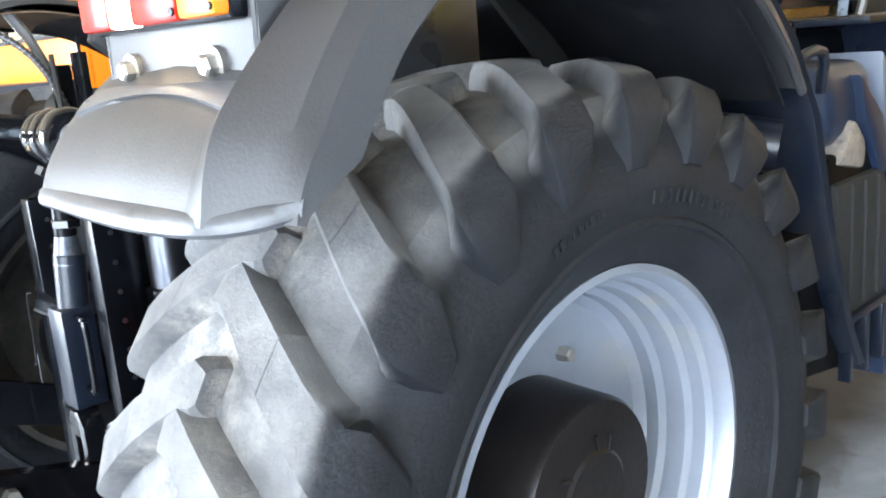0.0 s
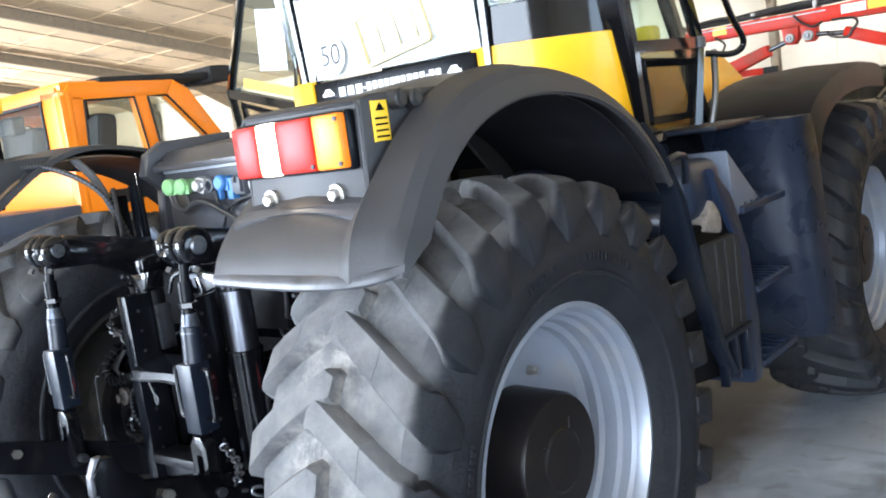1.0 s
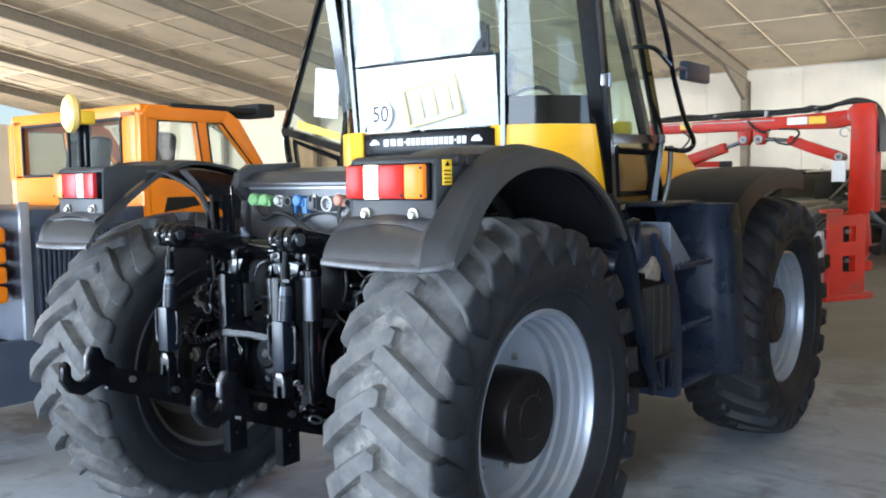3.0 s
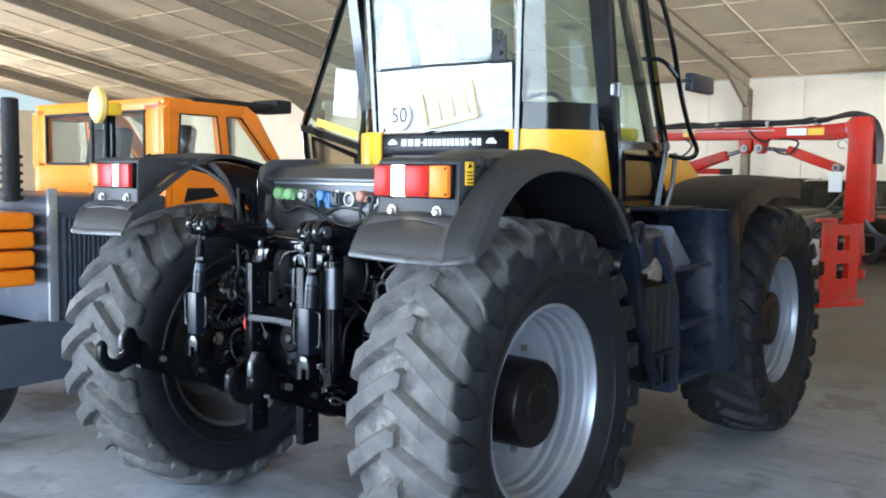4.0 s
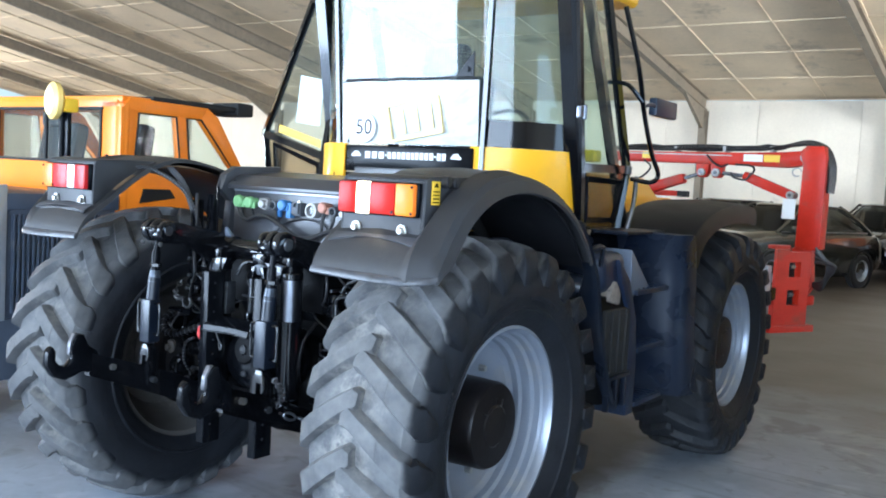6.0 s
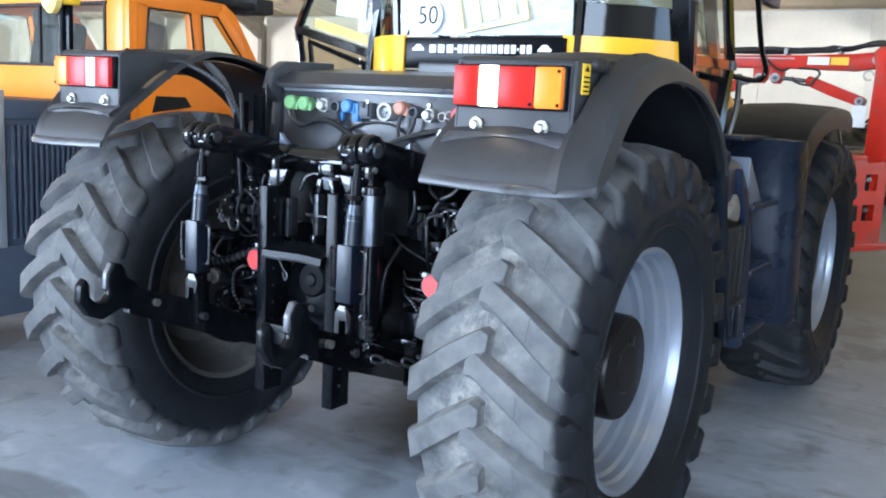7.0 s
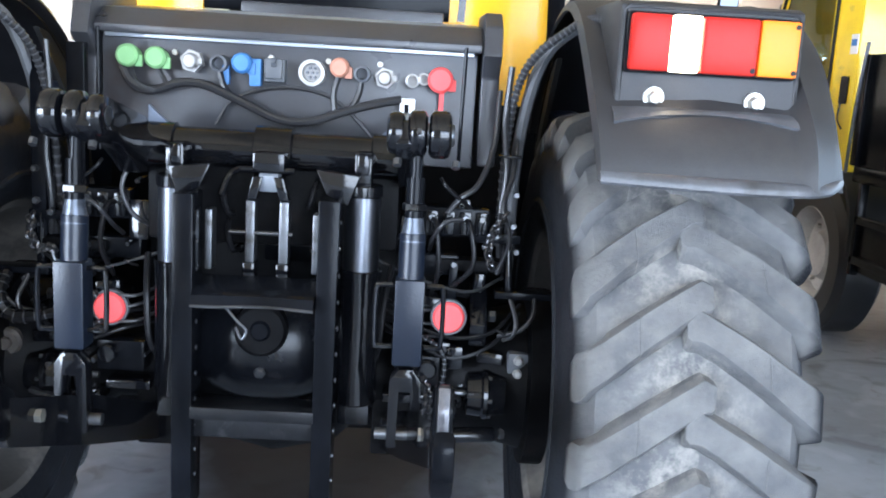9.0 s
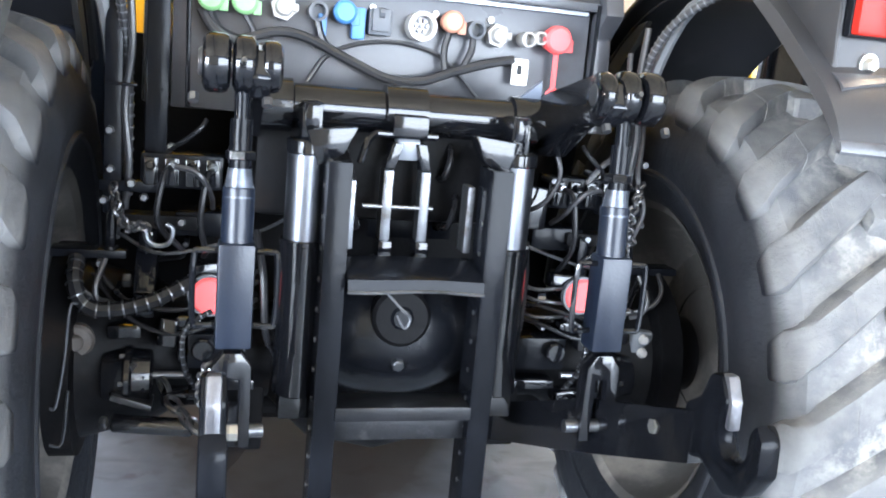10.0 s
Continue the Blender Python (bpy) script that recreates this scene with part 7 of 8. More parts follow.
def car(at, rz, paint, label, sticker=False, tall=1.09, wide=1.03):
    """A saloon; local -y is its front."""
    c = thing("car", at, rz, label, "car", "parked cars")
    c.scale = (wide, wide, tall)
    bm = bmesh.new()
    loft(bm, [body_loop(*q) for q in ((-2.25, 0.64, 0.34, 0.66), (-2.22, 0.75, 0.27, 0.755), (-2.12, 0.83, 0.24, 0.83), (-1.9, 0.87, 0.22, 0.885), (-1.6, 0.885, 0.20, 0.93), (-1.15, 0.89, 0.20, 0.985), (0, 0.895, 0.20, 0.985), (1.3, 0.89, 0.20, 1.0), (1.85, 0.86, 0.24, 0.99), (2.12, 0.80, 0.30, 0.94), (2.22, 0.72, 0.34, 0.82), (2.25, 0.62, 0.42, 0.68))])
    part("body", bm, paint, c)
    bm = bmesh.new()
    loft(bm, [house_loop(*q) for q in ((0.93, 0.80, -1.28, 1.92), (1.05, 0.775, -1.06, 1.74), (1.22, 0.715, -0.74, 1.44), (1.36, 0.66, -0.45, 1.14), (1.43, 0.62, -0.28, 0.96))])
    part("glass_house", bm, GLASS_DARK, c, "tinted car windows")
    bm = bmesh.new()
    loft(bm, [house_loop(*q) for q in ((1.425, 0.635, -0.31, 0.99), (1.45, 0.615, -0.26, 0.93), (1.468, 0.56, -0.14, 0.80), (1.474, 0.40, 0.05, 0.60))])
    part("roof", bm, paint, c)
    for s in (-1, 1):
        for p, m, q, r in (((s * 0.755, -1.14, 0.97), (s * 0.70, -0.66, 1.22), (s * 0.60, -0.22, 1.44), 0.028), ((s * 0.74, 1.80, 0.98), (s * 0.68, 1.36, 1.24), (s * 0.60, 0.90, 1.44), 0.045), ((s * 0.805, 0.24, 0.97), (s * 0.725, 0.24, 1.22), (s * 0.635, 0.22, 1.44), 0.026)):
            part("window_pillar", quick(tube, [p, m, q], r, 6, 4), paint, c)
        part("roof_rail", quick(tube, [(s * 0.615, -0.25, 1.435), (s * 0.64, 0.3, 1.445), (s * 0.615, 0.92, 1.435)], 0.022, 6, 4), paint, c)
        part("waist_trim", quick(tube, [(s * 0.80, -1.05, 0.985), (s * 0.83, 0.2, 0.995), (s * 0.80, 1.6, 1.005)], 0.010, 6, 4), CHROME, c)
    bm = bmesh.new()
    prism(bm, [(-0.45, 0.80), (0.45, 0.80), (0.43, 0.70), (0.36, 0.63), (-0.36, 0.63), (-0.43, 0.70)], "y", -2.262, -2.10, 0.012)
    g = part("grille", bm, INNER, c)
    part("grille_trim", quick(tube, [(-0.46, -2.262, 0.80), (-0.20, -2.268, 0.812), (0.0, -2.27, 0.795), (0.20, -2.268, 0.812), (0.46, -2.262, 0.80), (0.43, -2.262, 0.69), (0.36, -2.262, 0.625), (-0.36, -2.262, 0.625), (-0.43, -2.262, 0.69), (-0.46, -2.262, 0.80)], 0.009, 6, 3), CHROME, g)
    for k in range(9):
        part("grille_bar", quick(box, (-0.34 + 0.085 * k, -2.266, 0.715), (0.010, 0.012, 0.15), 0.002), BLACK2, g)
    part("bonnet_badge", quick(cyl, (0, -2.255, 0.80), (0, -2.285, 0.80), 0.042, seg=16), CHROME, c)
    for s in (-1, 1):
        bm = bmesh.new()
        prism(bm, [(s * 0.465, 0.645), (s * 0.48, 0.775), (s * 0.62, 0.83), (s * 0.80, 0.85), (s * 0.84, 0.80), (s * 0.82, 0.70), (s * 0.70, 0.64)], "y", -2.235, -1.95, 0.02)
        lamp = part("headlight", bm, HEADLAMP, c, "clear glass headlight")
        for x, r in ((0.575, 0.050), (0.70, 0.060)):
            part("headlight_bowl", quick(cyl, (s * x, -2.225, 0.735), (s * x, -2.243, 0.735), r, r * 0.7, 18, 0.004), CHROME, lamp)
        part("fog_lamp", quick(box, (s * 0.66, -2.19, 0.43), (0.24, 0.08, 0.12), 0.025, (0, 0, 16 * s)), HEADLAMP, c)
        part("bumper_trim", quick(box, (s * 0.55, -2.242, 0.555), (0.36, 0.02, 0.030), 0.008, (0, 0, 10 * s)), CHROME, c)
        mir = part("door_mirror", quick(box, (s * 0.95, -0.82, 1.04), (0.17, 0.11, 0.12), 0.04, None, 3), paint, c)
        part("mirror_foot", quick(box, (s * 0.85, -0.80, 1.0), (0.10, 0.05, 0.03), 0.01), INNER, mir)
        part("door_handle", quick(box, (s * 0.895, 0.05, 0.86), (0.02, 0.16, 0.025), 0.008), CHROME if paint is CARGREEN else paint, c)
        for y in (-1.38, 1.36):
            part("wheel_arch", quick(lathe, [(s * 0.80, 0.36), (s * 0.895, 0.365), (s * 0.898, 0.34), (s * 0.80, 0.33)], 32, (0, y, 0.33)), INNER, c)
            road_wheel(c, s * 0.80, y, 0.315, 0.2, s, SILVER)
    part("number_plate", quick(box, (0, -2.262, 0.515), (0.54, 0.02, 0.115), 0.004), EDGEBLUE if sticker else WHITE, c)
    part("air_intake", quick(box, (0, -2.22, 0.38), (1.0, 0.06, 0.11), 0.02), INNER, c)
    for x in (-0.36, 0.36):
        part("front_seat", quick(box, (x, 0.15, 1.12), (0.44, 0.14, 0.42), 0.06, (-12, 0, 0), 3), SEAT, c)
    if sticker:
        part("price_card", quick(box, (-0.35, -0.90, 1.155), (0.30, 0.01, 0.20), 0, (-58, 0, 0)), WHITE, c, "white price card behind the windscreen")
        for dx, dz in ((-0.16, 0), (0.16, 0)):
            part("card_edge", quick(box, (-0.35 + dx, -0.905, 1.158), (0.02, 0.012, 0.22), 0, (-58, 0, 0)), CAP_RED, c)
    return c


car((2.50, 16.3, 0), 0.5, CARBLACK, "black saloon car with chrome grille and price card", True, 1.17, 1.15)
car((2.36, 21.85, 0), 1, CARBLACK, "tall black estate car parked by the wall", tall=1.46, wide=1.12)
car((-1.95, 16.4, 0), -24, CARGREEN, "dark bronze saloon car", tall=1.13)
car((-4.0, 19.0, 0), -20, CARBLACK, "black car parked by the bronze one", tall=1.15)
car((-0.75, 21.5, 0), -8, CARBLACK, "black car near the cream wall", tall=1.2)

# ---- orange municipal truck beside the tractor ----
truck = thing("municipal_truck", (-2.35, 0, 0), 0, "small orange municipal truck with slate-grey bed", "truck")
W = 1.72


def window_hole_panel(x, t):
    """The cab side as bars round its two windows."""
    bm = bmesh.new()
    prism(bm, [(0.80, 0.62), (2.36, 0.62), (2.36, 1.0), (2.28, 1.36), (1.98, 1.56), (1.80, 1.68), (0.80, 1.66)], "x", x, x - t, 0.01)
    prism(bm, [(0.79, 1.655), (0.90, 1.655), (0.925, 2.05), (0.79, 2.065)], "x", x, x - t, 0.006)
    prism(bm, [(0.80, 2.05), (0.93, 2.03), (1.46, 2.03), (1.52, 2.12), (0.86, 2.13)], "x", x, x - t, 0.006)
    prism(bm, [(1.29, 1.66), (1.37, 1.66), (1.33, 2.04), (1.24, 2.04)], "x", x, x - t, 0.006)
    prism(bm, [(1.46, 2.03), (1.80, 1.66), (1.90, 1.66), (1.62, 2.06), (1.52, 2.12)], "x", x, x - t, 0.006)
    return bm


for x, t in ((0.0, 0.06), (-W, -0.06)):
    part("cab_side", window_hole_panel(x, t), ORANGE, truck, "orange cab side with two windows")
    part("side_window", quick(prism, [(0.89, 1.65), (1.82, 1.65), (1.48, 2.04), (0.92, 2.04)], "x", x - t * 0.5 - 0.003, x - t * 0.5 + 0.003), GLASS_CLEAR, truck)
    for ring in ([(0.90, 1.66), (0.93, 2.03), (1.24, 2.03), (1.29, 1.66), (0.90, 1.66)], [(1.37, 1.66), (1.33, 2.03), (1.46, 2.03), (1.80, 1.66), (1.37, 1.66)]):
        part("window_seal", quick(tube, [(x, *p) for p in ring], 0.008, 6, 0), INNER, truck)
    bm = bmesh.new()
    prism(bm, [(0.95, 1.42), (1.25, 1.46), (1.20, 1.52), (0.98, 1.52)], "x", x + (0.002 if t > 0 else -0.002), x + (0.006 if t > 0 else -0.006), 0.0)
    part("door_handle", bm, INNER, truck)
bm = bmesh.new()
box(bm, (-W / 2, 0.83, 1.56), (W - 0.124, 0.06, 0.26), 0.008)
box(bm, (-0.15, 0.83, 1.88), (0.176, 0.06, 0.44), 0.008)
box(bm, (-W + 0.12, 0.83, 1.88), (0.116, 0.06, 0.44), 0.008)
box(bm, (-W / 2, 0.84, 2.085), (W - 0.124, 0.08, 0.06), 0.008)
part("cab_back", bm, ORANGE, truck, "orange cab rear wall")
for x in (-0.045, -W + 0.045):
    part("cab_corner", quick(cyl, (x, 0.842, 0.70), (x, 0.842, 2.09), 0.048, seg=20, chamfer=0.008), ORANGE, truck)
part("rear_cab_window", quick(box, (-W / 2 - 0.05, 0.835, 1.87), (1.30, 0.006, 0.40)), GLASS_CLEAR, truck)
bm = bmesh.new()
for z in (1.68, 2.05):
    box(bm, (-0.86, 0.80, z), (1.30, 0.02, 0.02), 0.004)
for x in (-0.23, -0.28 - 0.6, -1.52):
    box(bm, (x, 0.80, 1.87), (0.02, 0.02, 0.38), 0.004)
part("rear_window_seal", bm, INNER, truck)
bm = bmesh.new()
box(bm, (-W / 2, 1.18, 2.115), (W - 0.04, 0.74, 0.05), 0.02)
part("cab_roof", bm, ORANGE, truck)
bm = bmesh.new()
box(bm, (-0.5, 1.42, 2.135), (1.0, 0.76, 0.04), 0.012)
box(bm, (-0.12, 1.86, 2.14), (0.30, 0.16, 0.10), 0.02)
part("sun_visor", bm, INNER, truck, "black roof cover and sun visor")
bm = bmesh.new()
sheet(bm, [[(-W + 0.05, 1.97, 1.62), (-0.05, 1.97, 1.62)], [(-W + 0.12, 1.60, 2.08), (-0.12, 1.60, 2.08)]], 0.006)
part("windscreen", bm, GLASS_CLEAR, truck)
bm = bmesh.new()
prism(bm, [(1.96, 0.6), (1.98, 1.60), (2.28, 1.34), (2.36, 1.0), (2.36, 0.6)], "x", -W + 0.06, -0.06, 0.03)
part("cab_nose", bm, ORANGE, truck)
for x in (-0.45, -1.25):
    bm = bmesh.new()
    box(bm, (x, 1.15, 1.70), (0.46, 0.13, 0.55), 0.05, (-10, 0, 0), 3)
    box(bm, (x, 1.10, 2.0), (0.24, 0.09, 0.12), 0.03, None, 3)
    box(bm, (x, 1.36, 1.40), (0.46, 0.48, 0.12), 0.05, None, 3)
    part("seat", bm, SEAT, truck, "dark seat with head rest")
bm = bmesh.new()
cyl(bm, (-0.06, 0.40, 1.50), (-0.06, 0.40, 2.02), 0.016, seg=12)
box(bm, (-0.03, 0.42, 1.86), (0.05, 0.03, 0.30), 0.006)
pole = part("lamp_pole", bm, BLACK2, truck)
bm = bmesh.new()
lathe(bm, [(-0.03, 0.0), (-0.03, 0.09), (-0.01, 0.118), (0.02, 0.118), (0.04, 0.09), (0.044, 0.0)], 32)
lampd = part("round_work_lamp", bm, WHITEY, pole, "round pale yellow warning lamp")
lampd.matrix_basis = pose(-0.09, 0.36, 2.055, 0, 0, 76)
bm = bmesh.new()
box(bm, (-0.03, 0.42, 2.03), (0.10, 0.10, 0.09), 0.02)
part("lamp_housing", bm, STICKER, pole)
# slate bed with ribbed side
bm = bmesh.new()
box(bm, (-W / 2, 0.38, 1.06), (W - 0.02, 0.80, 0.78), 0.02)
box(bm, (-W / 2, 0.38, 1.42), (W + 0.02, 0.82, 0.10), 0.01)
bed = part("bed_body", bm, BEDGREY, truck, "slate-grey ribbed equipment box")
for k in range(22):
    part("side_rib", quick(box, (0.006, 0.06 + 0.032 * k, 1.04), (0.024, 0.014, 0.60), 0.004), BEDGREY, bed)
bm = bmesh.new()
box(bm, (0.0, -0.015, 1.11), (0.03, 0.06, 0.82), 0.006)
part("corner_post", bm, EDGE, bed, "pale aluminium corner post")
for x in (-0.02, -W + 0.02):
    part("side_skirt", quick(box, (x, 0.30, 0.52), (0.06, 1.5, 0.38), 0.02), BEDGREY, truck, "slate-grey side skirt")
bm = bmesh.new()
for k in range(4):
    box(bm, (-0.35, -0.26, 0.98 + 0.115 * k), (0.66, 0.30, 0.10), 0.03, None, 3)
part("ribbed_hopper", bm, ORANGE, truck, "ribbed orange plastic hopper")
stack = part("exhaust_pipe", quick(cyl, (-0.12, -0.20, 1.44), (-0.12, -0.20, 2.06), 0.05, seg=20, chamfer=0.01), INNER, truck, "black ribbed exhaust stack")
for k in range(6):
    part("stack_ring", quick(cyl, (-0.12, -0.20, 1.45 + 0.05 * k), (-0.12, -0.20, 1.47 + 0.05 * k), 0.065, seg=20), INNER, stack)
bm = bmesh.new()
for k in range(5):
    box(bm, (-0.30 - 0.1 * k, -0.28, 1.46 + 0.03 * (k % 2)), (0.09, 0.12, 0.12), 0.02)
part("spreader_gear", bm, GREASE, truck)
bm = bmesh.new()
box(bm, (-W / 2, 0.7, 0.50), (0.9, 3.4, 0.2), 0.02)
part("chassis", bm, GREASE, truck)
for x, s in ((-0.16, 1), (-W + 0.16, -1)):
    for y in (-0.62, 1.72):
        road_wheel(truck, x, y, 0.42, 0.26, s, GREYP)

# ---- yellow truck with the snow plough ----
yt = thing("yellow_truck", (2.95, 3.7, 0), 0, "yellow municipal truck with black chassis", "truck")
bm = bmesh.new()
prism(bm, [(-0.42, 1.0), (-0.42, 2.55), (0.0, 2.62), (0.8, 2.58), (1.22, 1.6), (1.45, 1.3), (1.45, 0.7), (0.62, 0.7), (0.55, 1.0), (0.3, 1.22), (-0.2, 1.22)], "x", 0.02, 1.75, 0.02)
part("cab_body", bm, LEMON, yt, "lemon yellow cab")
bm = bmesh.new()
prism(bm, [(-0.02, 1.66), (0.0, 2.42), (0.66, 2.42), (1.04, 1.66)], "x", 0.012, 0.03)
part("door_window", bm, GLASS_DARK, yt)
bm = bmesh.new()
for p, q in (((-0.07, 1.25), (-0.07, 2.5)), ((-0.07, 2.5), (0.72, 2.5)), ((0.72, 2.5), (1.12, 1.6)), ((-0.07, 1.28), (1.2, 1.28))):
    tube(bm, [(0.012, *p), (0.012, *q)], 0.012, 6, 0)
part("door_seal", bm, INNER, yt)
bm = bmesh.new()
box(bm, (-0.005, 0.06, 1.50), (0.03, 0.14, 0.03), 0.008)
part("door_handle", bm, INNER, yt)
bm = bmesh.new()
box(bm, (0.012, -0.30, 1.62), (0.012, 0.10, 0.17), 0.01)
part("fuel_flap", bm, INNER, yt)
part("notice_label", quick(box, (0.015, -0.36, 1.90), (0.006, 0.09, 0.12)), WHITE, yt, "white label with blue print")
part("notice_print", quick(box, (0.011, -0.36, 1.91), (0.003, 0.07, 0.04)), CAP_BLUE, yt)
bm = bmesh.new()
tube(bm, [(0.0, -0.30, 1.54), (-0.01, -0.31, 1.44), (0.0, -0.36, 1.38)], 0.006, 6, 3)
part("cord", bm, HOSE, yt)
bm = bmesh.new()
arch = smooth_path([(0, -0.66, 0.62), (0, -0.60, 0.95), (0, -0.30, 1.18), (0, 0.10, 1.20), (0, 0.42, 1.0), (0, 0.54, 0.66)], 4)
sheet(bm, [[(0.0, p.y, p.z), (0.36, p.y, p.z)] for p in arch], 0.03)
part("wheel_arch", bm, INNER, yt)
for x, s in ((0.20, -1), (1.55, 1)):
    for y in (0.0, -3.0):
        road_wheel(yt, x, y, 0.52, 0.30, s, GREYP)
bm = bmesh.new()
box(bm, (0.88, -1.6, 0.72), (0.9, 5.2, 0.22), 0.02)
box(bm, (0.88, -2.0, 1.12), (1.72, 2.9, 0.10), 0.015)
box(bm, (0.03, -1.62, 1.50), (0.05, 2.2, 0.66), 0.01)
for k in range(6):
    box(bm, (0.0, -0.62 - 0.4 * k, 1.50), (0.04, 0.06, 0.66), 0.008)
for z in (0.62, 0.86):
    box(bm, (0.02, -1.25, z), (0.05, 1.1, 0.05), 0.008)
for y in (-0.72, -1.25, -1.78):
    box(bm, (0.02, y, 0.80), (0.05, 0.05, 0.55), 0.008)
box(bm, (0.03, -1.25, 0.70), (0.03, 1.1, 0.30), 0.008)
part("chassis", bm, BLACK2, yt, "black chassis and side frame")
bm = bmesh.new()
tube(bm, [(0.0, -0.50, 1.12), (-0.02, -0.56, 1.5), (-0.02, -0.62, 1.9)], 0.012, 8, 2)
part("support_strut", bm, STEEL, yt)
bm = bmesh.new()
box(bm, (0.60, 1.47, 1.06), (0.4, 0.06, 0.16), 0.02)
part("headlight_bar", bm, INNER, yt)
part("side_indicator", quick(box, (0.0, 1.30, 1.12), (0.03, 0.10, 0.06), 0.01), LENS_AMBER, yt)
bm = bmesh.new()
tube(bm, [(0.05, 1.02, 1.78), (-0.14, 1.0, 1.76), (-0.30, 1.0, 1.76), (-0.36, 1.0, 1.80), (-0.38, 1.01, 1.90), (-0.37, 1.01, 2.10)], 0.012, 8, 4)
marm = part("mirror_arm", bm, INNER, yt)
part("arm_bracket", quick(box, (-0.09, 1.0, 1.79), (0.10, 0.06, 0.12), 0.012), INNER, marm)


def mirror_head(x, z, w, h, lean):
    """A rounded mirror head, its glass set into the rear of the shell."""
    shell = part("mirror_head", quick(box, (0, 0, 0), (w, 0.07, h), min(w, h) * 0.34, None, 4), INNER, marm)
    shell.matrix_basis = pose(x, 1.0, z, -3, lean, -6)
    bm = bmesh.new()
    cyl(bm, (0, 0, -0.002), (0, 0, 0.004), 0.5, seg=28)
    bmesh.ops.transform(bm, matrix=Matrix.Translation((0, -0.037, 0)) @ Matrix.Diagonal((w * 0.86, 1, h * 0.90, 1)) @ Euler((radians(90), 0, 0)).to_matrix().to_4x4(), verts=bm.verts)
    part("mirror_glass", bm, MIRROR, shell, "silvered mirror glass")


mirror_head(-0.365, 2.26, 0.15, 0.42, 3)
mirror_head(-0.33, 1.895, 0.15, 0.17, -4)

plough = thing("snow_plough", (2.5, 7.0, 0), 0, "lemon yellow snow plough carried raised on its black frame", "snow plough")
bm = bmesh.new()
sheet(bm, [[(0.3 * i, y, z) for i in range(8)] for y, z in ((0.02, 0.52), (0.10, 0.62), (0.17, 0.80), (0.18, 0.98), (0.13, 1.16), (0.02, 1.33))], 0.02)
part("mouldboard", bm, LEMON, plough)
for x in (0.0, 0.40, 1.05, 1.70, 2.08):
    part("board_rib", quick(prism, [(0.0, 0.52), (0.08, 0.62), (0.15, 0.80), (0.16, 0.98), (0.11, 1.16), (0.0, 1.33), (-0.03, 1.33), (0.02, 0.98), (-0.04, 0.52)], "x", x, x + 0.018, 0.004), LEMON, plough)
for z, h, d in ((1.325, 0.035, 0.08), (0.545, 0.06, 0.10), (0.70, 0.04, 0.05)):
    part("board_rail", quick(box, (1.05, 0.0 if z > 1 else -0.01, z), (2.12, d, h), 0.008), LEMON, plough)
part("board_end", quick(prism, [(-0.05, 0.42), (0.11, 0.44), (0.13, 0.58), (0.03, 0.62), (-0.04, 0.56)], "y", -0.08, 0.06, 0.012), LEMON, plough)
part("end_bolt", quick(cyl, (0.03, -0.08, 0.50), (0.03, -0.095, 0.50), 0.014, seg=6), BLACK2, plough)
for k in range(6):
    part("rubber_blade", quick(box, (0.30 + 0.34 * k, 0.02, 0.47), (0.335, 0.03, 0.09), 0.006), HOSE, plough, "worn black rubber blade")
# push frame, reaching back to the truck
part("frame_upright", quick(box, (0.36, -0.12, 0.84), (0.20, 0.10, 0.50), 0.012), INNER, plough, "black push frame")
part("frame_beam", quick(box, (0.78, -0.12, 0.645), (1.06, 0.12, 0.115), 0.012), INNER, plough)
part("frame_arm", quick(prism, [(0.40, 1.05), (0.70, 1.03), (0.76, 1.11), (0.98, 1.10), (1.0, 0.90), (0.76, 0.88), (0.70, 0.94), (0.40, 0.955)], "y", -0.20, -0.08, 0.012), INNER, plough)
for x in (0.75, 1.35):
    part("push_arm", quick(box, (x, -1.0, 0.70), (0.11, 1.74, 0.13), 0.012), INNER, plough)
part("pivot_ram", quick(cyl, (0.86, -0.16, 1.0), (0.86, -0.23, 1.0), 0.075, seg=24, chamfer=0.01), INNER, plough)
for a, b in (((0.02, -0.20, 1.37), (0.71, -0.22, 0.755)), ((0.55, -0.16, 0.97), (0.99, -0.15, 1.32))):
    a, b = Vector(a), Vector(b)
    bm = bmesh.new()
    box(bm, (0, 0, 0), ((b - a).length, 0.03, 0.065), 0.006)
    bmesh.ops.transform(bm, matrix=Matrix.Translation((a + b) / 2) @ (b - a).to_track_quat("X", "Z").to_matrix().to_4x4(), verts=bm.verts)
    part("brace", bm, GREYP, plough, "grey diagonal brace")
part("brace_lever", quick(tube, [(0.81, -0.16, 1.46), (0.90, -0.16, 1.37), (0.99, -0.16, 1.31)], 0.012, 6, 2), GREYP, plough)
part("lamp_post", quick(cyl, (0.28, -0.22, 0.70), (0.245, -0.22, 1.68), 0.014, seg=12), GREYP, plough)
part("stay_rod", quick(tube, [(0.15, -0.22, 1.69), (0.20, -0.22, 1.56), (0.255, -0.22, 1.42)], 0.009, 8, 2), GREYP, plough)
part("rod_tip", quick(cyl, (0.145, -0.22, 1.69), (0.165, -0.22, 1.65), 0.014, seg=10), INNER, plough)
bm = bmesh.new()
bmesh.ops.create_uvsphere(bm, u_segments=28, v_segments=16, radius=1.0, matrix=Matrix.Translation((0.225, -0.235, 1.755)) @ Matrix.Diagonal((0.062, 0.035, 0.058, 1)))
lamp = part("red_marker_lamp", bm, CAP_DARKRED, plough, "dark red marker lamp")
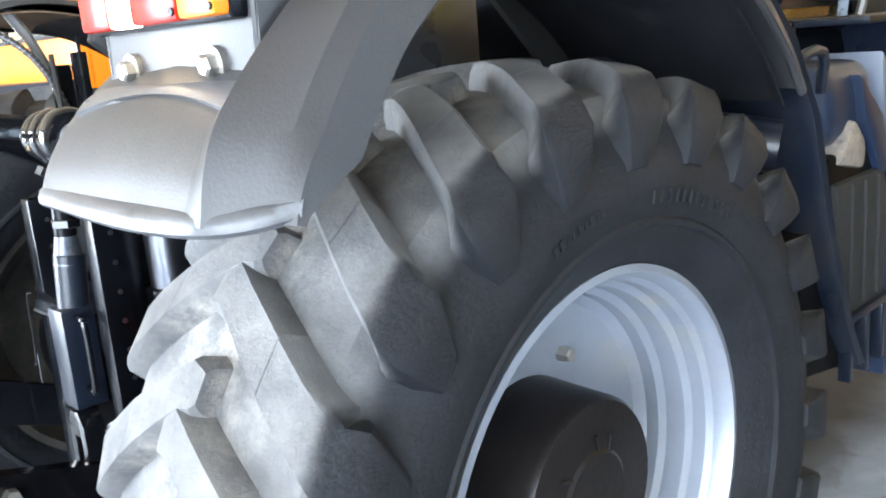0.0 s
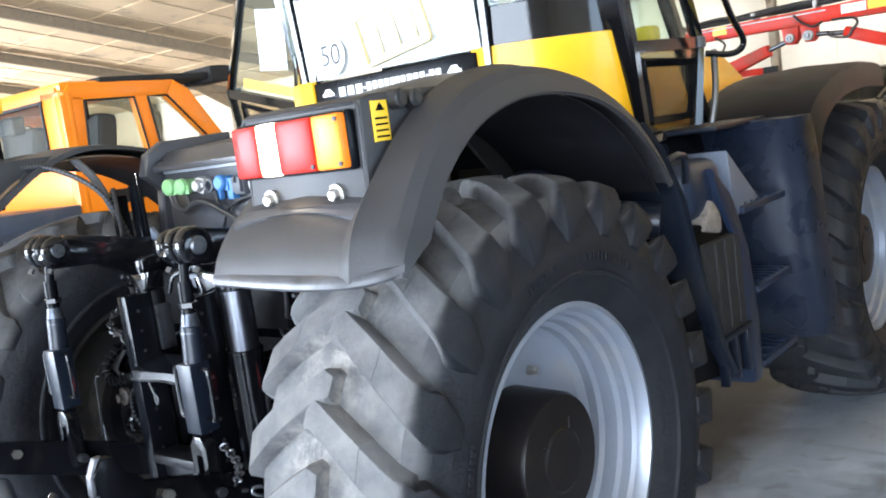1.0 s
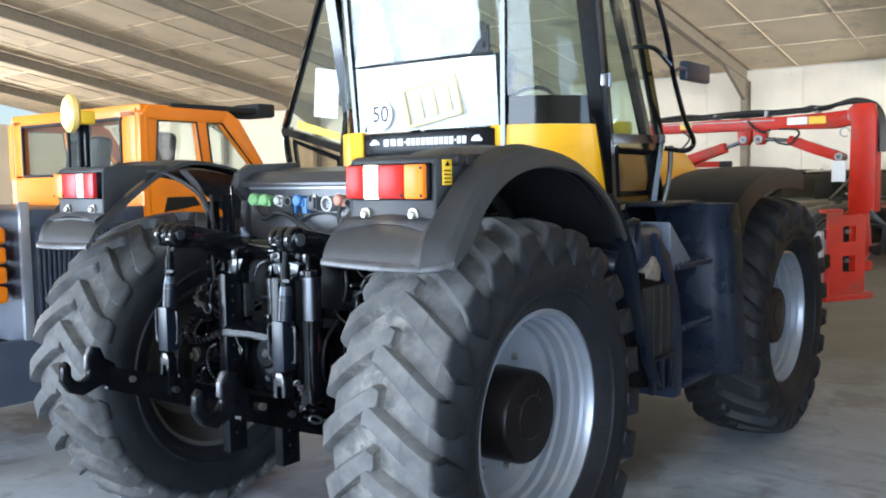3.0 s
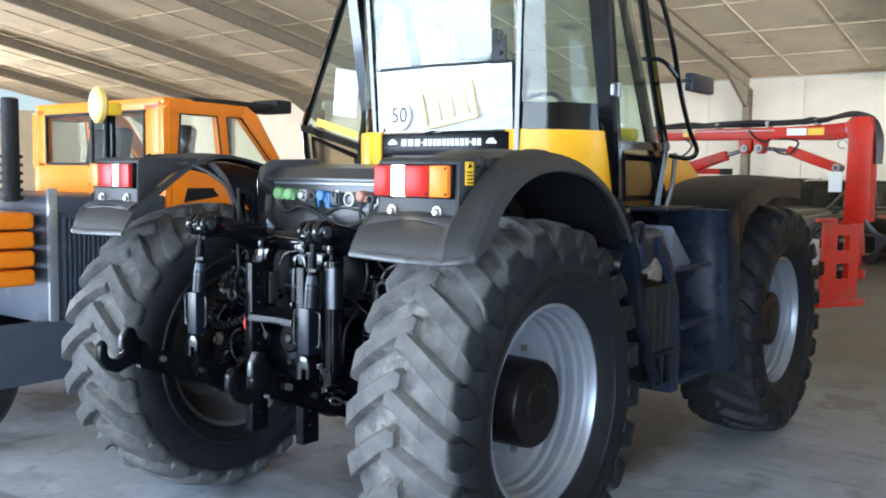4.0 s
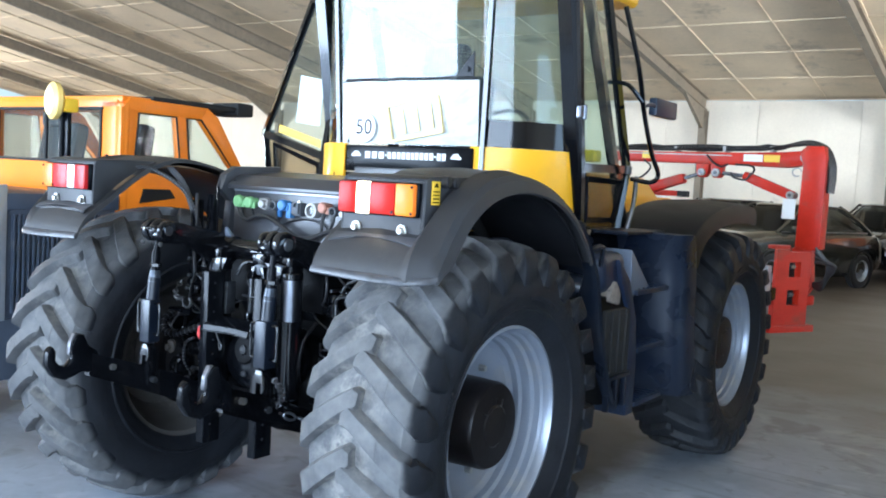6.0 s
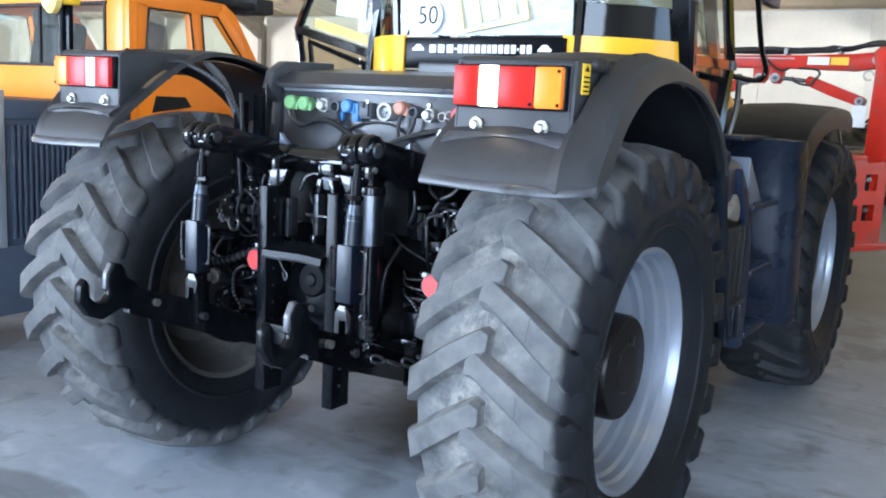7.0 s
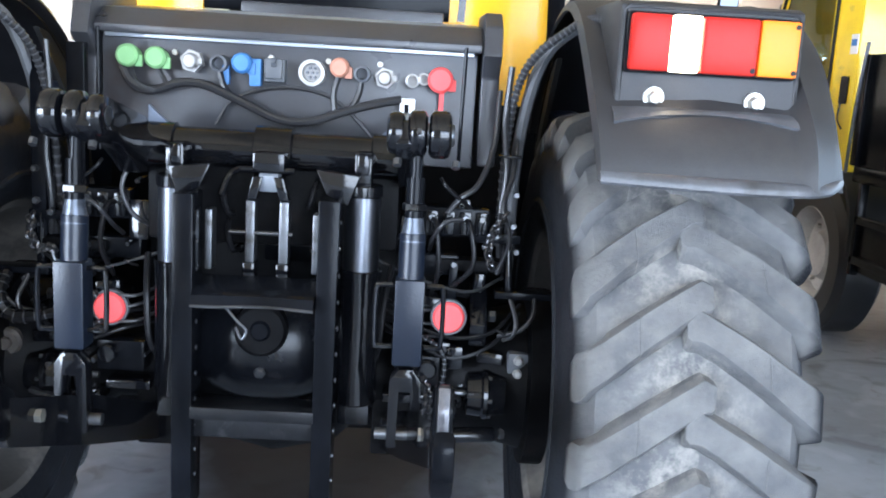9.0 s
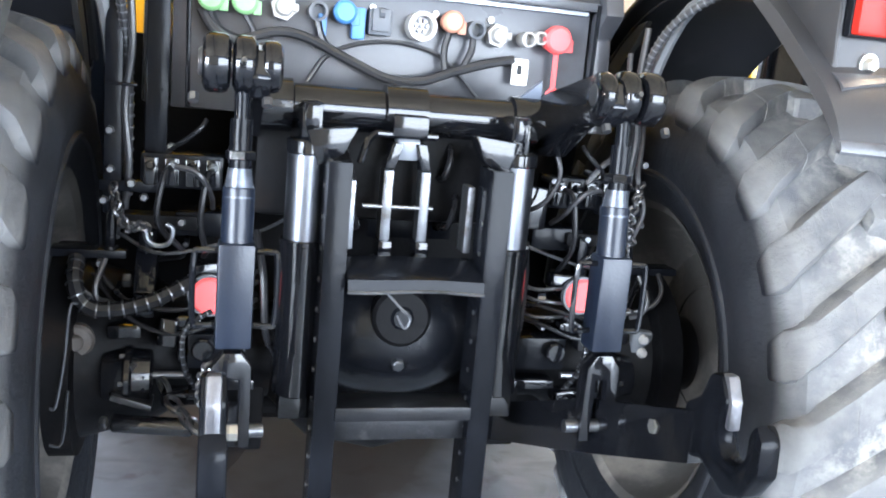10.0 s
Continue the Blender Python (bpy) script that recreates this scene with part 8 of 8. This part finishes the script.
part("lamp_shell", quick(cyl, (0.225, -0.232, 1.755), (0.225, -0.19, 1.755), 0.066, 0.05, 24, 0.006), INNER, lamp)
for x in (0.195, 0.255):
    part("lamp_foot", quick(cyl, (x, -0.22, 1.71), (x + (0.245 - x) * 0.4, -0.22, 1.655), 0.011, seg=8), INNER, lamp)
part("red_reflector", quick(box, (0.435, -0.186, 0.69), (0.11, 0.012, 0.042), 0.004), CAP_RED, plough)
part("yellow_plate", quick(box, (0.84, -0.186, 0.635), (0.33, 0.012, 0.09), 0.004), LEMON, plough)
part("amber_reflector", quick(box, (1.03, -0.186, 0.64), (0.045, 0.02, 0.06), 0.006), LENS_AMBER, plough)
plate_ob = part("name_plate", quick(box, (0.14, -0.045, 1.12), (0.145, 0.01, 0.062), 0.003), WHITE, plough, "white plate with unreadable dark letters")
for k in range(6):
    part("letter_bar", quick(box, (0.083 + 0.022 * k, -0.052, 1.12), (0.013, 0.004, 0.034)), BLACK2, plate_ob)
for x, h in ((0.42, 0.05), (0.52, 0.03), (0.68, 0.10), (0.71, 0.10), (0.88, 0.04)):
    part("coupling", quick(cyl, (x, -0.05, 1.335), (x, -0.05, 1.345 + h), 0.016, 0.012, 10, 0.003), ZINC, plough)
part("hose_tray", quick(box, (0.70, -0.02, 1.36), (0.9, 0.06, 0.03), 0.008), INNER, plough)
bm = bmesh.new()
tube(bm, [(-0.02, 0.0, 1.32), (-0.13, 0.0, 1.50), (-0.16, 0.0, 1.80), (-0.15, 0.0, 2.22)], 0.009, 8, 3)
flag = part("flag_staff", bm, GREYP, plough)
rows, rows_hem = [], []
for i in range(9):
    f = i / 8
    w = 0.30 * f if f < 0.62 else 0.30 * 0.62 + (f - 0.62) * 0.22
    a, b = Vector((-0.15 - 0.03 * f, -0.01, 2.17 - 0.56 * f)), Vector((-0.15 + 0.40 * min(1.0, f * 1.25) - 0.03 * f, -0.02, 2.17 - 0.56 * f + 0.22 * f * f))
    rows.append([a.lerp(b, g / 5) + Vector((0, 0.02 * math.sin(g * 1.7 + f * 3), 0)) for g in range(6)])
for f in (0.0, 0.33, 0.66, 1.0):
    a, b = Vector((-0.18, -0.01, 1.60 - 0.16 * f)), Vector((0.22 - 0.06 * f, -0.02, 1.83 - 0.06 * f - 0.10 * f))
    rows_hem.append([a.lerp(b, g / 5) + Vector((0, 0.02 * math.sin(g * 1.7 + 3 + f), -0.02 * f * math.sin(g * 0.6))) for g in range(6)])
part("flag_cloth", quick(sheet, rows, 0.003), FLAGRED, flag, "faded red marker flag with a pale edge")
part("flag_hem", quick(sheet, rows_hem, 0.003), WHITE, flag)

orange = thing("salt_spreader", (6.1, 22.0, 0), 0, "orange salt spreader body with grey control box", "spreader")
part("hopper", quick(prism, [(0.50, 1.55), (0.42, 2.70), (0.08, 2.70), (0.10, 3.50), (3.6, 3.62), (3.8, 1.60)], "y", 0.0, 1.6, 0.02), ORANGE2, orange)
part("hopper_door", quick(box, (0.98, -0.012, 3.08), (0.84, 0.03, 0.66), 0.012), ORANGE, orange)
for x in (0.43, 1.62, 2.5):
    part("hopper_seam", quick(box, (x, -0.01, 3.05), (0.03, 0.03, 0.92), 0.006), ORANGE2, orange)
box_ob = part("control_box", quick(prism, [(0.0, 2.68), (0.37, 2.70), (0.52, 1.10), (0.06, 1.10)], "y", -0.35, -0.02, 0.03), GREYP, orange, "grey control box")
part("box_panel", quick(box, (0.20, -0.358, 2.42), (0.22, 0.012, 0.36), 0.006), CAP_GREY, box_ob)
for x, z, m, r in ((0.10, 2.0, WHITE, 0.085), (0.10, 2.0, CAP_RED, 0.055), (0.30, 2.02, CAP_BLUE, 0.10), (0.13, 1.69, CAP_RED, 0.06)):
    part("control_knob", quick(cyl, (x, -0.35, z), (x, -0.38 - (0.02 if m is CAP_RED else 0), z), r, seg=16), m, box_ob)
part("lower_body", quick(box, (2.1, 0.8, 1.30), (3.3, 1.4, 0.50), 0.03), GREYP, orange)
for x in (0.7, 3.5):
    for y in (0.2, 1.3):
        part("stand_leg", quick(box, (x, y, 0.53), (0.1, 0.1, 1.06), 0.01), BLACK2, orange, "black steel leg")
bm = bmesh.new()
box(bm, (-0.17, -2.85, 0.60), (0.34, 0.70, 0.50), 0.06, None, 3)
part("side_box", bm, CARGREY, yt, "pale grey rounded side box")
